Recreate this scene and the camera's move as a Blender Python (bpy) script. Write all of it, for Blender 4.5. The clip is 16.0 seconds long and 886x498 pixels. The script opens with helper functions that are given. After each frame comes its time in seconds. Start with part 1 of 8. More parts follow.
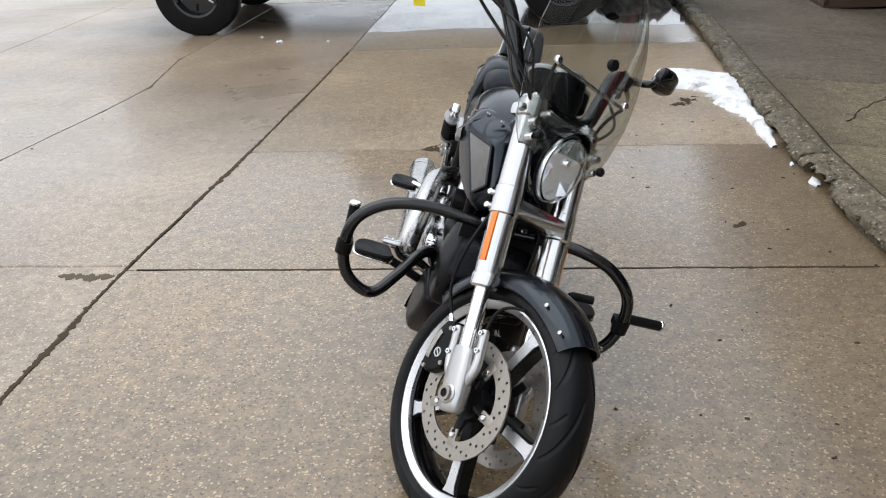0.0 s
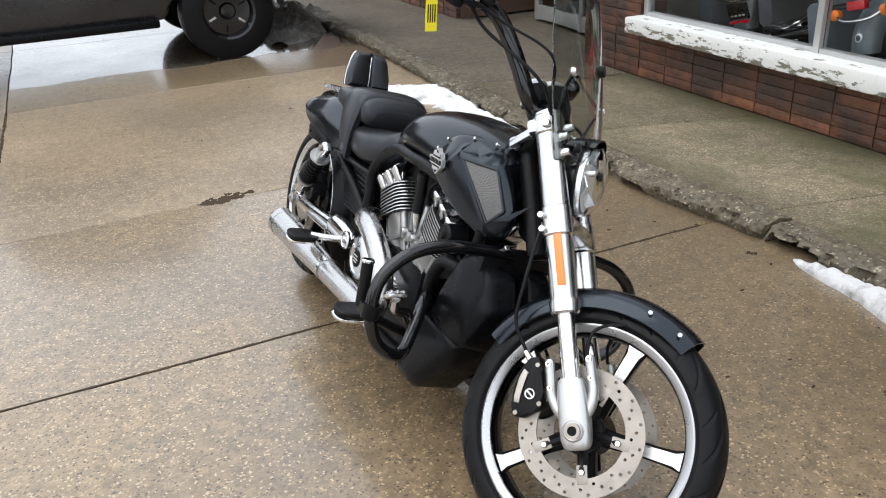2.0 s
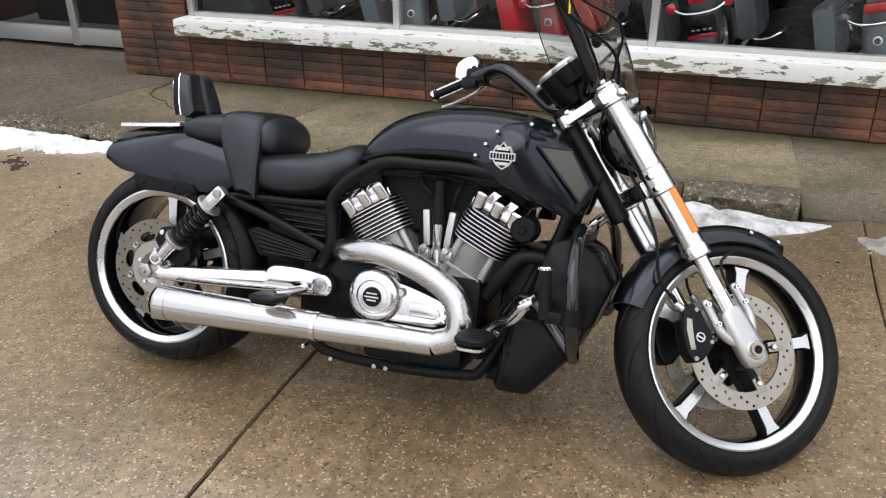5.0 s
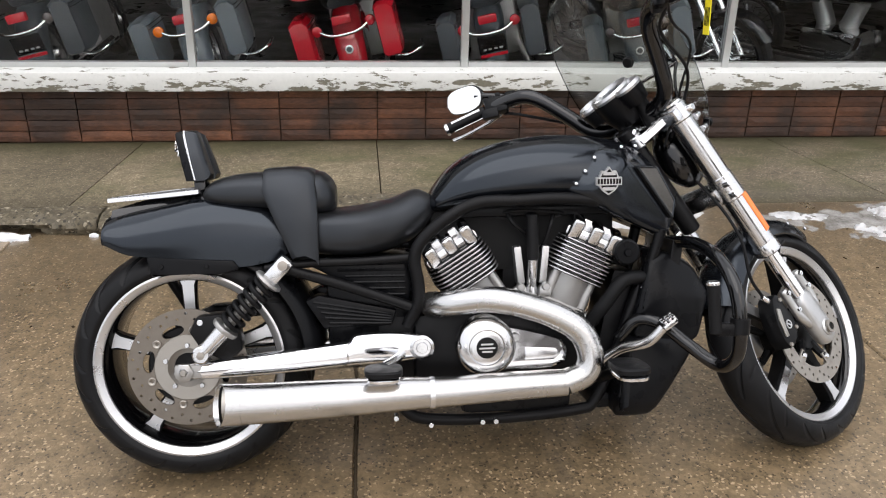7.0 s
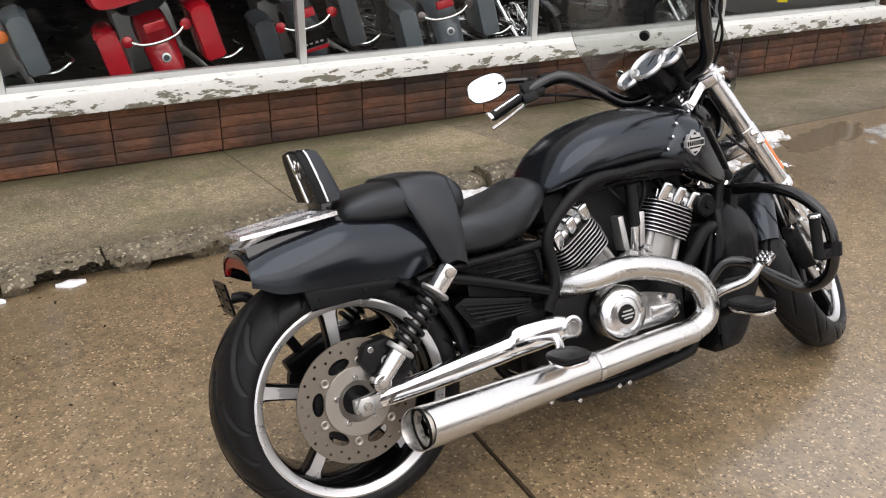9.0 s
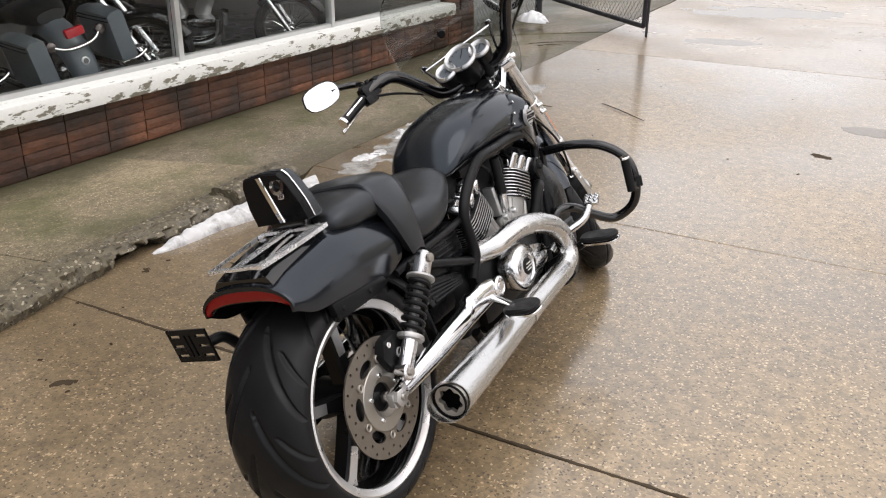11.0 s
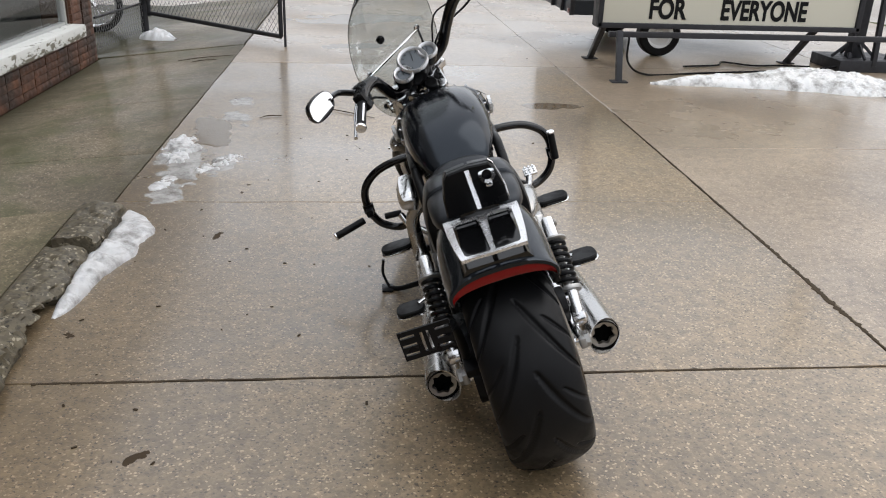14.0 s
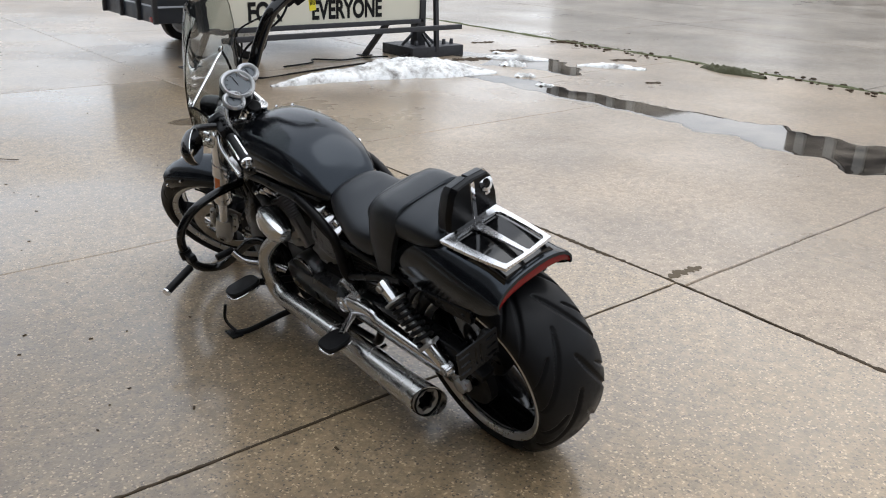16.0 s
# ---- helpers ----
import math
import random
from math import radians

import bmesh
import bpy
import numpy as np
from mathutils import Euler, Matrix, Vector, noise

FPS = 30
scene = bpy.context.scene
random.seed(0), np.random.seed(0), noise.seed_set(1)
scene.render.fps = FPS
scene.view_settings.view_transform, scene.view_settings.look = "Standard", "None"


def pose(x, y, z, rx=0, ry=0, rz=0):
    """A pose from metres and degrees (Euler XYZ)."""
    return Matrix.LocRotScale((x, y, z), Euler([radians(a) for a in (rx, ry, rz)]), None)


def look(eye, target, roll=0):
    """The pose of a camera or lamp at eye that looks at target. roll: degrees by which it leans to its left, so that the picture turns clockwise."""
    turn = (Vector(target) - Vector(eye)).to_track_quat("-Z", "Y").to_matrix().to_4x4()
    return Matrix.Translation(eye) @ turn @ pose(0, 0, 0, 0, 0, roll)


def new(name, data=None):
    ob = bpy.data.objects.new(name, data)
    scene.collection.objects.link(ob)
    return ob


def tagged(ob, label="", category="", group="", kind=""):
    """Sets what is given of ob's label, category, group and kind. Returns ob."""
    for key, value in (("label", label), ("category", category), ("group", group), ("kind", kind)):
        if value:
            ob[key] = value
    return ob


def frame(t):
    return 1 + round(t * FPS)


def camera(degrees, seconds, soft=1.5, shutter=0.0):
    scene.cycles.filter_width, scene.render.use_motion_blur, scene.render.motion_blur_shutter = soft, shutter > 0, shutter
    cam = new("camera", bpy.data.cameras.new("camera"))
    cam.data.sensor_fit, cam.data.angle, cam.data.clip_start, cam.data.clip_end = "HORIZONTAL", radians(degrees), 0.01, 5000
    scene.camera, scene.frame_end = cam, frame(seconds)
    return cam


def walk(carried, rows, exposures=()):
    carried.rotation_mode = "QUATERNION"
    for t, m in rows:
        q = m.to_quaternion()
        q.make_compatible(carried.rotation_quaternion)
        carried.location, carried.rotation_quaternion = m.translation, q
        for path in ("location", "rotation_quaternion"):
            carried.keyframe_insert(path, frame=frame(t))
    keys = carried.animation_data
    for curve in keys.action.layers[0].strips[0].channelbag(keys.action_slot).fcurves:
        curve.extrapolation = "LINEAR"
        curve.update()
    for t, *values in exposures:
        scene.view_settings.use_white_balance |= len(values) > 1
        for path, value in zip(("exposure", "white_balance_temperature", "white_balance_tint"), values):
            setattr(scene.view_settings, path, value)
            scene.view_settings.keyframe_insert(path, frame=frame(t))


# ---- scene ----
cam = camera(55.8, 16.0, 1.1)
METRES, EYE, TILT, LEAN, TURN = 9.146, 1.5, 0.0, 0.0, 5.3
ROWS = [
    (0.0, 0.0, 0.0, 0.0, -1.14, -25.28, 2.41),
    (0.5, -0.0314, 0.0042, -0.0008, -9.97, -25.4, 1.73),
    (1.0, -0.0606, 0.0116, -0.0005, -17.65, -25.2, 1.89),
    (1.5, -0.0851, 0.0316, 0.0017, -23.94, -24.66, 2.16),
    (2.0, -0.1093, 0.0512, 0.0005, -31.04, -24.72, 2.71),
    (2.5, -0.1328, 0.072, 0.0008, -38.41, -25.82, 2.42),
    (3.0, -0.147, 0.0994, 0.0013, -46.06, -26.74, 1.65),
    (5.5, -0.2128, 0.2456, 0.0003, -82.45, -25.29, 0.75),
    (6.0, -0.2063, 0.2766, -0.0007, -88.45, -24.36, 0.14),
    (6.5, -0.2016, 0.3081, 0.0002, -94.32, -24.13, -0.34),
    (7.0, -0.1983, 0.3395, -0.0001, -100.58, -24.59, -0.52),
    (7.5, -0.1875, 0.3653, 0.0005, -107.45, -24.82, -0.28),
    (8.0, -0.1788, 0.3956, 0.0, -114.36, -25.09, -0.7),
    (8.5, -0.17, 0.4265, 0.0001, -119.67, -25.48, -0.62),
    (9.0, -0.1524, 0.4524, -0.0001, -123.91, -25.13, 0.05),
    (9.5, -0.1357, 0.4721, 0.0005, -132.18, -24.14, 0.45),
    (10.0, -0.1197, 0.4963, 0.0004, -142.06, -24.12, 0.32),
    (12.5, 0.0001, 0.5809, 0.0004, -174.77, -23.36, -1.1),
    (13.0, 0.03, 0.5915, -0.0009, -181.14, -23.21, -1.42),
    (13.5, 0.0596, 0.5956, -0.0022, -185.14, -22.86, -2.24),
    (14.0, 0.0923, 0.587, -0.0025, -190.76, -22.41, -1.88),
    (14.5, 0.1247, 0.5788, -0.0036, -199.17, -21.78, -1.5),
    (15.0, 0.1557, 0.5661, -0.0022, -208.61, -21.47, -1.61),
    (15.5, 0.1818, 0.5434, -0.0028, -215.69, -21.39, -2.48),
    (16.0, 0.2099, 0.5231, -0.0029, -225.03, -21.21, -1.96),
]
walk(cam, [(t, pose(0, 0, EYE, TILT, LEAN, TURN) @ pose(METRES * x, METRES * y, METRES * z, 90 + pitch, roll, yaw)) for t, x, y, z, yaw, pitch, roll in ROWS],
     [(0.0, 0.14, 6300, 10), (1.5, 0.38, 6300, 10), (3.0, 0.35, 6300, 10), (5.5, 0.28, 6500, 12), (7.0, 0.29, 6550, 13), (8.5, 0.36, 6750, 14), (10.0, 0.42, 6750, 14), (12.5, 0.14, 6650, 12), (14.0, -0.03, 6450, 11), (15.0, -0.06, 6400, 11), (16.0, 0.04, 6250, 10)])

# ---- world and light: overcast winter daylight ----
world = bpy.data.worlds.new("overcast")
scene.world = world
world.use_nodes = True
wn, wl = world.node_tree.nodes, world.node_tree.links
wn.clear()
sky = wn.new("ShaderNodeTexSky")
sky.sky_type = "NISHITA"
sky.sun_disc = False
sky.sun_elevation, sky.sun_rotation = radians(38), radians(250)
sky.air_density, sky.dust_density = 1.0, 4.0
cloud = wn.new("ShaderNodeRGB")
cloud.outputs[0].default_value = (8.6, 8.9, 9.3, 1)
blend = wn.new("ShaderNodeMix")
blend.data_type = "RGBA"
blend.inputs[0].default_value = 0.85
wl.new(sky.outputs[0], blend.inputs[6])
wl.new(cloud.outputs[0], blend.inputs[7])
back = wn.new("ShaderNodeBackground")
back.inputs[1].default_value = 0.165
# an overcast sky is brighter overhead than at the horizon
wtc = wn.new("ShaderNodeTexCoord")
wsep = wn.new("ShaderNodeSeparateXYZ")
wl.new(wtc.outputs["Generated"], wsep.inputs[0])
wmap = wn.new("ShaderNodeMapRange")
wmap.inputs["To Min"].default_value, wmap.inputs["To Max"].default_value = 0.8, 1.15
wl.new(wsep.outputs[2], wmap.inputs["Value"])
wmul = wn.new("ShaderNodeVectorMath")
wmul.operation = "SCALE"
wl.new(blend.outputs[2], wmul.inputs[0])
wl.new(wmap.outputs[0], wmul.inputs["Scale"])
wl.new(wmul.outputs[0], back.inputs[0])
wout = wn.new("ShaderNodeOutputWorld")
wl.new(back.outputs[0], wout.inputs[0])
sun_data = bpy.data.lights.new("sun", "SUN")
sun_data.energy, sun_data.angle, sun_data.color = 1.0, radians(55), (1.0, 0.97, 0.93)
sun = new("sun", sun_data)
sun.matrix_world = look((-2.5, 3.6, 8), (0, 2.4, 0))


# ---- materials ----
def mat(name, color, rough=0.5, metal=0.0, coat=0.0, spec=0.5):
    m = bpy.data.materials.new(name)
    m.use_nodes = True
    b = m.node_tree.nodes["Principled BSDF"]
    b.inputs["Base Color"].default_value = (*color, 1)
    b.inputs["Roughness"].default_value = rough
    b.inputs["Metallic"].default_value = metal
    b.inputs["Coat Weight"].default_value = coat
    b.inputs["Specular IOR Level"].default_value = spec
    return m


def nodes_of(m):
    t = m.node_tree
    return t.nodes, t.links, t.nodes["Principled BSDF"]


def noise_tex(m, scale, detail=4.0, rough=0.6, coords="Object"):
    n, l, _ = nodes_of(m)
    tc = n.new("ShaderNodeTexCoord")
    t = n.new("ShaderNodeTexNoise")
    t.inputs["Scale"].default_value = scale
    t.inputs["Detail"].default_value = detail
    t.inputs["Roughness"].default_value = rough
    l.new(tc.outputs[coords], t.inputs["Vector"])
    return t


def ramp(m, src, stops):
    n, l, _ = nodes_of(m)
    r = n.new("ShaderNodeValToRGB")
    while len(r.color_ramp.elements) < len(stops):
        r.color_ramp.elements.new(0.5)
    for e, (p, c) in zip(r.color_ramp.elements, stops):
        e.position = p
        e.color = (*c, 1) if len(c) == 3 else (c[0], c[0], c[0], 1)
    l.new(src, r.inputs[0])
    return r.outputs[0]


def mixc(m, fac, a, b, mode="MIX"):
    n, l, _ = nodes_of(m)
    x = n.new("ShaderNodeMix")
    x.data_type, x.blend_type = "RGBA", mode
    for sock, v in ((x.inputs[0], fac), (x.inputs[6], a), (x.inputs[7], b)):
        if isinstance(v, (int, float)):
            sock.default_value = v
        elif isinstance(v, tuple):
            sock.default_value = (*v, 1)
        else:
            l.new(v, sock)
    return x.outputs[2]


def bump(m, height, strength=0.3, dist=0.002):
    n, l, b = nodes_of(m)
    x = n.new("ShaderNodeBump")
    x.inputs["Strength"].default_value = strength
    x.inputs["Distance"].default_value = dist
    l.new(height, x.inputs["Height"])
    l.new(x.outputs[0], b.inputs["Normal"])
    return x


def grain(m, scale=60, strength=0.15, dist=0.001, rough_lo=None, rough_hi=None, smudge=6.0):
    """Fine relief, and roughness that varies over larger patches."""
    n, l, b = nodes_of(m)
    t = noise_tex(m, scale)
    bump(m, t.outputs[0], strength, dist)
    if rough_lo is not None:
        s = noise_tex(m, smudge)
        l.new(ramp(m, s.outputs[0], [(0.35, (rough_lo,)), (0.65, (rough_hi,))]), b.inputs["Roughness"])
    return m


def band(m, value, lo, hi, top):
    n, l, _ = nodes_of(m)
    r = n.new("ShaderNodeMapRange")
    r.inputs["From Min"].default_value, r.inputs["From Max"].default_value = lo, hi
    r.inputs["To Min"].default_value, r.inputs["To Max"].default_value = 0.0, top
    l.new(value, r.inputs["Value"])
    return r.outputs[0]


def concrete(name, tone, wet_lo, wet_hi, stones=1.0, scale=1.0, wetscale=0.45, moss=False, film=0.8, damp=None, gloss=0.16, wall=False):
    """Wet exposed-aggregate concrete."""
    m = mat(name, tone, 0.4)
    n, l, b = nodes_of(m)
    tc = n.new("ShaderNodeTexCoord")
    pos = n.new("ShaderNodeNewGeometry").outputs["Position"]
    big = n.new("ShaderNodeTexNoise")
    big.inputs["Scale"].default_value = 0.9
    big.inputs["Detail"].default_value = 6
    l.new(pos, big.inputs["Vector"])
    col = mixc(m, ramp(m, big.outputs[0], [(0.3, (0,)), (0.7, (1,))]), tuple(c * 0.68 for c in tone), tuple(min(1, c * 1.25) for c in tone))
    mid = n.new("ShaderNodeTexNoise")
    mid.inputs["Scale"].default_value = 18
    mid.inputs["Detail"].default_value = 5
    l.new(pos, mid.inputs["Vector"])
    col = mixc(m, 0.55, col, ramp(m, mid.outputs[0], [(0.3, (0.3, 0.29, 0.28)), (0.7, (0.75, 0.74, 0.73))]), "OVERLAY")
    v = n.new("ShaderNodeTexVoronoi")
    v.inputs["Scale"].default_value = 105 * scale
    v.inputs["Randomness"].default_value = 1.0
    warp = n.new("ShaderNodeTexNoise")
    warp.inputs["Scale"].default_value = 60
    l.new(pos, warp.inputs["Vector"])
    wsum = n.new("ShaderNodeVectorMath")
    wsum.operation = "MULTIPLY_ADD"
    l.new(warp.outputs["Color"], wsum.inputs[0])
    wsum.inputs[1].default_value = (0.02, 0.02, 0.02)
    l.new(pos, wsum.inputs[2])
    l.new(wsum.outputs[0], v.inputs["Vector"])
    sep = n.new("ShaderNodeSeparateColor")
    l.new(v.outputs["Color"], sep.inputs[0])
    pale = ramp(m, sep.outputs[0], [(0.76, (0,)), (0.82, (1,))])
    dist = ramp(m, v.outputs["Distance"], [(0.34, (1,)), (0.54, (0,))])
    col = mixc(m, 0.5 * stones, col, ramp(m, sep.outputs[2], [(0.0, (0.28, 0.28, 0.28)), (1.0, (0.72, 0.72, 0.72))]), "OVERLAY")
    fac = n.new("ShaderNodeMath")
    fac.operation = "MULTIPLY"
    l.new(pale, fac.inputs[0]), l.new(dist, fac.inputs[1])
    fac2 = n.new("ShaderNodeMath")
    fac2.operation = "MULTIPLY"
    l.new(fac.outputs[0], fac2.inputs[0])
    fac2.inputs[1].default_value = 0.72 * stones
    col = mixc(m, fac2.outputs[0], col, tuple(min(1, c * 2.5 + 0.05) for c in tone))
    dark = ramp(m, sep.outputs[1], [(0.72, (0,)), (0.85, (1,))])
    fd = n.new("ShaderNodeMath")
    fd.operation = "MULTIPLY"
    l.new(dark, fd.inputs[0]), l.new(dist, fd.inputs[1])
    fd2 = n.new("ShaderNodeMath")
    fd2.operation = "MULTIPLY"
    l.new(fd.outputs[0], fd2.inputs[0])
    fd2.inputs[1].default_value = min(1.0, 1.0 * stones)
    col = mixc(m, fd2.outputs[0], col, tuple(c * 0.35 for c in tone))
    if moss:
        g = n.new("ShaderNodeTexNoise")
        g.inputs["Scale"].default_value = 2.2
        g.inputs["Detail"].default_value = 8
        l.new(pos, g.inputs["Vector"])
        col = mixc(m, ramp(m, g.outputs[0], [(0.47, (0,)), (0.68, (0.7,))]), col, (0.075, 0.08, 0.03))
    if damp:
        # a damp band that follows the kerb with a ragged edge
        sx = n.new("ShaderNodeSeparateXYZ")
        l.new(pos, sx.inputs[0])
        rag = n.new("ShaderNodeTexNoise")
        rag.inputs["Scale"].default_value = 1.7
        rag.inputs["Detail"].default_value = 7
        l.new(pos, rag.inputs["Vector"])
        reach = n.new("ShaderNodeMath")
        reach.operation = "MULTIPLY_ADD"
        l.new(rag.outputs[0], reach.inputs[0])
        reach.inputs[1].default_value = 1.5
        l.new(sx.outputs[0], reach.inputs[2])
        col = mixc(m, band(m, reach.outputs[0], damp[0], damp[1], damp[2]), col, (0.07, 0.05, 0.029))
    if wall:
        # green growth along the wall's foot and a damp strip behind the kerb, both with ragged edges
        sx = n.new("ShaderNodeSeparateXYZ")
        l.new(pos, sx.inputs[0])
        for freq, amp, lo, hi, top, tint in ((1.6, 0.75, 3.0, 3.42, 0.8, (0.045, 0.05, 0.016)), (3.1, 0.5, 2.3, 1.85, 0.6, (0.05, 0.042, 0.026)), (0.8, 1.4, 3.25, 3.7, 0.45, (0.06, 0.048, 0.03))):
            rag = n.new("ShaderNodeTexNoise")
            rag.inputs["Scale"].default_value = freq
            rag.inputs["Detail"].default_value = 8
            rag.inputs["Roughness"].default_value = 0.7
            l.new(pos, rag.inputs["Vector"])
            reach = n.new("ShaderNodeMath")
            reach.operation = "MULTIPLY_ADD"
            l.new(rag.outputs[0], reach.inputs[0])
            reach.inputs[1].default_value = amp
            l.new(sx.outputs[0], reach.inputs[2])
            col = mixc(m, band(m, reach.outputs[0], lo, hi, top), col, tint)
    l.new(col, b.inputs["Base Color"])
    wet = n.new("ShaderNodeTexNoise")
    wet.inputs["Scale"].default_value = wetscale
    wet.inputs["Detail"].default_value = 7
    wet.inputs["Roughness"].default_value = 0.62
    l.new(pos, wet.inputs["Vector"])
    l.new(ramp(m, wet.outputs[0], [(0.36, (wet_lo,)), (0.62, (wet_hi,))]), b.inputs["Roughness"])
    hsum = n.new("ShaderNodeMath")
    hsum.operation = "ADD"
    l.new(mid.outputs[0], hsum.inputs[0]), l.new(dist, hsum.inputs[1])
    bmp = bump(m, hsum.outputs[0], 0.22, 0.0025)
    l.new(ramp(m, wet.outputs[0], [(0.36, (0.05,)), (0.62, (0.3,))]), bmp.inputs["Strength"])
    l.new(ramp(m, wet.outputs[0], [(0.4, (film,)), (0.62, (film * 0.6,))]), b.inputs["Coat Weight"])
    b.inputs["Coat Roughness"].default_value = gloss
    b.inputs["Coat IOR"].default_value = 1.5
    return m


CONCRETE = concrete("wet_concrete", (0.2, 0.146, 0.084), 0.25, 0.5, film=1.0, damp=(1.15, 2.2, 0.45))
SOAKED = concrete("soaked_concrete", (0.13, 0.1, 0.074), 0.08, 0.22, 0.4, 1.0, 0.3, False, 1.0, None, 0.05)
DRIER = concrete("drier_wet_concrete", (0.245, 0.186, 0.117), 0.3, 0.5, 0.9, 1.0, 0.4, False, 0.5, None, 0.3)
PALE = concrete("pale_wet_concrete", (0.25, 0.193, 0.134), 0.2, 0.45, 0.8, 1.0, 0.35, False, 0.6, None, 0.28)
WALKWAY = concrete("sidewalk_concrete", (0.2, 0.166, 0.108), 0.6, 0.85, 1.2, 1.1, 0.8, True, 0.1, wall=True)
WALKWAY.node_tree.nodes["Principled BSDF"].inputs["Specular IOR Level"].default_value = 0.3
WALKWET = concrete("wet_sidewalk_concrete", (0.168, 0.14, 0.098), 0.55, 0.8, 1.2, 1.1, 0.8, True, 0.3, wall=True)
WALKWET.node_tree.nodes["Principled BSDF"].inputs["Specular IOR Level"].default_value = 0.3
# two darker tones for the slabs further along the walk
WALKDARK = concrete("dark_sidewalk_concrete", (0.138, 0.115, 0.075), 0.6, 0.85, 1.2, 1.1, 0.8, False, 0.1, wall=True)
WALKDARK.node_tree.nodes["Principled BSDF"].inputs["Specular IOR Level"].default_value = 0.3
WALKDARKER = concrete("darker_sidewalk_concrete", (0.102, 0.086, 0.064), 0.6, 0.85, 1.2, 1.1, 0.8, False, 0.1)
WALKDARKER.node_tree.nodes["Principled BSDF"].inputs["Specular IOR Level"].default_value = 0.3
KERB = concrete("kerb_concrete", (0.09, 0.075, 0.048), 0.6, 0.9, 1.4, 0.6, 0.8, False, 0.15)
SOIL = grain(mat("wet_soil", (0.03, 0.025, 0.02), 0.7), 40, 0.6, 0.01)
ROADMAT = concrete("road_concrete", (0.22, 0.19, 0.155), 0.25, 0.5, 0.5, 1.0, 0.3, False, 0.35)

SATIN = grain(mat("satin_black_paint", (0.0042, 0.0048, 0.0062), 0.3, 0.0, 0.0, 0.5), 400, 0.03, 0.0003, 0.15, 0.18)
SATIN.node_tree.nodes["Principled BSDF"].inputs["Specular Tint"].default_value = (0.78, 0.88, 1.0, 1)
GLOSSB = mat("gloss_black", (0.003, 0.003, 0.0035), 0.1, 0.0, 0.0, 0.55)
BLACKM = grain(mat("black_powder_coat", (0.0055, 0.0055, 0.006), 0.36, 0, 0, 0.14), 500, 0.1, 0.0004, 0.26, 0.45, 12)
PLASTIC = grain(mat("black_plastic", (0.0042, 0.0044, 0.0052), 0.34, 0, 0, 0.13), 350, 0.12, 0.0004, 0.22, 0.4, 9)
RUBBER = grain(mat("tyre_rubber", (0.0065, 0.0066, 0.0072), 0.36, 0, 0, 0.16), 120, 0.2, 0.0006, 0.3, 0.6, 14)
LEATHER = grain(mat("black_leather", (0.012, 0.0123, 0.0132), 0.36, 0, 0, 0.42), 220, 0.2, 0.0008, 0.3, 0.42, 7)
LEATHER.node_tree.nodes["Principled BSDF"].inputs["Specular Tint"].default_value = (0.82, 0.9, 1.0, 1)
CHROME = grain(mat("chrome", (0.82, 0.82, 0.83), 0.08, 1.0), 90, 0.01, 0.0002, 0.05, 0.16, 15)
POLISH = grain(mat("polished_aluminium", (0.63, 0.63, 0.635), 0.2, 1.0), 160, 0.05, 0.0003, 0.13, 0.25, 18)
BRUSHED = grain(mat("satin_stainless", (0.52, 0.515, 0.505), 0.25, 1.0), 180, 0.05, 0.0003, 0.2, 0.29, 10)
CASTALU = grain(mat("cast_aluminium", (0.5, 0.5, 0.495), 0.34, 0.9), 200, 0.12, 0.0004, 0.28, 0.42, 25)
WORNSTEEL = grain(mat("worn_disc_steel", (0.2, 0.178, 0.152), 0.5, 1.0), 120, 0.2, 0.0003, 0.42, 0.6, 30)
CARRIER = grain(mat("carrier_steel", (0.36, 0.34, 0.31), 0.4, 1.0), 140, 0.1, 0.0003, 0.35, 0.5, 20)
STEEL = grain(mat("brake_disc_steel", (0.36, 0.335, 0.3), 0.46, 1.0), 120, 0.2, 0.0003, 0.42, 0.6, 30)
# black that stands in for the shaded depth of the muffler mouths
PIPEDARK = mat("pipe_depth_black", (0.004, 0.004, 0.004), 0.9, 0, 0, 0.1)
ENGINE = grain(mat("silver_engine_paint", (0.36, 0.355, 0.345), 0.4, 0.75), 90, 0.15, 0.0006, 0.34, 0.55, 20)
RACKM = grain(mat("cast_chrome", (0.74, 0.74, 0.75), 0.24, 0.85), 150, 0.05, 0.0003, 0.2, 0.32, 20)
WHITELIP = grain(mat("machined_rim", (0.58, 0.58, 0.585), 0.3, 0.85), 150, 0.05, 0.0003, 0.25, 0.4, 20)
DARKCASE = grain(mat("black_engine_paint", (0.02, 0.02, 0.021), 0.3, 0.2, 0.3), 120, 0.15, 0.0005, 0.22, 0.4, 12)
ORANGE = mat("orange_reflector", (0.85, 0.19, 0.01), 0.3, 0, 0.5)
REDLENS = mat("red_lens", (0.17, 0.004, 0.004), 0.25, 0, 0.1, 0.25)
YELLOW = mat("yellow_tag", (0.85, 0.72, 0.02), 0.5)
INK = mat("black_ink", (0.008, 0.008, 0.008), 0.7, 0, 0, 0.15)
SILVERPR = mat("silver_print", (0.6, 0.6, 0.6), 0.35, 0.7)
MIRROR = mat("mirror_glass", (0.9, 0.9, 0.9), 0.01, 1.0)
MESHM = mat("grille_mesh", (0.2, 0.195, 0.185), 0.5, 0.6)


def glass(name, color, rough=0.0, ior=1.45):
    m = mat(name, color, rough)
    b = m.node_tree.nodes["Principled BSDF"]
    b.inputs["Transmission Weight"].default_value = 1.0
    b.inputs["IOR"].default_value = ior
    return m


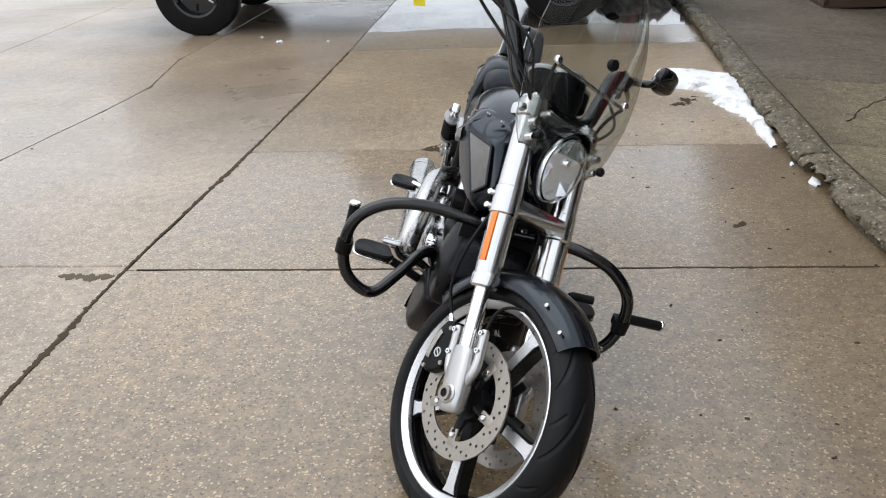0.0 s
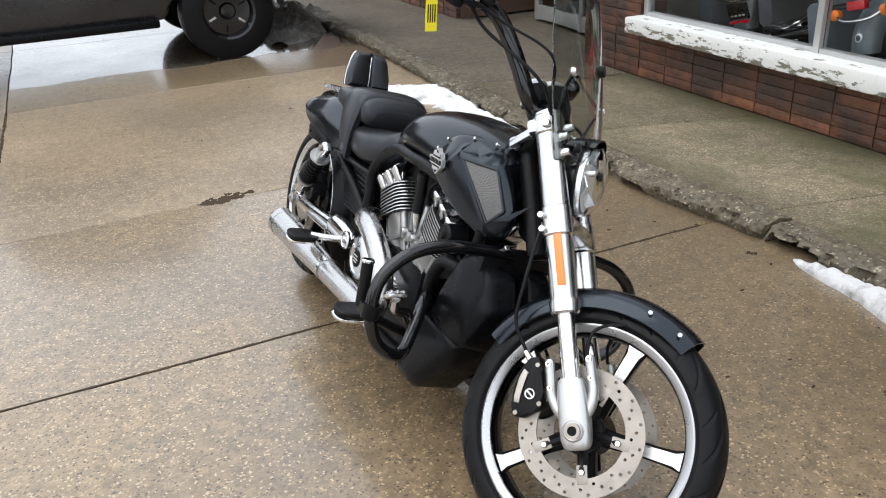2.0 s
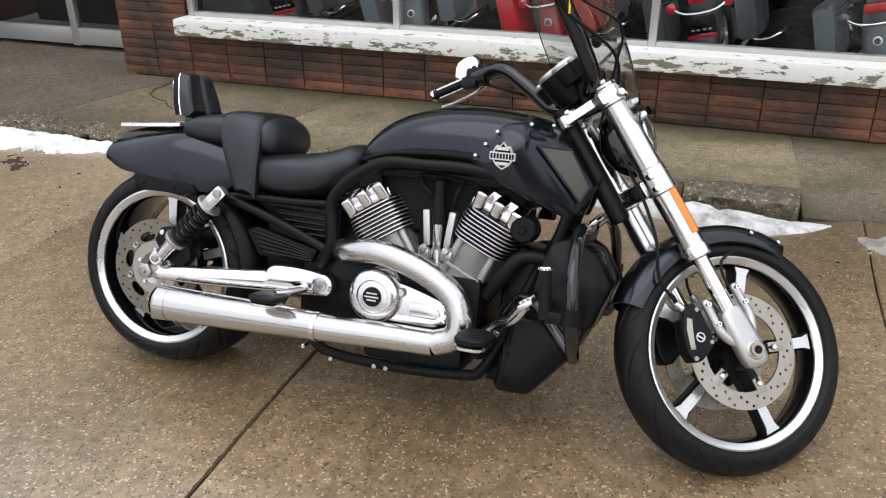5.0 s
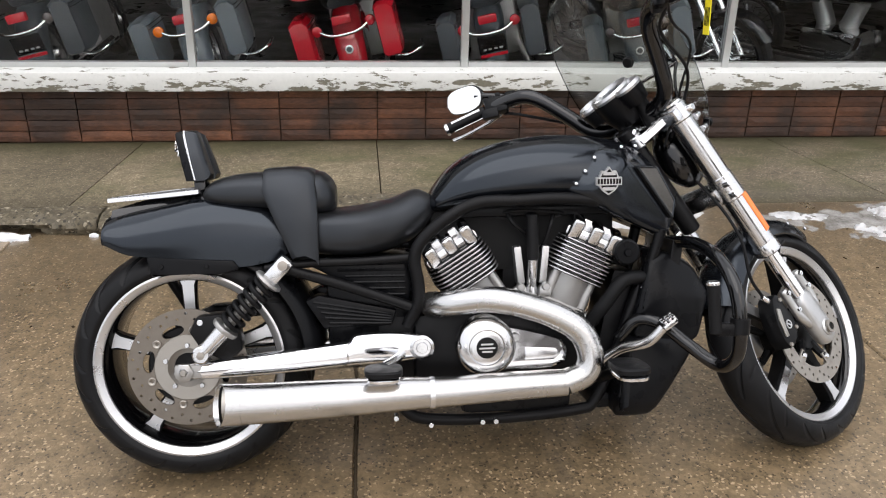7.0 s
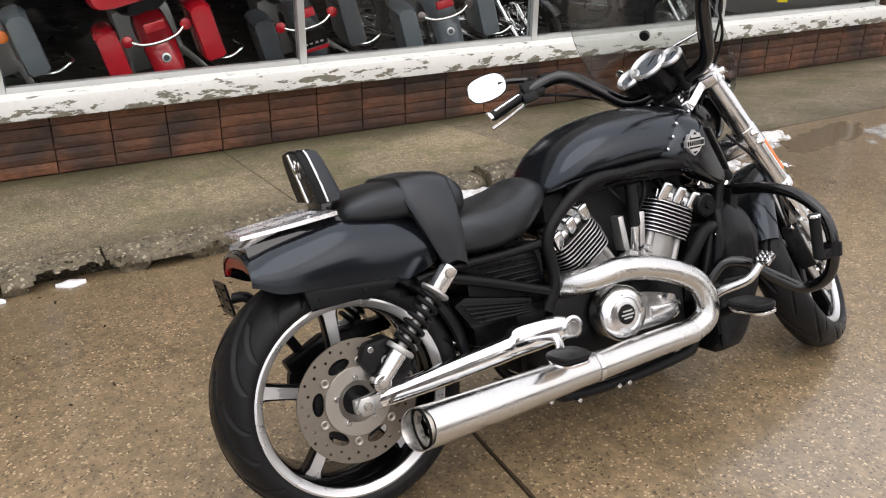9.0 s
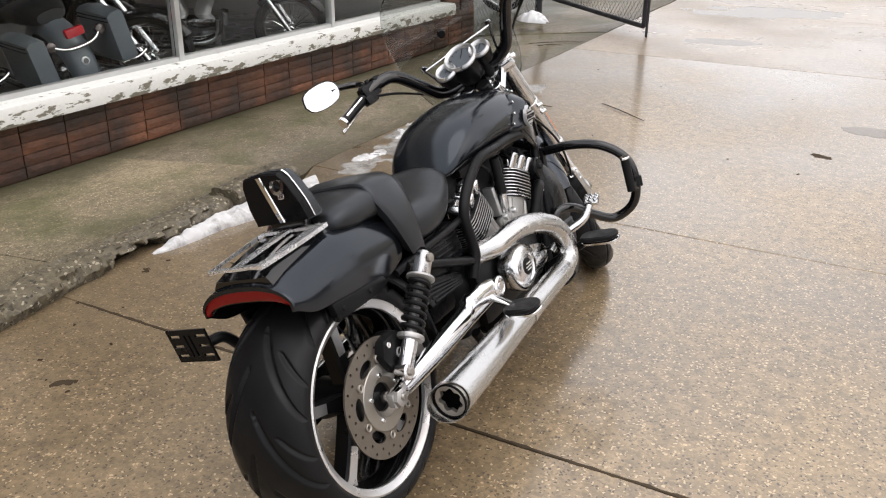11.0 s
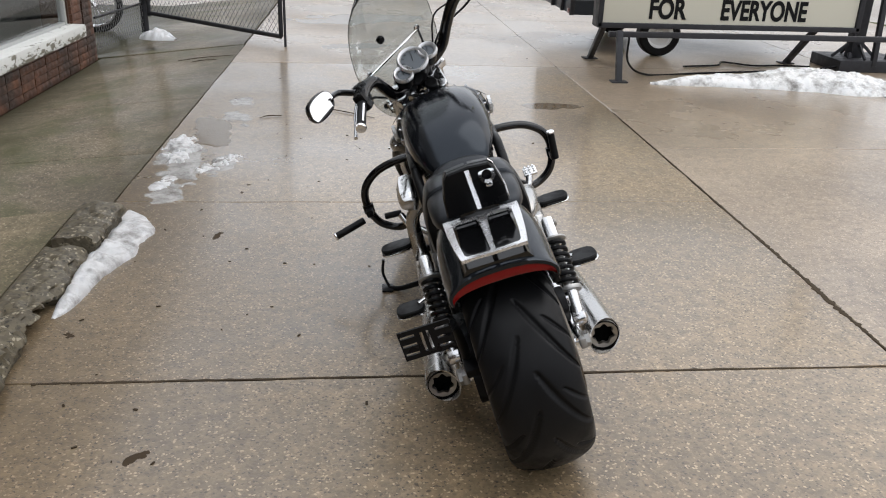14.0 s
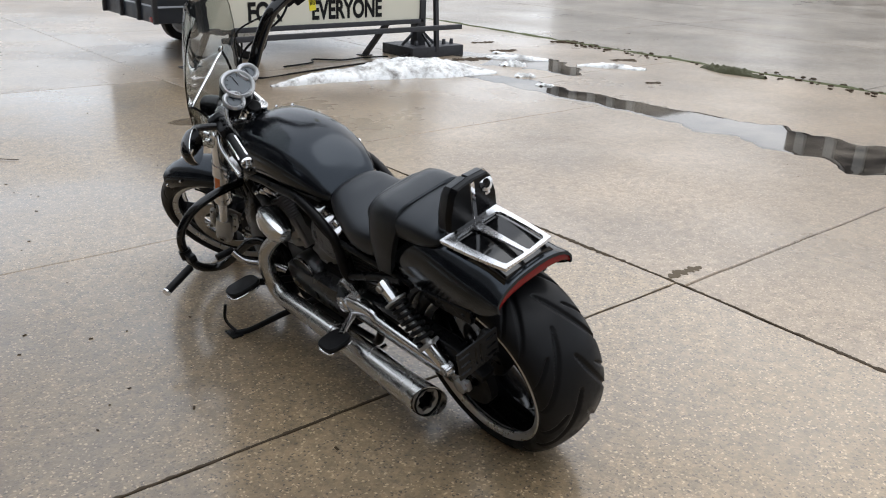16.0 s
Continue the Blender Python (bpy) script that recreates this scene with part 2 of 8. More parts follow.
SMOKE = glass("smoked_windshield", (0.6, 0.62, 0.6))
LENS = glass("clear_lens", (0.98, 0.99, 1.0), 0.0, 1.12)
PANE = glass("shop_glass", (0.93, 0.96, 0.95), 0.0, 1.22)


# ---- mesh helpers ----
def part(name, bm, material, parent=None, label="", m=None, smooth=True, data=None):
    """Links a bmesh (or ready mesh data) as one mesh object under a thing or a part."""
    if data is None:
        bmesh.ops.recalc_face_normals(bm, faces=bm.faces)
        data = bpy.data.meshes.new(name)
        bm.to_mesh(data)
        bm.free()
        data.materials.append(material)
        if smooth:
            data.polygons.foreach_set("use_smooth", [True] * len(data.polygons))
            data.set_sharp_from_angle(angle=radians(38))
    ob = new(name, data)
    if parent is not None:
        ob.parent = parent
    if m is not None:
        ob.matrix_basis = m
    if label:
        tagged(ob, label)
    return ob


def empty(name, m, label, category, group="", kind=""):
    ob = new(name)
    ob.matrix_basis = m
    return tagged(ob, label, category, group, kind)


def box(size, at=(0, 0, 0), rot=(0, 0, 0), bevel=0.0, bm=None, seg=2):
    own = bmesh.new()
    bmesh.ops.create_cube(own, size=1, matrix=Matrix.Diagonal((*size, 1)))
    if bevel:
        bmesh.ops.bevel(own, geom=own.edges[:], offset=bevel, segments=seg, affect="EDGES", profile=0.6)
    own.transform(pose(*at, *rot))
    return join(bm, own)


def join(bm, own):
    if bm is None:
        return own
    tmp = bpy.data.meshes.new("tmp")
    own.to_mesh(tmp)
    own.free()
    bm.from_mesh(tmp)
    bpy.data.meshes.remove(tmp)
    return bm


def frame_of(d, up=Vector((0, 0, 1))):
    d = Vector(d).normalized()
    if abs(d.dot(up)) > 0.97:
        up = Vector((0, 1, 0))
    s = d.cross(up).normalized()
    return d, s, s.cross(d).normalized()


def rod(a, b, r1, r2=None, seg=16, bm=None, bevel=0.0):
    """A round bar from a to b, with slightly rounded ends."""
    r2 = r1 if r2 is None else r2
    a, b = Vector(a), Vector(b)
    n = (b - a).length
    e = min(bevel or min(r1, r2) * 0.15, n * 0.3)
    prof = [(0, 0), (r1 - e, 0), (r1, e), (r2, n - e), (r2 - e, n), (0, n)]
    return lathe(prof, a, b - a, seg, bm)


def lathe(prof, at, axis, seg=32, bm=None, closed=False):
    """Turns (radius, along) points round the axis through at."""
    own = bmesh.new()
    d, s, u = frame_of(axis)
    at = Vector(at)
    rings = []
    for r, z in prof:
        if r < 1e-6:
            rings.append([own.verts.new(at + d * z)])
        else:
            rings.append([own.verts.new(at + d * z + (s * math.cos(2 * math.pi * i / seg) + u * math.sin(2 * math.pi * i / seg)) * r) for i in range(seg)])
    pairs = list(zip(rings, rings[1:])) + ([(rings[-1], rings[0])] if closed else [])
    for p, q in pairs:
        for i in range(seg):
            j = (i + 1) % seg
            vs = [p[i % len(p)], p[j % len(p)], q[j % len(q)], q[i % len(q)]]
            vs = list(dict.fromkeys(vs))
            if len(vs) >= 3:
                try:
                    own.faces.new(vs)
                except ValueError:
                    pass
    return join(bm, own)


def spline(pts, n=8):
    """Catmull-Rom curve through points of any dimension."""
    P = [np.array(p, float) for p in pts]
    P = [2 * P[0] - P[1]] + P + [2 * P[-1] - P[-2]]
    out = []
    for i in range(1, len(P) - 2):
        a, b, c, d = P[i - 1:i + 3]
        for k in range(n):
            t = k / n
            out.append(0.5 * (2 * b + (c - a) * t + (2 * a - 5 * b + 4 * c - d) * t * t + (3 * b - a - 3 * c + d) * t ** 3))
    out.append(P[-2])
    return out


def tube(pts, r, seg=12, n=8, bm=None, smooth=True, cap=True, ry=None):
    """A pipe along a smooth curve; r is one radius or one for each point."""
    rs = [r] * len(pts) if isinstance(r, (int, float)) else list(r)
    c = spline([(*p, q) for p, q in zip(pts, rs)], n) if smooth else [np.array((*p, q), float) for p, q in zip(pts, rs)]
    own = bmesh.new()
    rings, up = [], None
    for i, q in enumerate(c):
        a, b = Vector(c[max(0, i - 1)][:3]), Vector(c[min(len(c) - 1, i + 1)][:3])
        d = (b - a).normalized()
        if up is None:
            _, s, up = frame_of(d)
        s = d.cross(up).normalized()
        up = s.cross(d).normalized()
        rings.append([own.verts.new(Vector(q[:3]) + s * math.cos(2 * math.pi * k / seg) * q[3] + up * math.sin(2 * math.pi * k / seg) * (ry or q[3])) for k in range(seg)])
    for p, q in zip(rings, rings[1:]):
        for i in range(seg):
            own.faces.new((p[i], p[(i + 1) % seg], q[(i + 1) % seg], q[i]))
    if cap:
        own.faces.new(rings[0][::-1])
        own.faces.new(rings[-1])
    return join(bm, own)


def loft(sections, bm=None, cap=True, closed=True):
    """Skin over loops of equal length."""
    own = bmesh.new()
    rings = [[own.verts.new(p) for p in s] for s in sections]
    m = len(rings[0])
    for p, q in zip(rings, rings[1:]):
        for i in range(m if closed else m - 1):
            j = (i + 1) % m
            own.faces.new((p[i], p[j], q[j], q[i]))
    if cap and closed:
        own.faces.new(rings[0][::-1])
        own.faces.new(rings[-1])
    return join(bm, own)


def body(rows, n=32, sub=5, bm=None):
    """A smooth lengthwise body: rows of y, bottom z, top z, half width, roundness, and height of the widest line (0..1)."""
    secs = []
    for y, zb, zt, w, e, k in spline(rows, sub):
        zm = zb + (zt - zb) * k
        loop = []
        for i in range(n):
            a = 2 * math.pi * i / n
            c, s = math.cos(a), math.sin(a)
            x = w * math.copysign(abs(c) ** (2 / e), c)
            z = zm + ((zt - zm) if s > 0 else (zm - zb)) * math.copysign(abs(s) ** (2 / e), s)
            loop.append((x, y, z))
        secs.append(loop)
    return loft(secs, bm)


def prism(poly, x0, x1, bevel=0.004, bm=None, fx=None):
    """A plate with the outline poly in (y, z), from x0 to x1; fx(y, z, x) may bend it."""
    own = bmesh.new()
    a = [own.verts.new((x0, y, z)) for y, z in poly]
    b = [own.verts.new((x1, y, z)) for y, z in poly]
    own.faces.new(a), own.faces.new(b[::-1])
    for i in range(len(poly)):
        j = (i + 1) % len(poly)
        own.faces.new((a[i], a[j], b[j], b[i]))
    if bevel:
        bmesh.ops.bevel(own, geom=own.edges[:], offset=bevel, segments=2, affect="EDGES", profile=0.6)
    if fx:
        for v in own.verts:
            v.co.x = fx(v.co.y, v.co.z, v.co.x)
    return join(bm, own)


def mirrored(bm):
    """The same mesh on the other side of the bike's middle plane."""
    out = bm.copy()
    out.transform(Matrix.Diagonal((-1, 1, 1, 1)))
    bmesh.ops.reverse_faces(out, faces=out.faces)
    return out


# ---- ground, slabs and sidewalk ----
def wob(x, y, a=0.006, f=5.0):
    return Vector((noise.noise((x * f, y * f, 1.7)) * a + noise.noise((x * 1.3, y * 1.3, 4.1)) * a * 1.5,
                   noise.noise((x * f, y * f, 8.2)) * a + noise.noise((x * 1.3, y * 1.3, 6.1)) * a * 1.5, 0))


def slab(name, poly, material, parent, zf, gap=0.003, thick=0.12, step=0.09):
    """One cast slab with worn, slightly wandering edges; zf gives its top."""
    n = len(poly)
    area = sum(poly[i][0] * poly[(i + 1) % n][1] - poly[(i + 1) % n][0] * poly[i][1] for i in range(n))
    if area < 0:
        poly = poly[::-1]
    pts = []
    for i in range(n):
        a, b = Vector((*poly[i], 0)), Vector((*poly[(i + 1) % n], 0))
        d = (b - a)
        inn = Vector((-d.y, d.x, 0)).normalized()
        k = max(1, int(min(d.length, 6) / step))
        for j in range(k):
            p = a + d * (j / k)
            if j == 0:
                q = Vector((*poly[i - 1], 0))
                e = (a - q)
                inn0 = Vector((-e.y, e.x, 0)).normalized()
                off = (inn0 + inn) * gap
            else:
                off = inn * (gap * (0.7 + 0.8 * abs(noise.noise((p.x * 7, p.y * 7, 3.0)))))
            pts.append(p + wob(p.x, p.y) + off)
    bm = bmesh.new()
    low = [bm.verts.new((p.x, p.y, zf(p.x, p.y) - thick)) for p in pts]
    edge = [bm.verts.new((p.x, p.y, zf(p.x, p.y) - 0.006)) for p in pts]
    c = sum(pts, Vector()) / len(pts)
    top = [bm.verts.new((p.x + (c - p).normalized().x * 0.006, p.y + (c - p).normalized().y * 0.006, zf(p.x, p.y))) for p in pts]
    m = len(pts)
    for p, q in ((low, edge), (edge, top)):
        for i in range(m):
            bm.faces.new((p[i], p[(i + 1) % m], q[(i + 1) % m], q[i]))
    f = bm.faces.new(top)
    bmesh.ops.triangulate(bm, faces=[f])
    return part(name, bm, material, parent, smooth=False)


bm = bmesh.new()
bmesh.ops.create_grid(bm, x_segments=2, y_segments=2, size=400)
bm.transform(pose(0, 0, -0.32))
ground = tagged(part("ground", bm, SOIL), "dark wet soil bed under the concrete slabs", "ground", kind="structure")

pavement = tagged(new("pavement"), "wet brown exposed-aggregate concrete forecourt in slabs", "pavement", kind="structure")
flat = lambda x, y: 0.0
# joint lines of the forecourt
LONG = [(-1.66, -30), (-1.64, -6), (-1.66, -0.9), (-1.62, 1.8), (-1.6, 3.0), (-1.5, 4.5), (-1.43, 6.0), (-1.39, 7.17), (-1.33, 9.9), (-1.2, 30)]


def long_x(y):
    return float(np.interp(y, [p[1] for p in LONG], [p[0] for p in LONG]))


def edge_x(y):
    return float(np.interp(y, [-30, -4, 1.2, 1.45, 2.3, 2.9, 3.3, 4.2, 4.7, 5.7, 7.6, 12, 30], [1.55, 1.55, 1.6, 1.5, 1.49, 1.475, 1.425, 1.42, 1.45, 1.5, 1.62, 1.75, 1.75]))


def pave_x(y):
    """The slabs run on a little under the kerb."""
    return edge_x(y) + 0.1 * min(1.0, max(0.0, (y - 1.46) / 0.05))


YA = [-30, -22, -16, -11, -6, -2.91, 1.2, 2.98, 4.48, 7.15]
YFAR = [9.9, 13, 18, 30]
for y0, y1 in [*zip(YA, YA[1:]), *zip(YFAR, YFAR[1:])]:
    poly = [(long_x(y0), y0), (pave_x(y0), y0)] + [(pave_x(y), y) for y in (1.45, 1.52, 2.3, 2.9, 3.3, 4.2, 4.7, 5.7) if y0 < y < y1] + [(pave_x(y1), y1), (long_x(y1), y1)]
    poly += [(x, y) for x, y in reversed(LONG) if y0 < y < y1]
    slab("slab", poly, DRIER if 7 > y0 > 4 else CONCRETE if 7 > y0 > -4 else SOAKED if y0 > 0 else PALE, pavement, flat)
# standing water covers the far part of one slab up to a ragged edge
shore = []
for i in range(61):
    t = i / 60
    shore.append((long_x(8.0) + (pave_x(8.0) - long_x(8.0)) * t, 8.02 + 0.16 * noise.noise((t * 3.1, 4.4, 0)) + 0.07 * noise.noise((t * 11, 1.4, 0)) + 0.03 * noise.noise((t * 31, 7.4, 0))))
slab("slab", [(long_x(7.15), 7.15), (pave_x(7.15), 7.15), *shore[::-1]], CONCRETE, pavement, flat, 0.0005)
slab("slab", [*shore, (pave_x(9.9), 9.9), (long_x(9.9), 9.9)], SOAKED, pavement, flat, 0.0005)
YB = [-30, -20, -12, -6.5, -2.9, 0.1, 3.02]
for y0, y1 in zip(YB, YB[1:]):
    mids = [(x, y) for x, y in reversed(LONG) if y0 < y < y1]
    slab("slab", [(-4.75, y0), (long_x(y0), y0), *mids[::-1], (long_x(y1), y1), (-4.75, y1)], PALE, pavement, flat)
CRACK = [(-4.75, 3.75), (-3.6, 4.05), (-2.96, 4.4), (-2.80, 5.4), (-2.725, 6.05), (-2.84, 7.0), (-2.78, 7.84), (-2.7, 9.9)]
slab("slab", [(-4.75, 3.02), (-1.6, 3.02), (-1.5, 4.5), (-1.43, 6.0), (-1.39, 7.17), (-1.33, 9.9), *CRACK[::-1]], PALE, pavement, flat, 0.006)
slab("slab", [*CRACK, (-4.75, 9.9)], PALE, pavement, flat, 0.004)
slab("slab", [(-4.75, 9.9), (long_x(9.9), 9.9), (-1.2, 30), (-4.75, 30)], PALE, pavement, flat)
YC = [-30, -20, -12, -6, -1.2, 2.4, 6.0, 10, 16, 30]
for y0, y1 in zip(YC, YC[1:]):
    slab("slab", [(-7.55, y0), (-4.75, y0), (-4.75, y1), (-7.55, y1)], PALE, pavement, flat)

for y0, y1 in zip((-30, -16, -9, -3.97)[:-1], (-16, -9, -3.97)):
    slab("slab", [(1.57, y0), (8.5, y0), (8.5, y1), (1.57, y1)], WALKWET if y0 > -10 else PALE, pavement, lambda x, y: -0.114 * min(1.75, max(0, x - 1.6)))

road = tagged(new("road"), "pale wet concrete road lanes beside the forecourt", "road", kind="structure")
for x0, x1 in ((-11.4, -7.62), (-15.2, -11.4), (-19, -15.2)):
    for y0, y1 in zip((-40, -24, -15, -9, -4, 1, 6, 11, 20), (-24, -15, -9, -4, 1, 6, 11, 20, 40)):
        slab("slab", [(x0, y0), (x1, y0), (x1, y1), (x0, y1)], ROADMAT, road, lambda x, y: -0.012, 0.012)
bm = bmesh.new()
box((80, 120, 0.2), (-59.1, 0, -0.13), bm=bm)
tagged(part("road_far_side", bm, ROADMAT), "pale wet concrete beyond the road", "pavement", kind="structure")

# sidewalk between the kerb and the shop, tipping down to the wall
WX = 3.08
base_z = lambda y: -0.095 + 0.0115 * (y - 2.8)


def walk_z(x, y):
    k = min(1.0, max(0.0, (y - 1.15) / 0.3))
    zk = 0.0 + 0.065 * k
    t = min(1.25, max(0.0, (x - 1.6) / (WX - 1.6)))
    return zk + (base_z(y) - zk) * t


sidewalk = tagged(new("sidewalk"), "damp cracked concrete sidewalk before the shop front", "sidewalk", kind="structure")
YS = [-3.95, -1.3, 0.28, 1.44, 2.86, 4.3, 5.72, 7.4, 9.2, 14]
kerb_in = lambda y: edge_x(y) + (0.2 if y > 1.4 else 0.0)
for y0, y1 in zip(YS, YS[1:]):
    bm = bmesh.new()
    k = 26
    top = [[None] * 19 for _ in range(k + 1)]
    for i in range(k + 1):
        y = y0 + 0.003 + (y1 - y0 - 0.006) * i / k
        a = kerb_in(max(y, 1.45) if y1 > 1.45 else min(y, 1.3)) + 0.006
        b = 3.075 if 6.15 > y else 4.2
        if y0 < 6.15 < y1 and y >= 6.15:
            b = 4.2
        for j in range(19):
            x = a + (b - a) * j / 18
            zz = walk_z(x, max(y, 1.46) if y1 > 1.45 else min(y, 1.14))
            e = -0.004 if i in (0, k) or j in (0, 18) else 0.004 * noise.noise((x * 1.4, y * 1.4, 0))
            top[i][j] = bm.verts.new((x, y, zz + e))
    for i in range(k):
        for j in range(18):
            bm.faces.new((top[i][j], top[i + 1][j], top[i + 1][j + 1], top[i][j + 1]))
    geo = bmesh.ops.extrude_face_region(bm, geom=bm.faces[:])
    bmesh.ops.translate(bm, verts=[v for v in geo["geom"] if isinstance(v, bmesh.types.BMVert)], vec=(0, 0, -0.12))
    part("slab", bm, WALKWET if y0 < 1.3 else WALKWAY if y0 < 4.2 else WALKDARK if y0 < 5.7 else WALKDARKER, sidewalk)

CRACKDIRT = grain(mat("crack_dirt", (0.045, 0.038, 0.028), 0.85, 0, 0, 0.15), 80, 0.5, 0.002)
kerb = tagged(new("kerb"), "low broken crumbling concrete kerb along the sidewalk", "kerb", kind="structure")


CAVES = [(3.86, 0.17, 0.13, 0.062), (2.56, 0.16, 0.1, 0.05), (3.5, 0.09, 0.06, 0.03), (4.55, 0.2, 0.07, 0.04), (5.25, 0.15, 0.05, 0.03)]
PROFILE = [(0.2, -0.1), (0.2, 0.0), (0.197, 0.058), (0.17, 0.073), (0.11, 0.079), (0.06, 0.077), (0.025, 0.068), (0.008, 0.052), (0.004, 0.034), (0.012, 0.014), (0.02, -0.004), (0.02, -0.1)]


def kerb_stone(y0, y1, seed, lift=0.0, inn=0.0):
    """A length of kerb with a crumbled top, pits, and hollows washed out below."""
    bm = bmesh.new()
    k = max(8, int((y1 - y0) / (0.011 if y1 < 6.5 else 0.03)))
    prof = []
    for (a, b), (c, d) in zip(PROFILE, PROFILE[1:]):
        m = max(1, int(math.hypot(c - a, d - b) / 0.011)) if min(b, d) > -0.05 else 1
        prof += [(a + (c - a) * j / m, b + (d - b) * j / m) for j in range(m)]
    prof.append(PROFILE[-1])
    rings = []
    for i in range(k + 1):
        t = i / k
        y = y0 + 0.004 + (y1 - y0 - 0.008) * t
        near_end = min(t, 1 - t) * (y1 - y0)
        chew = max(0.0, 1 - near_end / 0.045) * (0.6 + 0.8 * noise.noise((seed, t * 3, 2.0)))
        ring = []
        for dx, z in prof:
            p = Vector((dx * 14 + seed, y * 14, z * 14))
            n = noise.noise(p * 0.5) * 0.8 + noise.noise(p) * 0.7 + noise.noise(p * 2.3) * 0.5 + noise.noise(p * 5.1) * 0.35
            free = min(1.0, max(0.0, (z + 0.02) / 0.04)) * min(1.0, max(0.0, (0.19 - dx) / 0.03))
            front = min(1.0, max(0.0, (0.075 - dx) / 0.05))
            pit = max(0.0, noise.noise(p * 1.4 + Vector((9, 0, 0))) - 0.22) * 0.05
            px = dx + free * front * (-0.024 * n + pit * 1.5)
            pz = z + free * (1 - 0.5 * front) * (0.014 * n - pit * 0.8)
            for yc, hw, depth, top in CAVES:
                u = 1 - ((y - yc) / hw) ** 2
                if u > 0 and dx < 0.15:
                    roof = top * min(1.0, u * 2.2) + 0.012 * noise.noise((y * 30, yc, 1.0))
                    if pz < roof and front > 0:
                        px += depth * min(1.0, (roof - pz) / 0.012) * min(1.0, u * 3)
            px += 0.03 * chew * front * free
            pz -= 0.022 * chew * free
            ring.append((edge_x(y) + inn + min(px, 0.195), y, pz + lift))
        rings.append(ring)
    loft(rings, bm)
    return part("kerb_stone", bm, KERB, kerb)


KY = [1.46, 1.95, 2.72, 3.74, 4.12, 4.9, 5.8, 7.0, 8.6, 10.5, 14]
for i, (a, b) in enumerate(zip(KY, KY[1:])):
    kerb_stone(a, b, i * 7.3, 0.03 if i == 0 else 0.006 if i == 2 else 0.0, -0.03 if i == 0 else 0.0)


# cracks across the sidewalk
for i, (p, q) in enumerate((((1.86, 4.72), (2.5, 5.55)), ((2.5, 5.55), (3.0, 5.68)))):
    bm = bmesh.new()
    rows = []
    for j in range(41):
        t = j / 40
        x = p[0] + (q[0] - p[0]) * t + 0.05 * noise.noise((t * 4 + i * 9, 1.3, 0)) + 0.014 * noise.noise((t * 19 + i, 4.3, 0))
        y = p[1] + (q[1] - p[1]) * t + 0.03 * noise.noise((t * 5 + i * 3, 7.7, 0)) + 0.012 * noise.noise((t * 23, 2.1, i))
        w = 0.0026 * (1 + 0.8 * noise.noise((t * 14, i, 5.5))) * min(1, 6 * (1 - t) + 0.3)
        rows.append([bm.verts.new((x + w * k, y - w * k, walk_z(x, y) + 0.0065 - 0.004 * abs(k))) for k in (-1, 0, 1)])
    for u, v in zip(rows, rows[1:]):
        for k in range(2):
            bm.faces.new((u[k], u[k + 1], v[k + 1], v[k]))
    part("crack", bm, CRACKDIRT, sidewalk)


# ---- shop building (its floor line runs slightly uphill) ----
BLD = Matrix.Translation((0, 2.8, -0.095)) @ pose(0, 0, 0, 0.66) @ Matrix.Translation((0, -2.8, 0))
Y0, Y1 = -3.85, 6.2
MUL = [5.56, 3.965, 2.305, 0.62, -1.16, -3.05]


def brick_mat():
    m = mat("brown_brick", (0.2, 0.075, 0.04), 0.6)
    n, l, b = nodes_of(m)
    oi = n.new("ShaderNodeObjectInfo")
    base = ramp(m, oi.outputs["Random"], [(0.0, (0.1, 0.04, 0.022)), (0.5, (0.142, 0.056, 0.028)), (1.0, (0.2, 0.079, 0.038))])
    stain = n.new("ShaderNodeTexNoise")
    stain.inputs["Scale"].default_value = 2.6
    stain.inputs["Detail"].default_value = 7
    l.new(n.new("ShaderNodeNewGeometry").outputs["Position"], stain.inputs["Vector"])
    base = mixc(m, ramp(m, stain.outputs[0], [(0.42, (0,)), (0.58, (0.88,))]), base, (0.028, 0.019, 0.015))
    t = noise_tex(m, 9, 6)
    g = noise_tex(m, 1.0, 5)
    gm = n.new("ShaderNodeMapping")
    gm.inputs["Scale"].default_value = (40, 26, 120)
    l.new(n.new("ShaderNodeNewGeometry").outputs["Position"], gm.inputs[0])
    l.new(gm.outputs[0], g.inputs["Vector"])
    col = mixc(m, ramp(m, t.outputs[0], [(0.4, (0,)), (0.72, (0.55,))]), base, (0.06, 0.034, 0.022))
    col = mixc(m, 0.85, col, ramp(m, g.outputs[0], [(0.3, (0.28, 0.28, 0.28)), (0.7, (0.74, 0.74, 0.74))]), "OVERLAY")
    l.new(col, b.inputs["Base Color"])
    l.new(ramp(m, t.outputs[0], [(0.3, (0.35,)), (0.7, (0.75,))]), b.inputs["Roughness"])
    bump(m, g.outputs[0], 0.8, 0.004)
    return m


BRICK = brick_mat()
MORTAR = grain(mat("dark_mortar", (0.075, 0.042, 0.028), 0.9), 90, 0.5, 0.003)
ALU = grain(mat("window_aluminium", (0.55, 0.56, 0.55), 0.4, 0.8), 120, 0.1, 0.0004, 0.35, 0.55, 12)
RENDERM = grain(mat("painted_wall", (0.3, 0.29, 0.27), 0.7), 30, 0.3, 0.003)
# near-black colours stand in for dim light inside the shop and entrance recess
INSIDE = grain(mat("dim_room_near_black", (0.009, 0.009, 0.009), 0.7), 30, 0.2, 0.002)
SHOPFLOOR = grain(mat("dim_shop_floor", (0.01, 0.01, 0.011), 0.35), 50, 0.1, 0.001, 0.25, 0.5, 3)


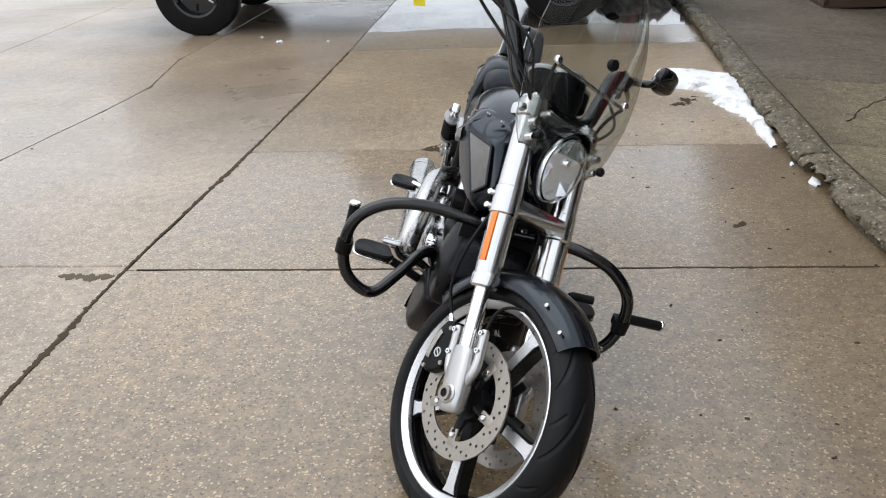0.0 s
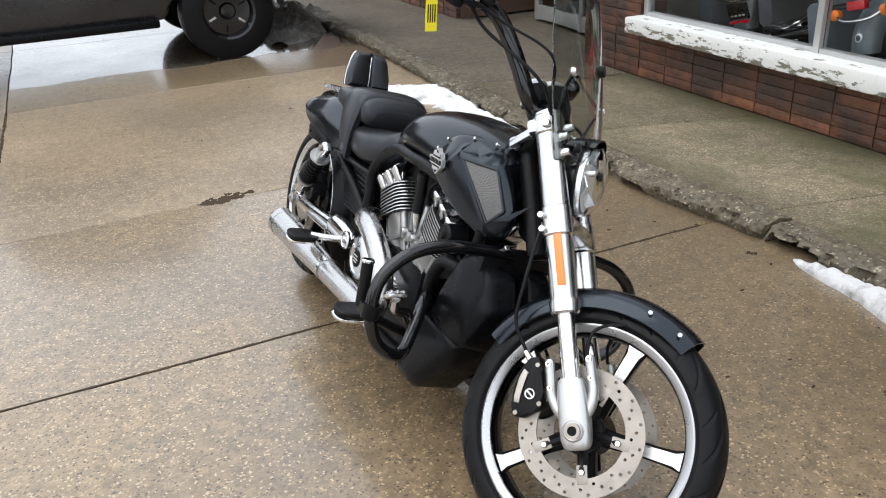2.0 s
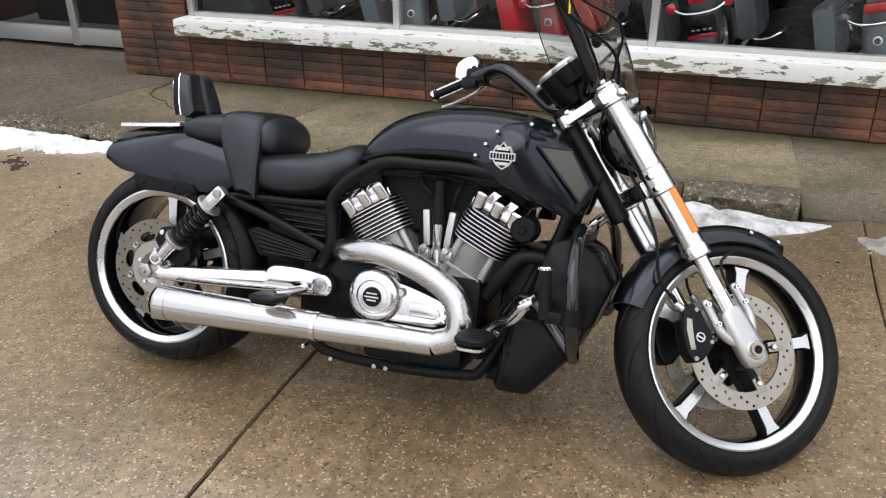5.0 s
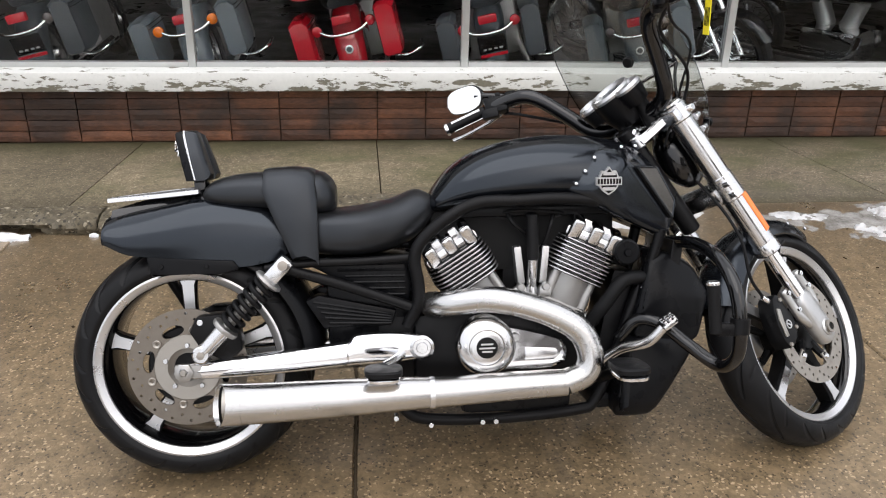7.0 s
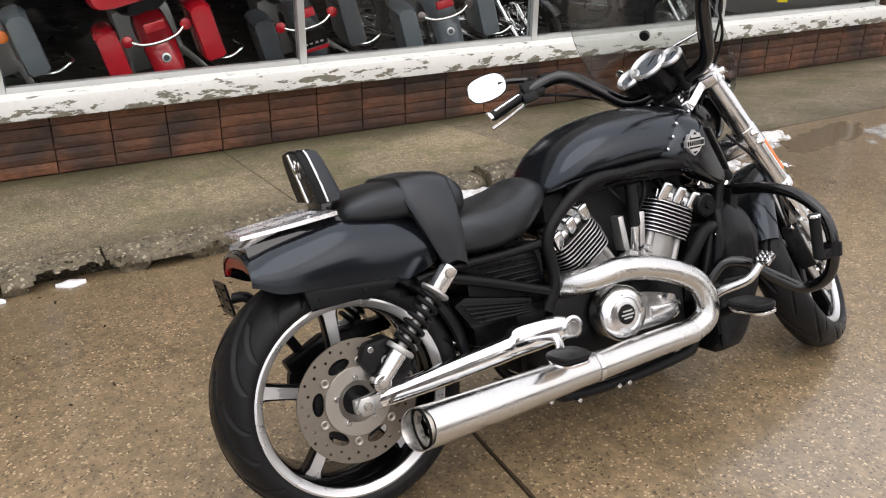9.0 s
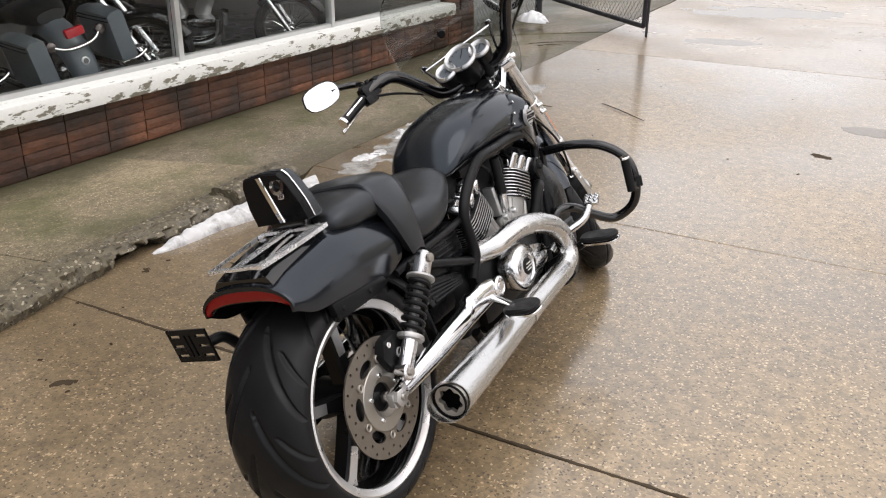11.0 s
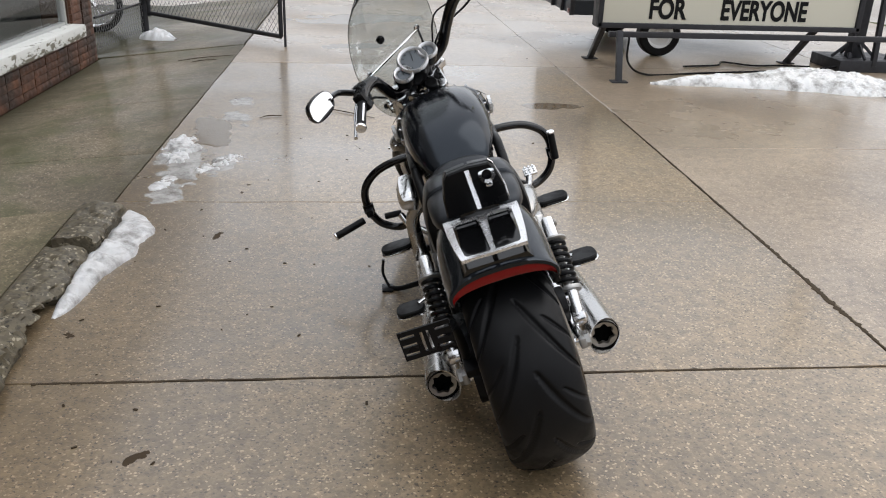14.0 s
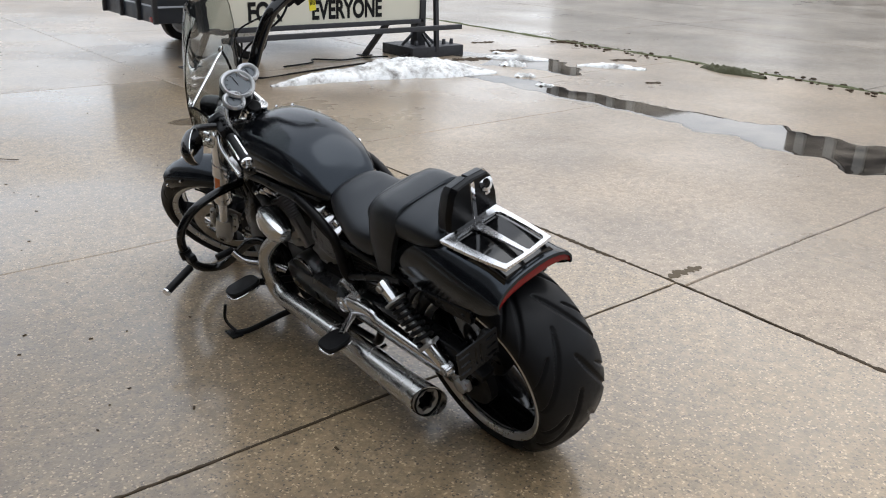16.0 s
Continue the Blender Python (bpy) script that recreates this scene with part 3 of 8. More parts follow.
def peeling():
    m = mat("peeling_white_paint", (0.7, 0.7, 0.68), 0.6)
    n, l, b = nodes_of(m)
    t = n.new("ShaderNodeTexNoise")
    t.inputs["Scale"].default_value = 1.0
    t.inputs["Detail"].default_value = 9
    t.inputs["Roughness"].default_value = 0.66
    mp = n.new("ShaderNodeMapping")
    mp.inputs["Scale"].default_value = (14, 8.0, 26)
    tc = n.new("ShaderNodeTexCoord")
    l.new(tc.outputs["Object"], mp.inputs[0]), l.new(mp.outputs[0], t.inputs["Vector"])
    g = noise_tex(m, 40, 6)
    bare = mixc(m, g.outputs[0], (0.1, 0.095, 0.075), (0.26, 0.24, 0.18))
    paint = mixc(m, g.outputs[0], (0.62, 0.63, 0.6), (0.78, 0.78, 0.75))
    sx = n.new("ShaderNodeSeparateXYZ")
    l.new(tc.outputs["Object"], sx.inputs[0])
    low = n.new("ShaderNodeMath")
    low.operation = "MULTIPLY_ADD"
    l.new(sx.outputs[2], low.inputs[0])
    low.inputs[1].default_value = -1.1
    low.inputs[2].default_value = 0.435
    both = n.new("ShaderNodeMath")
    both.operation = "ADD"
    l.new(t.outputs[0], both.inputs[0]), l.new(low.outputs[0], both.inputs[1])
    f = ramp(m, both.outputs[0], [(0.535, (0,)), (0.56, (1,))])
    l.new(mixc(m, f, paint, bare), b.inputs["Base Color"])
    l.new(ramp(m, t.outputs[0], [(0.53, (0.5,)), (0.57, (0.9,))]), b.inputs["Roughness"])
    inv = ramp(m, both.outputs[0], [(0.53, (1,)), (0.56, (0,))])
    bump(m, inv, 0.6, 0.004)
    return m


PEEL = peeling()

shop_wall = tagged(new("wall_shop_front"), "low brown stack-bond brick wall under the shop windows", "wall", kind="structure")
shop_wall.matrix_basis = BLD
part("wall_core", box((0.2, Y1 - Y0 - 0.04, 0.38), (WX + 0.13, (Y0 + Y1) / 2, 0.1)), MORTAR, shop_wall, smooth=False)
bw, bh = 0.305, 0.0676
brick_meshes = []
for v in range(6):
    NY, NZ = 7, 3
    grid, quads = [], []
    for a in range(NY):
        for b in range(NZ):
            rim = a in (0, NY - 1) or b in (0, NZ - 1)
            y, z = (a / (NY - 1) - 0.5) * (bw - 0.008), (b / (NZ - 1) - 0.5) * (bh - 0.0042)
            push = (0.003 + 0.002 * noise.noise((a * 1.3, b * 2.1, v * 7.7))) if rim else -0.003 * noise.noise((a * 0.9, b * 3.0, v * 5.1)) - 0.001
            grid.append((-0.05 + push, y + (0.0016 * noise.noise((b * 3.1, v * 2.3, a)) if a in (0, NY - 1) else 0), z + (0.0014 * noise.noise((a * 1.7, v * 3.9, b)) if b != 1 else 0)))
    for a in range(NY - 1):
        for b in range(NZ - 1):
            quads.append((a * NZ + b, (a + 1) * NZ + b, (a + 1) * NZ + b + 1, a * NZ + b + 1))
    loop = [a * NZ for a in range(NY)] + [(NY - 1) * NZ + b for b in range(1, NZ)] + [a * NZ + NZ - 1 for a in range(NY - 2, -1, -1)] + [b for b in range(NZ - 2, 0, -1)]
    start = len(grid)
    grid += [(0.05, grid[i][1], grid[i][2]) for i in loop]
    quads += [(loop[i], start + i, start + (i + 1) % len(loop), loop[(i + 1) % len(loop)]) for i in range(len(loop))]
    bmesh_data = bpy.data.meshes.new("brick")
    bmesh_data.from_pydata(grid, [], quads)
    bmesh_data.materials.append(BRICK)
    brick_meshes.append(bmesh_data)
for pier_a, pier_b in ((5.62, Y1), (Y0, -3.15)):
    part("pier_core", box((0.26, pier_b - pier_a - 0.04, 3.0), (WX + 0.16, (pier_a + pier_b) / 2, 1.5)), MORTAR, shop_wall, smooth=False)

sill = tagged(part("window_sill", box((0.22, 8.77, 0.115), (3.06, 1.235, 0.4), bevel=0.012), PEEL, m=BLD), "long window sill with peeling white paint", "window sill", kind="structure")
# window frames and panes
for i, (a, b) in enumerate(zip(MUL, MUL[1:])):
    win = tagged(new(f"window_{i + 1}"), "large shop window pane in slim aluminium frame", "window", kind="structure")
    win.matrix_basis = BLD
    part("mullion", box((0.07, 0.045, 1.95), (3.13, a, 1.43), bevel=0.004), ALU, win)
    if i == len(MUL) - 2:
        part("mullion", box((0.07, 0.045, 1.95), (3.13, b, 1.43), bevel=0.004), ALU, win)
    part("bottom_rail", box((0.06, a - b - 0.05, 0.03), (3.13, (a + b) / 2, 0.473), bevel=0.003), ALU, win)
    part("top_rail", box((0.06, a - b - 0.05, 0.04), (3.13, (a + b) / 2, 2.38), bevel=0.003), ALU, win)
    p = part("pane", box((0.008, a - b - 0.05, 1.875), (3.13, (a + b) / 2, 1.424)), PANE, win, smooth=False)
    p.visible_shadow = False
part("lintel", box((0.3, Y1 - Y0, 0.6), (3.2, (Y0 + Y1) / 2, 2.71)), RENDERM, shop_wall, smooth=False)
inner = tagged(new("wall_shop_inside"), "inner walls of the motorcycle shop, back wall near-black for dimness", "wall", kind="structure")
inner.matrix_basis = BLD
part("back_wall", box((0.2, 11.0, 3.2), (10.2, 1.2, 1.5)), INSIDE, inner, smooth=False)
for y in (Y0 + 0.1, Y1 - 0.1):
    part("side_wall", box((6.8, 0.2, 3.2), (6.72, y, 1.5)), RENDERM, inner, smooth=False)
tagged(part("shop_floor", box((7.0, Y1 - Y0 - 0.1, 0.1), (6.8, 1.18, 0.0)), SHOPFLOOR, m=BLD, smooth=False), "shop floor in near-black that stands in for dim light", "floor", kind="structure")
tagged(part("ceiling", box((7.4, Y1 - Y0, 0.15), (6.8, 1.18, 3.1)), INSIDE, m=BLD, smooth=False), "shop ceiling in near-black that stands in for dim light", "ceiling", kind="structure")
# recessed entrance and the next pier
entrance = tagged(new("door_1"), "glazed aluminium shop door in a recess", "door", kind="structure")
entrance.matrix_basis = BLD
for y in (6.3, 7.22, 8.14):
    part("stile", box((0.06, 0.07, 2.1), (3.75, y, 1.05), bevel=0.004), ALU, entrance)
for y in (6.76, 7.68):
    part("bottom_rail", box((0.05, 0.85, 0.14), (3.75, y, 0.08), bevel=0.004), ALU, entrance)
    part("top_rail", box((0.05, 0.85, 0.1), (3.75, y, 2.05), bevel=0.004), ALU, entrance)
    part("pane", box((0.008, 0.85, 1.85), (3.75, y, 1.075)), PANE, entrance, smooth=False)
    part("handle", tube([(3.71, y - 0.33, 0.9), (3.66, y - 0.33, 0.92), (3.66, y - 0.33, 1.2), (3.71, y - 0.33, 1.22)], 0.012), ALU, entrance)
next_wall = tagged(new("wall_next_shop"), "brown brick wall beyond the entrance recess", "wall", kind="structure")
next_wall.matrix_basis = BLD
part("wall_core", box((3, 6.0, 3.2), (4.6, 11.68, 1.6)), MORTAR, next_wall, smooth=False)
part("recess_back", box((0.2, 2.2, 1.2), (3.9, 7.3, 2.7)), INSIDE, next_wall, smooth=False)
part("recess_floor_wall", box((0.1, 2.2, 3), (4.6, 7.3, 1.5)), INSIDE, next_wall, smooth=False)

# plain unseen buildings that close the view all round and darken low reflections
FAR = grain(mat("far_brick", (0.07, 0.06, 0.055), 0.8), 3, 0.3, 0.01)
for nm, size, at in (("building_across_road", (10, 8, 9.5), (-46, -30.5, 4.75)), ("building_across_road", (10, 9, 5.0), (-47, -21.6, 2.5)), ("building_across_road", (10, 11, 14), (-46, -11.4, 7)), ("building_across_road", (10, 18, 3.6), (-47, 22, 1.8)), ("unseen_block_down_street", (16, 10, 3.4), (14, -52, 1.7)), ("unseen_block_up_street", (30, 10, 3.6), (-6, 52, 1.8))):
    hall = tagged(part(nm, box(size, at, bevel=0.05), FAR, smooth=False), "plain unseen dark building that closes the street and darkens reflections", "building", kind="structure")
    if nm == "building_across_road":
        # pale pilasters put streaks into the reflected building
        for k in range(int(size[1] / 1.6)):
            part("pilaster", box((0.3, 0.5, size[2] - 0.4), (at[0] + 5.12, at[1] - size[1] / 2 + 0.9 + 1.6 * k, at[2]), bevel=0.03), RENDERM, hall, smooth=False)
# unseen wall top, its height chosen by how much sky it blocks
bm = box((12, 24, 1.4), (9.2, 1.2, 3.7), bevel=0.03)
tagged(part("unseen_shop_top", bm, RENDERM, smooth=False), "plain unseen wall above the shop front that blocks low sky", "wall", kind="structure")


# ---- the motorcycle: x to its right, y ahead of the rear axle, z up its middle plane ----
LEANED = Matrix(((-0.9483, 0, 0.3173, -0.218), (0, -1, 0, 3.388), (0.3173, 0, 0.9483, 0), (0, 0, 0, 1)))
bike = empty("motorcycle", LEANED, "satin black muscle cruiser motorcycle leaning on its side stand", "motorcycle")
RAKE = radians(35)
HEAD = Vector((0, 1.614, 0.252))
UPF = Vector((0, -math.sin(RAKE), math.cos(RAKE)))          # up along the fork
FWF = Vector((0, math.cos(RAKE), math.sin(RAKE)))           # ahead, square to the fork
STEER = Matrix.Translation(HEAD) @ Matrix.Rotation(radians(36), 4, UPF) @ Matrix.Translation(-HEAD)
FAX = Vector((0, 1.688, 0.304))
RAX = Vector((0, 0.0, 0.317))


def fk(x, along, ahead=0.0):
    """A point of the fork: across, along the legs from the axle, and ahead of them."""
    return FAX + Vector((x, 0, 0)) + UPF * along + FWF * ahead


def tyre_mesh(R, rim, W, wr, groove, n=840, k=96):
    """A motorcycle tyre with grooves cut into the tread, as ready mesh data."""
    crown = R - (R - rim) * 0.78
    th = np.linspace(0, 2 * math.pi, n, endpoint=False)[:, None]
    u = np.linspace(-1, 1, k + 1)[None, :]
    b = np.clip(u / 0.8, -1, 1)
    x = W * np.sin(b * math.pi / 2) + 0 * th
    r = crown + (R - crown) * np.maximum(np.cos(b * math.pi / 2), 0) ** 0.85 - groove(th, b)
    q = np.clip((np.abs(u) - 0.8) / 0.2, 0, 1)
    side = np.abs(u) >= 0.8
    x = np.where(side, np.sign(u) * (W + (wr - W) * q ** 1.6), x)
    r = np.where(side, crown + (rim - crown) * q + 0.0012 * np.sin(q * math.pi * 3) ** 2, r)
    co = np.stack([x, np.cos(th) * r, np.sin(th) * r], -1).reshape(-1, 3)
    i, j = np.meshgrid(np.arange(n), np.arange(k), indexing="ij")
    i2 = (i + 1) % n
    faces = np.stack([i * (k + 1) + j, i * (k + 1) + j + 1, i2 * (k + 1) + j + 1, i2 * (k + 1) + j], -1).reshape(-1, 4)
    me = bpy.data.meshes.new("tyre")
    me.from_pydata(co.tolist(), [], faces.tolist())
    me.materials.append(RUBBER)
    me.polygons.foreach_set("use_smooth", [True] * len(me.polygons))
    me.update()
    return me


def swept_grooves(th, u, pitch, ofs, sweep, power, v0, v1, half, depth, R, arc):
    """Curved grooves on both flanks: near the crown they run round the tyre, at the shoulder across it."""
    d = 0.0 * (th + u)
    for s in (1, -1):
        v = np.clip(u * s, 1e-4, 1)
        ang = -sweep * (1 - v) ** power
        slope = sweep * power * (1 - v) ** (power - 1)
        w = half * np.sqrt(1 / R ** 2 + (slope / arc) ** 2) * pitch / (2 * math.pi)
        w = w * np.clip((u * s - v0) / 0.12, 0, 1) ** 0.5 * np.clip((v1 - v) / 0.1, 0, 1) ** 0.5
        ph = ((th - ang) / (2 * math.pi) * pitch + ofs + (0.5 if s < 0 else 0.0)) % 1.0
        d = np.maximum(d, depth * np.clip(1.7 * (1 - np.abs(ph - 0.5) / np.maximum(w, 1e-5)), 0, 1) * (u * s > v0) * (v < v1))
    return d


def groove_rear(th, u):
    return np.maximum(swept_grooves(th, u, 10, 0.0, 0.78, 1.9, 0.03, 0.93, 0.0085, 0.008, 0.31, 0.15),
                      swept_grooves(th, u, 10, 0.45, 0.5, 1.6, 0.35, 0.97, 0.007, 0.007, 0.31, 0.15))


def groove_front(th, u):
    return np.maximum(swept_grooves(th, u, 11, 0.0, -0.6, 1.7, 0.06, 0.9, 0.006, 0.0045, 0.32, 0.09),
                      swept_grooves(th, u, 11, 0.5, -0.35, 1.5, 0.5, 0.95, 0.005, 0.004, 0.32, 0.09))


def holed_disc(r0, r1, x, th, holes, lugs=0):
    """A flat ring with drilled holes, th thick, square to x."""
    bm = bmesh.new()
    def circle(r, cy=0.0, cz=0.0, n=48):
        vs = [bm.verts.new((x, cy + r * math.cos(2 * math.pi * i / n), cz + r * math.sin(2 * math.pi * i / n))) for i in range(n)]
        return [bm.edges.new((vs[i], vs[(i + 1) % n])) for i in range(n)]
    es = circle(r1, n=72) + circle(r0, n=60)
    for r, a, h in holes:
        if h < 0.01:
            es += circle(h, r * math.cos(a), r * math.sin(a), 7)
            continue
        # a bean-shaped opening that follows the ring
        vs = []
        for i in range(24):
            q = 2 * math.pi * i / 24
            rr, aa = r + h * math.sin(q), a + 0.29 * math.cos(q)
            vs.append(bm.verts.new((x, rr * math.cos(aa), rr * math.sin(aa))))
        es += [bm.edges.new((vs[i], vs[(i + 1) % 24])) for i in range(24)]
    bmesh.ops.triangle_fill(bm, use_beauty=True, use_dissolve=False, edges=es)
    geo = bmesh.ops.extrude_face_region(bm, geom=bm.faces[:])
    bmesh.ops.translate(bm, verts=[v for v in geo["geom"] if isinstance(v, bmesh.types.BMVert)], vec=(th, 0, 0))
    return bm


def wheel(name, centre, R, lip, W, wr, groove, m, face_x, spoke_turn, discs, label):
    """rim > tyre, lips, spokes, hub, brake discs."""
    at = Matrix.Translation(centre)
    prof = [(lip - 0.004, -wr), (lip - 0.012, -wr + 0.006), (lip - 0.024, -wr + 0.02), (lip - 0.03, 0), (lip - 0.024, wr - 0.02), (lip - 0.012, wr - 0.006), (lip - 0.004, wr), (lip - 0.002, wr - 0.004), (lip - 0.014, 0), (lip - 0.002, -wr + 0.004)]
    rim = part(name, lathe(prof, (0, 0, 0), (1, 0, 0), 96, closed=True), GLOSSB, bike, label, m @ at)
    part("tyre", None, RUBBER, rim, data=tyre_mesh(R, lip - 0.004, W, wr, groove))
    for s in (1, -1):
        lp = [(lip + 0.001, s * (wr - 0.002)), (lip + 0.0015, s * (wr + 0.004)), (lip - 0.004, s * (wr + 0.006)), (lip - 0.012, s * (wr + 0.002)), (lip - 0.02, s * (wr - 0.004)), (lip - 0.021, s * (wr - 0.009)), (lip - 0.008, s * (wr - 0.008))]
        part("rim_lip", lathe(lp, (0, 0, 0), (1, 0, 0), 96, closed=True), WHITELIP, rim)
    r_in = lip - 0.026
    for k in range(5):
        a = spoke_turn + 2 * math.pi * k / 5
        rot = Matrix.Rotation(a, 4, "X")
        bm = bmesh.new()
        secs = []
        for q in range(9):
            t = q / 8
            y = 0.045 + (r_in + 0.004 - 0.045) * t
            w = 0.022 - 0.004 * math.sin(t * math.pi) + 0.006 * max(0, t - 0.85) * 6
            xo = face_x + (wr * 0.25) * (1 - math.sin(t * math.pi / 2)) * 0
            hi, lo = xo, xo - 0.05
            secs.append([(lo, y, -w * 0.7), (hi - 0.006, y, -w), (hi, y, -w + 0.004), (hi, y, w - 0.004), (hi - 0.006, y, w), (lo, y, w * 0.7)])
        loft(secs, bm)
        bm.transform(rot)
        sp = part("spoke", bm, BLACKM, rim)
        bm = bmesh.new()
        secs = []
        for q in range(7):
            t = q / 6
            y = lip * 0.50 + (r_in - lip * 0.50) * t
            w = 0.0125 + 0.0025 * t + 0.006 * max(0, t - 0.9) * 10
            secs.append([(face_x - 0.002, y, -w), (face_x + 0.002, y, -w), (face_x + 0.002, y, w), (face_x - 0.002, y, w)])
        loft(secs, bm)
        bm.transform(rot)
        part("spoke_face", bm, WHITELIP, rim)
    hub = [(0, -0.06), (0.05, -0.06), (0.055, -0.05), (0.045, 0), (0.055, 0.05), (0.05, 0.06), (0, 0.06)]
    part("hub", lathe(hub, (0, 0, 0), (1, 0, 0), 32), BLACKM, rim)
    for x, r0, r1 in discs:
        holes = []
        for k in range(48):
            holes.append((0.105 + 0.045 * (0.3 + 0.5 * ((k % 3) / 2)), 2 * math.pi * k / 48, 0.004))
        if r0 < 0.08:
            holes = [(0.124 + 0.014 * (k % 2), 2 * math.pi * k / 36, 0.0038) for k in range(36)]
            holes += [(0.098, spoke_turn + 2 * math.pi * (k + 0.5) / 6 * 1.0, 0.0145) for k in range(6)]
        part("brake_disc", holed_disc(r0, r1, x - 0.0025, 0.005, holes), WORNSTEEL if r0 < 0.08 else STEEL, rim)
        s = 1 if x > 0 else -1
        for k in range(5 if r0 > 0.08 else 0):
            a = spoke_turn + 2 * math.pi * k / 5
            part("disc_lug", box((0.006, 0.044, 0.026), (x, (r0 - 0.008) * math.cos(a), (r0 - 0.008) * math.sin(a)), (math.degrees(a), 0, 0), 0.002), STEEL, rim)
            c = Vector((x, (r0 - 0.014) * math.cos(a), (r0 - 0.014) * math.sin(a)))
            part("disc_bolt", rod(c, c + Vector((s * 0.009, 0, 0)), 0.009, 0.007, 10), POLISH, rim)
            part("carrier_arm", rod(c - Vector((s * 0.004, 0, 0)), (x - s * 0.02, c.y * 0.4, c.z * 0.4), 0.011, 0.014, 8), BLACKM, rim)
    return rim


I4 = Matrix.Identity(4)
rear_wheel = wheel("rear_wheel", RAX, 0.312, 0.239, 0.122, 0.112, groove_rear, I4, 0.055, 0.35, [(0.135, 0.048, 0.149)], "black five-spoke rear wheel with machined rim edge and wide tyre")
front_wheel = wheel("front_wheel", FAX, 0.319, 0.254, 0.062, 0.047, groove_front, STEER, 0.03, 0.25, [(0.07, 0.105, 0.15), (-0.07, 0.105, 0.15)], "black five-spoke front wheel with machined rim edge, turned aside")
bm = rod((-0.17, 0, 0.317), (0.185, 0, 0.317), 0.014, seg=16)
lathe([(0, 0), (0.022, 0), (0.022, 0.012), (0.012, 0.016), (0, 0.016)], (0.18, 0, 0.317), (1, 0, 0), 6, bm)
part("rear_axle", bm, POLISH, bike)

# fork legs: thick polished uppers, thin sliders, axle castings
for s in (1, -1):
    x = 0.105 * s
    upper = part("fork_leg", rod(fk(x, 0.28), fk(x, 0.765), 0.0335, seg=32), POLISH, bike, "polished silver fork leg", STEER)
    bm = lathe([(0, 0), (0.031, 0), (0.037, 0.005), (0.037, 0.03), (0.033, 0.038), (0, 0.038)], fk(x, 0.268), UPF, 28)
    part("collar", bm, POLISH, upper)
    part("slider", rod(fk(x, 0.03), fk(x, 0.285), 0.0215, seg=24), CHROME, upper)
    bm = lathe([(0, 0), (0.034, 0), (0.034, 0.012), (0.022, 0.018), (0, 0.018)], fk(x, 0.762), UPF, 24)
    lathe([(0, 0), (0.012, 0), (0.012, 0.012), (0, 0.012)], fk(x, 0.776), UPF, 6, bm)
    part("cap", bm, CHROME, upper)
    # casting at the axle: a rounded shoe with two upright lugs
    FORKM = Matrix(((1, 0, 0, FAX.x), (0, FWF.y, UPF.y, FAX.y), (0, FWF.z, UPF.z, FAX.z), (0, 0, 0, 1)))
    secs = []
    for al, hw, hx in spline([(-0.043, 0.018, 0.014), (-0.038, 0.028, 0.02), (-0.02, 0.035, 0.024), (0.02, 0.037, 0.025), (0.07, 0.036, 0.025), (0.102, 0.033, 0.024), (0.114, 0.029, 0.023), (0.12, 0.024, 0.022)], 4):
        secs.append([(x + hx * math.copysign(abs(math.cos(a)) ** 0.6, math.cos(a)), hw * math.copysign(abs(math.sin(a)) ** 0.75, math.sin(a)), al) for a in np.linspace(0, 2 * math.pi, 28, endpoint=False)])
    bm = loft(secs)
    for d in (1, -1):
        tube([(x, 0.024 * d, 0.03), (x, 0.04 * d, 0.055), (x, 0.049 * d, 0.085), (x, 0.049 * d, 0.12), (x, 0.048 * d, 0.158), (x, 0.048 * d, 0.168)], [0.012, 0.013, 0.0125, 0.0115, 0.0115, 0.008], 14, 5, bm)
    lathe([(0, 0.0), (0.024, 0.0), (0.025, 0.004), (0.021, 0.008), (0, 0.008)], (x + 0.021 * s, 0, 0), (s, 0, 0), 28, bm)
    part("axle_casting", bm, CASTALU, upper, "", FORKM)
    for ah, al in ((-0.048, 0.156), (-0.049, 0.1), (0.048, 0.158), (0.049, 0.115)):
        part("casting_bolt", lathe([(0.003, 0.004), (0.0065, 0.004), (0.007, -0.006), (0.0, -0.006)], (x + 0.0125 * s, ah, al), (s, 0, 0), 12), CHROME, upper, "", FORKM)
    part("axle_ring", lathe([(0.011, 0), (0.0185, 0), (0.0185, 0.006), (0.011, 0.006)], (x + 0.03 * s, 0, 0), (s, 0, 0), 20, None, True), STEEL, upper, "", FORKM)
    # flat black disc drawn for the shaded bore of the axle
    part("axle_hole_black", lathe([(0, 0), (0.011, 0), (0.011, 0.004), (0, 0.004)], (x + 0.029 * s, 0, 0), (s, 0, 0), 14), INK, upper, "", FORKM)
    # caliper behind the leg, following the disc
    claw = [(-0.066, 0.146), (-0.074, 0.178), (-0.098, 0.178), (-0.122, 0.155), (-0.142, 0.118), (-0.154, 0.075), (-0.152, 0.045), (-0.128, 0.038), (-0.1, 0.05), (-0.08, 0.055), (-0.07, 0.095)]
    cal = part("brake_caliper", prism(claw, 0.05 * s, 0.102 * s, 0.008), BLACKM, bike, "black front brake caliper", STEER @ FORKM)
    strip = [(-0.112, 0.153), (-0.129, 0.128), (-0.142, 0.09), (-0.145, 0.078), (-0.131, 0.073), (-0.127, 0.09), (-0.116, 0.12), (-0.101, 0.142)]
    part("caliper_cover", prism(strip, 0.098 * s, 0.106 * s, 0.002), CARRIER, cal)
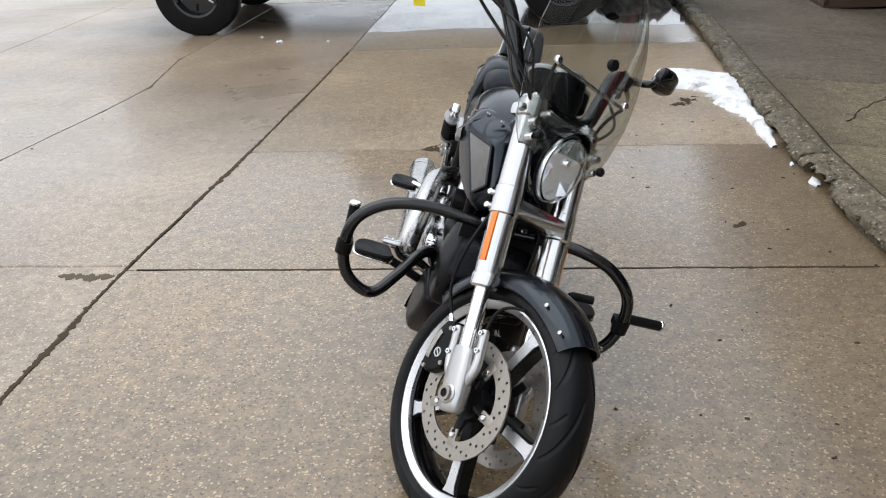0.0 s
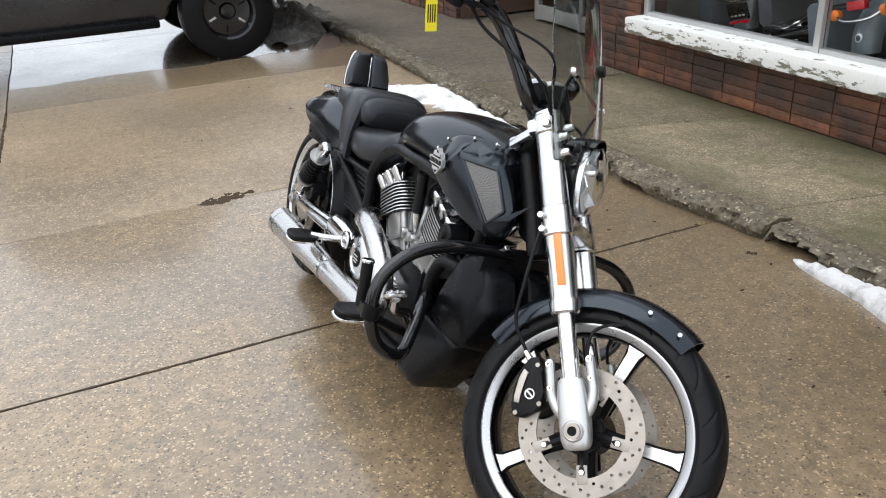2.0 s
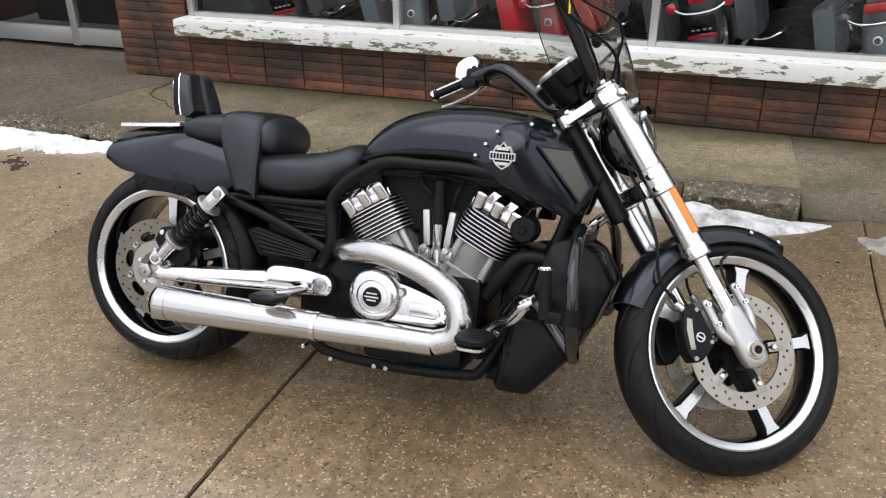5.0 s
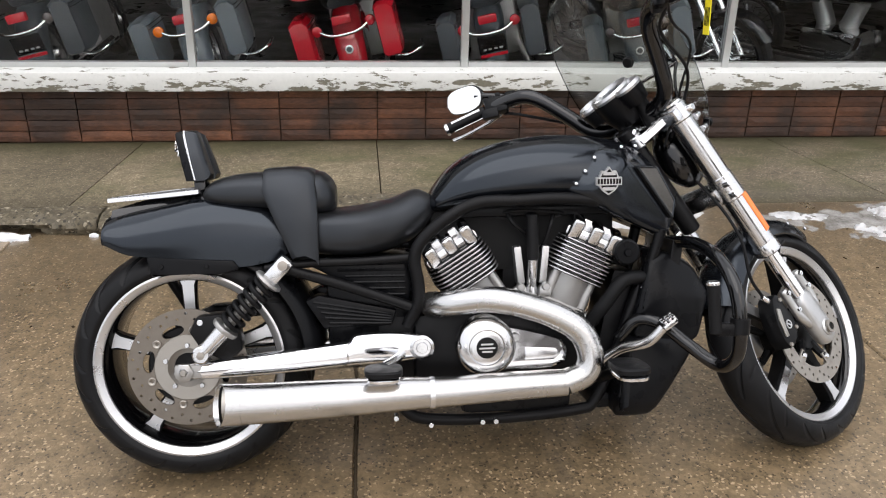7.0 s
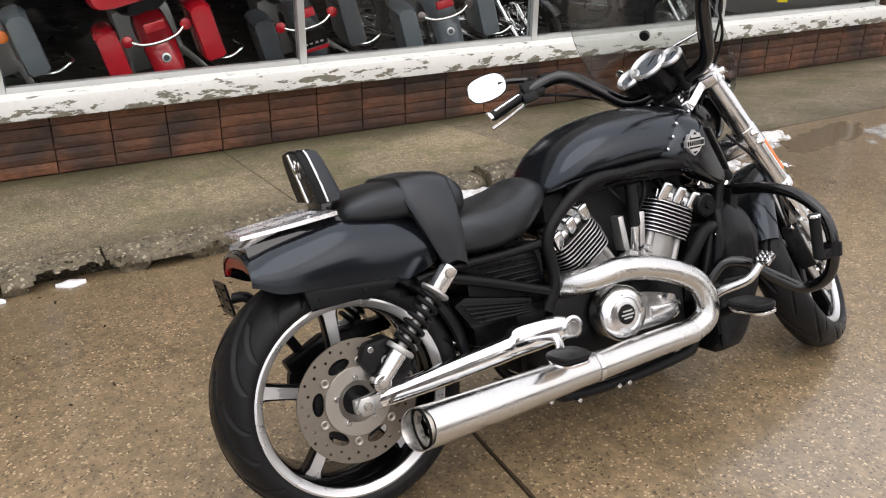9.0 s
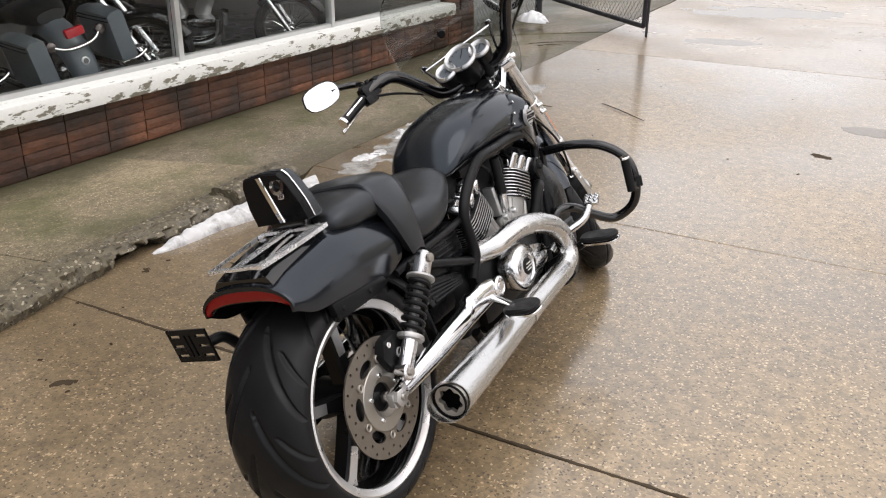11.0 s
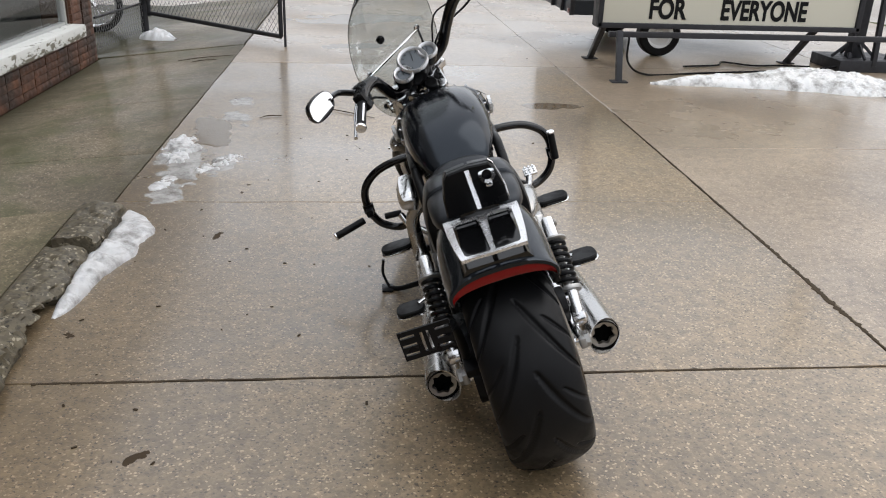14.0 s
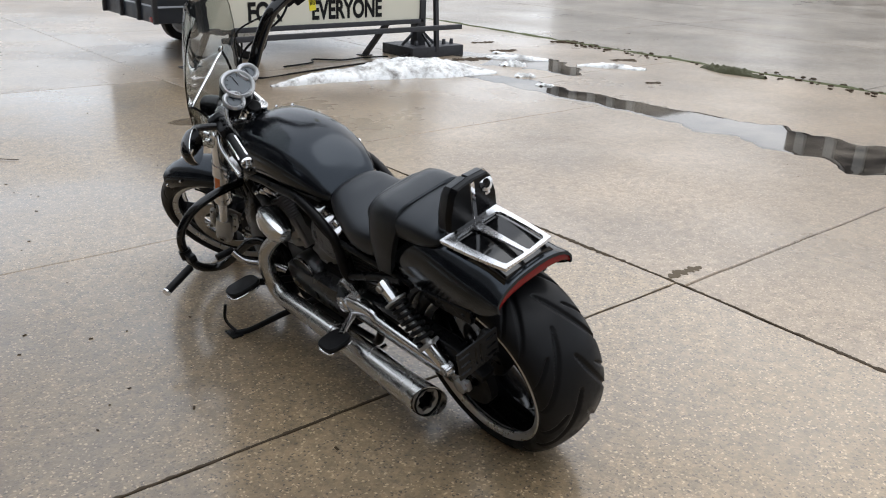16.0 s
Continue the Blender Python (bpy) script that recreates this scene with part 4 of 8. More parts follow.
    part("caliper_badge", lathe([(0.0095, 0), (0.0125, 0), (0.0125, 0.003), (0.0095, 0.003)], (0.1015 * s, -0.104, 0.093), (s, 0, 0), 24, None, True), SILVERPR, cal)
    part("badge_bar", box((0.003, 0.004, 0.02), (0.1025 * s, -0.104, 0.093), (35, 0, 0)), SILVERPR, cal)
    for ah, al in ((-0.078, 0.158), (-0.143, 0.053), (-0.083, 0.068)):
        part("caliper_bolt", lathe([(0, 0.0045), (0.0055, 0.0045), (0.0065, 0.0), (0, 0.0)], (0.1015 * s, ah, al), (s, 0, 0), 10), STEEL, cal)
    part("banjo_bolt", rod((0.085 * s, -0.1, 0.172), (0.085 * s, -0.112, 0.196), 0.009, 0.007, 12), CHROME, cal)
    # side reflector
    bm = box((0.006, 0.02, 0.125), fk(x + 0.0325 * s, 0.395, 0.006), (35, 0, 0), 0.002)
    part("reflector", bm, ORANGE, upper)
    # brake hose
    bm = tube([fk(0.085 * s, 0.19, -0.108), fk(0.1 * s, 0.27, -0.125), fk(0.115 * s, 0.36, -0.09), fk(0.1 * s, 0.45, -0.06), fk(0.06 * s, 0.55, -0.03)], 0.0045, 8)
    part("brake_hose", bm, RUBBER, bike, "", STEER)
    bm = tube([fk(0.095 * s, 0.165, 0.04), fk(0.092 * s, 0.2, 0.045), fk(0.085 * s, 0.225, 0.06), fk(0.08 * s, 0.235, 0.09), fk(0.076 * s, 0.232, 0.13)], 0.004, 8)
    part("sensor_wire", bm, RUBBER, bike, "", STEER)

# triple clamps
bm = box((0.27, 0.075, 0.036), fk(0, 0.742, -0.012), (35, 0, 0), 0.012)
for s in (1, -1):
    rod(fk(0.105 * s, 0.715), fk(0.105 * s, 0.77), 0.038, seg=24, bm=bm)
    box((0.042, 0.13, 0.028), fk(0.066 * s, 0.74, -0.06), (35, 0, -33 * s), 0.011, bm)
    rod(fk(0.034 * s, 0.724, -0.11), fk(0.034 * s, 0.758, -0.11), 0.022, 0.02, 20, bm)
top_clamp = part("top_clamp", bm, POLISH, bike, "polished top triple clamp", STEER)
for s in (1, -1):
    for x, al, ah, dx, dh in ((0.14, 0.735, 0.006, 0.016, 0), (0.085, 0.735, 0.035, 0, 0.022), (0.125, 0.70, 0.03, 0, 0.022), (0.125, 0.66, 0.03, 0, 0.022)):
        part("clamp_bolt", rod(fk(x * s, al, ah), fk((x + dx) * s, al, ah + dh), 0.012, 0.01, 12), CHROME, top_clamp)
bm = box((0.2, 0.085, 0.05), fk(0, 0.487, -0.005), (35, 0, 0), 0.018)
for s in (1, -1):
    rod(fk(0.105 * s, 0.455), fk(0.105 * s, 0.535), 0.038, 0.036, 24, bm)
low_clamp = part("lower_clamp", bm, POLISH, bike, "polished lower triple clamp", STEER)
for s in (1, -1):
    for al in (0.475, 0.51):
        part("clamp_bolt", rod(fk(0.125 * s, al, -0.03), fk(0.144 * s, al, -0.03), 0.009, 0.008, 10), CHROME, low_clamp)
part("steering_stem", rod(HEAD + UPF * 0.44, HEAD + UPF * 0.78, 0.026, seg=20), BLACKM, bike)

# front fender: a curved shell over the wheel
def arch(R, w, a0, a1, drop, n=28, k=14, th=0.004, taper=0.25):
    secs = []
    for i in range(n + 1):
        t = i / n
        a = a0 + (a1 - a0) * t
        ww = w * (1 - taper * (abs(2 * t - 1) ** 3))
        o, inn = [], []
        for j in range(k + 1):
            u = -1 + 2 * j / k
            x = ww * math.sin(u * math.pi / 2 * 0.98)
            r = R - drop * (1 - math.cos(u * math.pi / 2)) ** 1.3
            o.append((x, math.cos(a) * r, math.sin(a) * r))
            inn.append((x * 0.95, math.cos(a) * (r - th), math.sin(a) * (r - th)))
        secs.append(o + inn[::-1])
    return loft(secs)


bm = arch(0.344, 0.08, radians(67), radians(165), 0.055)
fender = part("front_fender", bm, SATIN, bike, "short satin black front fender", STEER @ Matrix.Translation(FAX))
for s in (1, -1):
    for a in (73, 88):
        r = 0.318
        c = Vector((0.0775 * s, math.cos(radians(a)) * r, math.sin(radians(a)) * r))
        part("fender_bolt", lathe([(0, -0.006), (0.005, -0.005), (0.0055, 0.001), (0.003, 0.0025), (0, 0.003)], c, (s, 0, 0.3), 10), POLISH, fender)
# headlamp
HLC = Vector((0.012, 1.364, 0.838))
bm = bmesh.new()
secs = []
for y, w, h, dz in ((-0.09, 0.022, 0.03, 0.0), (-0.08, 0.042, 0.055, 0.0), (-0.06, 0.06, 0.085, 0.0), (-0.03, 0.076, 0.104, 0.0), (-0.01, 0.083, 0.113, 0.0), (0.006, 0.083, 0.113, 0.0), (0.008, 0.079, 0.107, 0.0)):
    secs.append([(w * math.cos(2 * math.pi * i / 40) * (1 - 0.12 * max(0, -math.sin(2 * math.pi * i / 40))), y, dz + h * math.sin(2 * math.pi * i / 40)) for i in range(40)])
loft(secs, bm)
HL = STEER @ Matrix.Translation(HLC) @ pose(0, 0, 0, 16) @ Matrix.Diagonal((0.8, 0.9, 0.9, 1))
lamp = part("headlamp", bm, GLOSSB, bike, "oval headlamp in a gloss black shell", HL)
secs = []
for y, k in ((0.004, 1.0), (0.008, 1.035), (0.014, 1.03), (0.014, 0.97), (0.006, 0.97)):
    secs.append([(0.081 * k * math.cos(2 * math.pi * i / 40) * (1 - 0.12 * max(0, -math.sin(2 * math.pi * i / 40))), y, 0.11 * k * math.sin(2 * math.pi * i / 40)) for i in range(40)])
part("lamp_ring", loft(secs, cap=False), BLACKM, lamp)
def dome(y0, bulge, kx, kz, n=8, seg=40):
    bm = bmesh.new()
    secs = []
    for q in range(n):
        a = q / n * math.pi / 2
        secs.append([(kx * math.cos(a) * math.cos(2 * math.pi * i / seg) * (1 - 0.12 * max(0, -math.sin(2 * math.pi * i / seg))), y0 + bulge * math.sin(a), kz * math.cos(a) * math.sin(2 * math.pi * i / seg)) for i in range(seg)])
    loft(secs, bm)
    return bm
LAMPIN = mat("lamp_reflector", (0.86, 0.88, 0.9), 0.26, 0.85)
hood = []
for y, k in ((-0.03, 1.03), (0.02, 1.06), (0.05, 1.04), (0.05, 1.01), (0.02, 1.02), (-0.03, 1.0)):
    hood.append([(0.083 * k * math.cos(a), y - 0.03 * (1 - math.sin(a)), 0.112 * k * math.sin(a)) for a in np.linspace(0.75, math.pi - 0.75, 25)])
part("visor", loft(hood + [hood[0]], cap=False, closed=False), GLOSSB, lamp)
rings = []
for y, k in ((0.01, 0.93), (0.022, 0.93), (0.028, 0.9), (0.026, 0.885), (0.012, 0.9)):
    rings.append([(0.081 * k * math.cos(2 * math.pi * i / 40) * (1 - 0.12 * max(0, -math.sin(2 * math.pi * i / 40))), y, 0.11 * k * math.sin(2 * math.pi * i / 40)) for i in range(40)])
part("reflector_rim", loft(rings + [rings[0]], cap=False), LAMPIN, lamp)
part("reflector", dome(0.03, -0.026, 0.068, 0.092), LAMPIN, lamp)
# reflector cut into flat wedges that lean different ways
for k in range(9):
    a0, a1 = 2 * math.pi * k / 9 + 0.35, 2 * math.pi * (k + 0.94) / 9 + 0.35
    lean = (0.0, 0.018, -0.007, 0.012, -0.012, 0.019, 0.004, -0.01, 0.015)[k]
    face = []
    for a, r, dy in ((a0, 0.24, -0.004), (a0, 0.98, lean), (a1, 0.98, -lean), (a1, 0.24, -0.004)):
        face.append((0.066 * r * math.cos(a), 0.024 + dy + 0.008 * r, 0.09 * r * math.sin(a)))
    part("reflector_facet", loft([face, [(x, y - 0.002, z) for x, y, z in face]]), LAMPIN, lamp)
bm = bmesh.new()
rings = []
for y0, bulge, kk in ((0.012, 0.058, 1.0), (0.01, 0.054, 0.97)):
    rr = []
    for q in range(9):
        a = q / 9 * math.pi / 2
        ca = math.cos(a) ** 0.5
        rr.append([(0.08 * kk * ca * math.cos(2 * math.pi * i / 40) * (1 - 0.12 * max(0, -math.sin(2 * math.pi * i / 40))), y0 + bulge * math.sin(a), 0.108 * kk * ca * math.sin(2 * math.pi * i / 40)) for i in range(40)])
    rings.append(rr)
loft(rings[0][::-1] + rings[1], bm)
lens = part("lens", bm, LENS, lamp, "clear curved headlamp glass")
lens.visible_shadow = False
bm = rod((0, 0.02, 0.022), (0, 0.044, 0.022), 0.013, 0.01, 20)
part("bulb_shield", bm, CHROME, lamp)

# handlebar, grips, controls
for s in (1, -1):
    pts = [(0.0 * s, 1.222, 0.935), (0.05 * s, 1.222, 0.933), (0.1 * s, 1.212, 0.935), (0.145 * s, 1.188, 0.955), (0.18 * s, 1.14, 1.01), (0.215 * s, 1.085, 1.065), (0.245 * s, 1.055, 1.088), (0.285 * s, 1.03, 1.092), (0.33 * s, 0.998, 1.085)]
    hb = part("handlebar", tube(pts, 0.0215, 18), GLOSSB, bike, "gloss black pulled-back handlebar half", STEER)
    g0, g1 = Vector((0.315 * s, 1.012, 1.088)), Vector((0.435 * s, 0.9, 1.047))
    d = (g1 - g0).normalized()
    part("grip", rod(g0 + d * 0.045, g1, 0.0165, seg=18), RUBBER, hb)
    bm = bmesh.new()
    for k in range(3):
        _, sx, ux = frame_of(d)
        a = 2 * math.pi * k / 3 + 0.6
        o = (sx * math.cos(a) + ux * math.sin(a)) * 0.0145
        rod(g0 + d * 0.06 + o, g1 - d * 0.015 + o, 0.0045, seg=8, bm=bm)
    lathe([(0, 0), (0.018, 0), (0.0195, 0.004), (0.018, 0.01), (0, 0.012)], g1 - d * 0.002, d, 20, bm)
    part("grip_trim", bm, CHROME, hb)
    c = g0 + d * 0.01
    ang = math.degrees(math.atan2(d.y, d.x))
    bm = box((0.07, 0.042, 0.05), c, (0, 0, ang), 0.01)
    box((0.03, 0.05, 0.036), c - d * 0.045 + Vector((0, 0.01, 0.004)), (0, 0, ang), 0.008, bm)
    box((0.05, 0.03, 0.03), c + d * 0.012 + Vector((0, -0.012, -0.022)), (0, 0, ang), 0.008, bm)
    rod(c - d * 0.06, c - d * 0.035, 0.024, 0.026, 18, bm)
    part("switchgear", bm, PLASTIC, hb)
    bm = bmesh.new()
    for q in (-0.018, 0.004, 0.022):
        box((0.014, 0.01, 0.012), c + d * q + Vector((0, -0.012, 0.027)), (0, 0, ang), 0.003, bm)
    part("switches", bm, RUBBER, hb)
    bm = tube([c + Vector((0.0, 0.035, -0.005)), c + d * 0.05 + Vector((0.012 * s, 0.05, -0.012)), c + d * 0.12 + Vector((0.02 * s, 0.045, -0.02)), c + d * 0.17 + Vector((0.02 * s, 0.04, -0.022))], [0.008, 0.006, 0.005, 0.007], 10)
    part("lever", bm, POLISH, hb)
    # mirror
    base = c + Vector((0, 0.02, 0.02))
    mc = Vector((0.462 * s, 1.0, 1.162))
    part("mirror_stalk", tube([base, base + Vector((0.03 * s, 0.05, 0.03)), mc + Vector((-0.06 * s, 0.03, -0.005)), mc + Vector((-0.035 * s, 0.015, 0))], [0.012, 0.011, 0.01, 0.009], 12), GLOSSB, hb)
    out = [(0.06, 0.0), (0.05, 0.03), (0.02, 0.04), (-0.03, 0.036), (-0.055, 0.02), (-0.06, -0.005), (-0.045, -0.03), (0.0, -0.036), (0.045, -0.025)]
    loop = spline(out + [out[0]], 4)[:-1]
    def ms(y, k):
        return [(p[0] * k * s, y, p[1] * k) for p in loop]
    mm = STEER @ Matrix.Translation(mc) @ (pose(0, 0, 0, -16, 0, -24) if s > 0 else pose(0, 0, 0, 9, 0, 20)) @ Matrix.Scale(1.12, 4)
    shell = part("mirror", loft([ms(0.03, 0.35), ms(0.025, 0.75), ms(0.012, 0.97), ms(0, 1.0), ms(-0.003, 0.97)]), GLOSSB, bike, "gloss black oval rear-view mirror", mm)
    part("mirror_glass", loft([ms(-0.0025, 0.94), ms(-0.005, 0.93)]), MIRROR, shell)
    # cables
    bm = tube([c + Vector((0, 0.02, -0.02)), c + Vector((-0.06 * s, 0.06, -0.05)), (0.2 * s, 1.22, 0.99), (0.13 * s, 1.27, 0.93), (0.06 * s, 1.28, 0.86)], 0.0045, 8)
    part("cable", bm, RUBBER, bike, "", STEER)
    if s < 0:
        continue
    bm = tube([c + Vector((0, 0.03, -0.01)), c + Vector((-0.05 * s, 0.1, -0.02)), (0.22 * s, 1.23, 1.05), (0.15 * s, 1.25, 0.97), (0.05 * s, 1.26, 0.84)], 0.0035, 8)
    part("cable", bm, RUBBER, bike, "", STEER)
bm = bmesh.new()
for s in (1, -1):
    rod((0.045 * s, 1.235, 0.9), (0.045 * s, 1.2, 0.965), 0.022, 0.02, 16, bm)
part("riser", bm, BLACKM, bike, "", STEER)

# instrument pod
bm = bmesh.new()
GA = STEER @ Matrix.Translation((-0.012, 1.157, 1.003)) @ pose(0, 0, 0, 42) @ Matrix.Scale(1.12, 4)
lathe([(0, -0.085), (0.04, -0.082), (0.052, -0.05), (0.055, 0.0), (0, 0.0)], (0, 0, 0), (0, 0, 1), 32, bm)
for s in (1, -1):
    lathe([(0, -0.05), (0.028, -0.045), (0.034, -0.01), (0.034, -0.004), (0, -0.004)], (0.062 * s, -0.012, 0), (0, 0, 1), 24, bm)
pod = part("instrument_pod", bm, BLACKM, bike, "three-dial instrument pod with silver rings", GA)
for x, y, z, r in ((0, 0, 0, 0.05), (0.062, -0.012, -0.004, 0.031), (-0.062, -0.012, -0.004, 0.031)):
    part("dial_ring", lathe([(r - 0.01, 0.0), (r + 0.004, 0.0), (r + 0.005, 0.006), (r, 0.013), (r - 0.006, 0.01), (r - 0.01, 0.004)], (x, y, z), (0, 0, 1), 32, None, True), WHITELIP, pod)
    part("dial_face", lathe([(0, 0.001), (r - 0.006, 0.001), (r - 0.006, 0.0025), (0, 0.003)], (x, y, z), (0, 0, 1), 24), mat("dial_face_grey", (0.07, 0.082, 0.095), 0.45), pod)
    bm = bmesh.new()
    for k in range(9):
        a = radians(-130 + 260 * k / 8) + math.pi / 2
        box((0.002, r * 0.16, 0.001), (x + math.cos(a) * r * 0.68, y + math.sin(a) * r * 0.68, z + 0.0035), (0, 0, math.degrees(a) - 90), 0, bm)
    box((0.002, r * 0.6, 0.0015), (x + r * 0.15, y + r * 0.2, z + 0.0045), (0, 0, -35), 0, bm)
    part("dial_marks", bm, INK, pod)

# ignition plate on the clamp
bm = lathe([(0, 0), (0.032, 0), (0.034, 0.008), (0.03, 0.014), (0.02, 0.012), (0, 0.012)], fk(0, 0.757, -0.075), UPF, 28)
part("ignition_cap", bm, CHROME, top_clamp)

# ---- tank cover, panels, seat, tail ----
tank_rows = [(0.615, 0.69, 0.715, 0.07, 2.2, 0.4), (0.64, 0.685, 0.755, 0.105, 2.3, 0.4), (0.69, 0.69, 0.81, 0.13, 2.4, 0.38), (0.77, 0.7, 0.853, 0.148, 2.5, 0.36), (0.877, 0.708, 0.878, 0.158, 2.5, 0.34), (1.0, 0.705, 0.884, 0.16, 2.5, 0.34), (1.1, 0.7, 0.873, 0.155, 2.5, 0.34), (1.175, 0.7, 0.85, 0.135, 2.4, 0.36), (1.215, 0.7, 0.82, 0.1, 2.3, 0.4)]
tank = part("tank_cover", body(tank_rows, 40, 6), SATIN, bike, "satin black domed tank cover")
def hull(points, bevel=0.008, seg=2):
    """A faceted moulding over the given corners with rounded edges."""
    bm = bmesh.new()
    vs = [bm.verts.new(p) for p in points]
    res = bmesh.ops.convex_hull(bm, input=vs)
    bmesh.ops.delete(bm, geom=list({g for g in res["geom_interior"] + res["geom_unused"] if isinstance(g, bmesh.types.BMVert)}), context="VERTS")
    bmesh.ops.dissolve_limit(bm, angle_limit=radians(4), verts=bm.verts[:], edges=bm.edges[:])
    bmesh.ops.bevel(bm, geom=bm.edges[:], offset=bevel, segments=seg, affect="EDGES", profile=0.6)
    return bm


def quad_at(q, u, v, out=0.0):
    """A point on the four-cornered patch q, moved out along its normal."""
    a, b, c, d = [Vector(p) for p in q]
    n = (b - a).cross(d - a).normalized()
    return (a * (1 - u) + b * u) * (1 - v) + (d * (1 - u) + c * u) * v + n * out


for s in (1, -1):
    qq = [Vector(p) for p in ((0.155, 1.146, 0.793), (0.089, 1.218, 0.79), (0.079, 1.277, 0.7), (0.106, 1.256, 0.658))]
    qn = (qq[1] - qq[0]).cross(qq[3] - qq[0]).normalized()
    qq[2] -= qn * (qq[2] - qq[0]).dot(qn)
    if qn.y < 0:
        qn = -qn
    mid = sum(qq, Vector()) / 4
    pts = [(0.150, 0.955, 0.735), (0.15, 1.0, 0.795), (0.142, 1.05, 0.842), (0.12, 1.11, 0.852), (0.176, 1.02, 0.74), (0.183, 1.07, 0.77), (0.172, 1.12, 0.81), (0.104, 1.238, 0.605), (0.15, 1.14, 0.652), (0.168, 1.06, 0.7), (0.05, 1.19, 0.842), (0.045, 1.3, 0.7), (0.06, 1.27, 0.615), (0.03, 0.97, 0.74), (0.03, 1.08, 0.86), (0.03, 1.26, 0.62)]
    pts = [Vector(p) - qn * max(0.0, (Vector(p) - mid).dot(qn) + 0.004) for p in pts] + [mid + (p - mid) * 1.2 for p in qq]
    bm = hull(pts, 0.012, 3)
    if s < 0:
        bm = mirrored(bm)
    pan = part("side_panel", bm, SATIN, bike, "satin black side scoop panel with mesh grille")
    q = [(p.x * s, p.y, p.z) for p in qq]
    sg = -s
    # solid black block behind the mesh, its colour standing in for a shaded hollow
    fill = bmesh.new()
    ring = [fill.verts.new(quad_at(q, u, v, sg * 0.007)) for u, v in ((0, 0), (1, 0), (1, 1), (0, 1))]
    back = [fill.verts.new(quad_at(q, u, v, sg * -0.012)) for u, v in ((0, 0), (1, 0), (1, 1), (0, 1))]
    fill.faces.new(ring), fill.faces.new(back[::-1])
    for i in range(4):
        fill.faces.new((ring[i], ring[(i + 1) % 4], back[(i + 1) % 4], back[i]))
    part("grille_dark_backing", fill, INK, pan, smooth=False)
    bm = bmesh.new()
    for k in range(33):
        rod(quad_at(q, 0, k / 32, sg * 0.008), quad_at(q, 1, k / 32, sg * 0.008), 0.0012, seg=4, bm=bm)
    for k in range(21):
        rod(quad_at(q, k / 20, 0, sg * 0.009), quad_at(q, k / 20, 1, sg * 0.009), 0.0012, seg=4, bm=bm)
    tagged(part("grille_mesh", bm, MESHM, pan, "fine grey woven grille"), kind="stuff")
    bm = bmesh.new()
    for a, b in (((0, 0), (1, 0)), ((1, 0), (1, 1)), ((1, 1), (0, 1)), ((0, 1), (0, 0))):
        rod(quad_at(q, *a, sg * 0.008), quad_at(q, *b, sg * 0.008), 0.004, seg=8, bm=bm)
    part("grille_rim", bm, SATIN, pan)
    # shield badge: plain shapes in silver
    c = Vector((0.1885 * s, 1.068, 0.762))
    nrm = Vector((s, 0.03, -0.1)).normalized()
    def bplate(poly, lift, mtl, par, name, label=""):
        bb = bmesh.new()
        lo, hi = [], []
        for y, z in poly:
            o = Vector((0, y - 1.068, z - 0.762))
            o.x = -(nrm.y * o.y + nrm.z * o.z) / nrm.x
            lo.append(bb.verts.new(c + o + nrm * (lift - 0.012)))
            hi.append(bb.verts.new(c + o + nrm * lift))
        bb.faces.new(lo), bb.faces.new(hi[::-1])
        for i in range(len(poly)):
            bb.faces.new((lo[i], lo[(i + 1) % len(poly)], hi[(i + 1) % len(poly)], hi[i]))
        return part(name, bb, mtl, par, label, smooth=False)
    shield_p = [(1.044, 0.776), (1.05, 0.788), (1.059, 0.7865), (1.068, 0.798), (1.077, 0.7865), (1.086, 0.788), (1.092, 0.776), (1.092, 0.748), (1.083, 0.737), (1.068, 0.727), (1.053, 0.737), (1.044, 0.748)]
    badge = bplate(shield_p, 0.003, SILVERPR, pan, "badge", "silver shield badge")
    bplate([(1.068 + (y - 1.068) * 0.86, 0.762 + (z - 0.762) * 0.88) for y, z in shield_p], 0.004, INK, badge, "badge_field")
    bplate([(1.035, 0.752), (1.101, 0.752), (1.101, 0.772), (1.035, 0.772)], 0.0055, SILVERPR, badge, "badge_band")
    for i, yy in enumerate((1.0375, 1.0455, 1.0535, 1.0615, 1.0695, 1.0775, 1.0855, 1.0925)):
        bplate([(yy, 0.7555), (yy + 0.0055, 0.7555), (yy + 0.0055, 0.7685), (yy, 0.7685)], 0.0062, INK, badge, "badge_bar")
    for z, w in ((0.781, 0.016), (0.743, 0.016)):
        bplate([(1.068 - w, z - 0.004), (1.068 + w, z - 0.004), (1.068 + w, z + 0.004), (1.068 - w, z + 0.004)], 0.0052, SILVERPR, badge, "badge_bar")
    for x, y, z in ((0.158, 1.04, 0.822), (0.168, 1.014, 0.788), (0.17, 0.99, 0.757), (0.125, 1.12, 0.848), (0.085, 1.17, 0.85)):
        bm = lathe([(0, -0.008), (0.0045, -0.008), (0.0045, 0.001), (0.003, 0.002), (0, 0.0024)], (x * s, y, z), (s, 0, 0.35), 10)
        part("panel_bolt", bm, POLISH, pan)

# added dark block that closes the bright gap under the tank
part("tank_gap_block", box((0.2, 0.5, 0.035), (0, 0.94, 0.69), bevel=0.012), PLASTIC, bike)
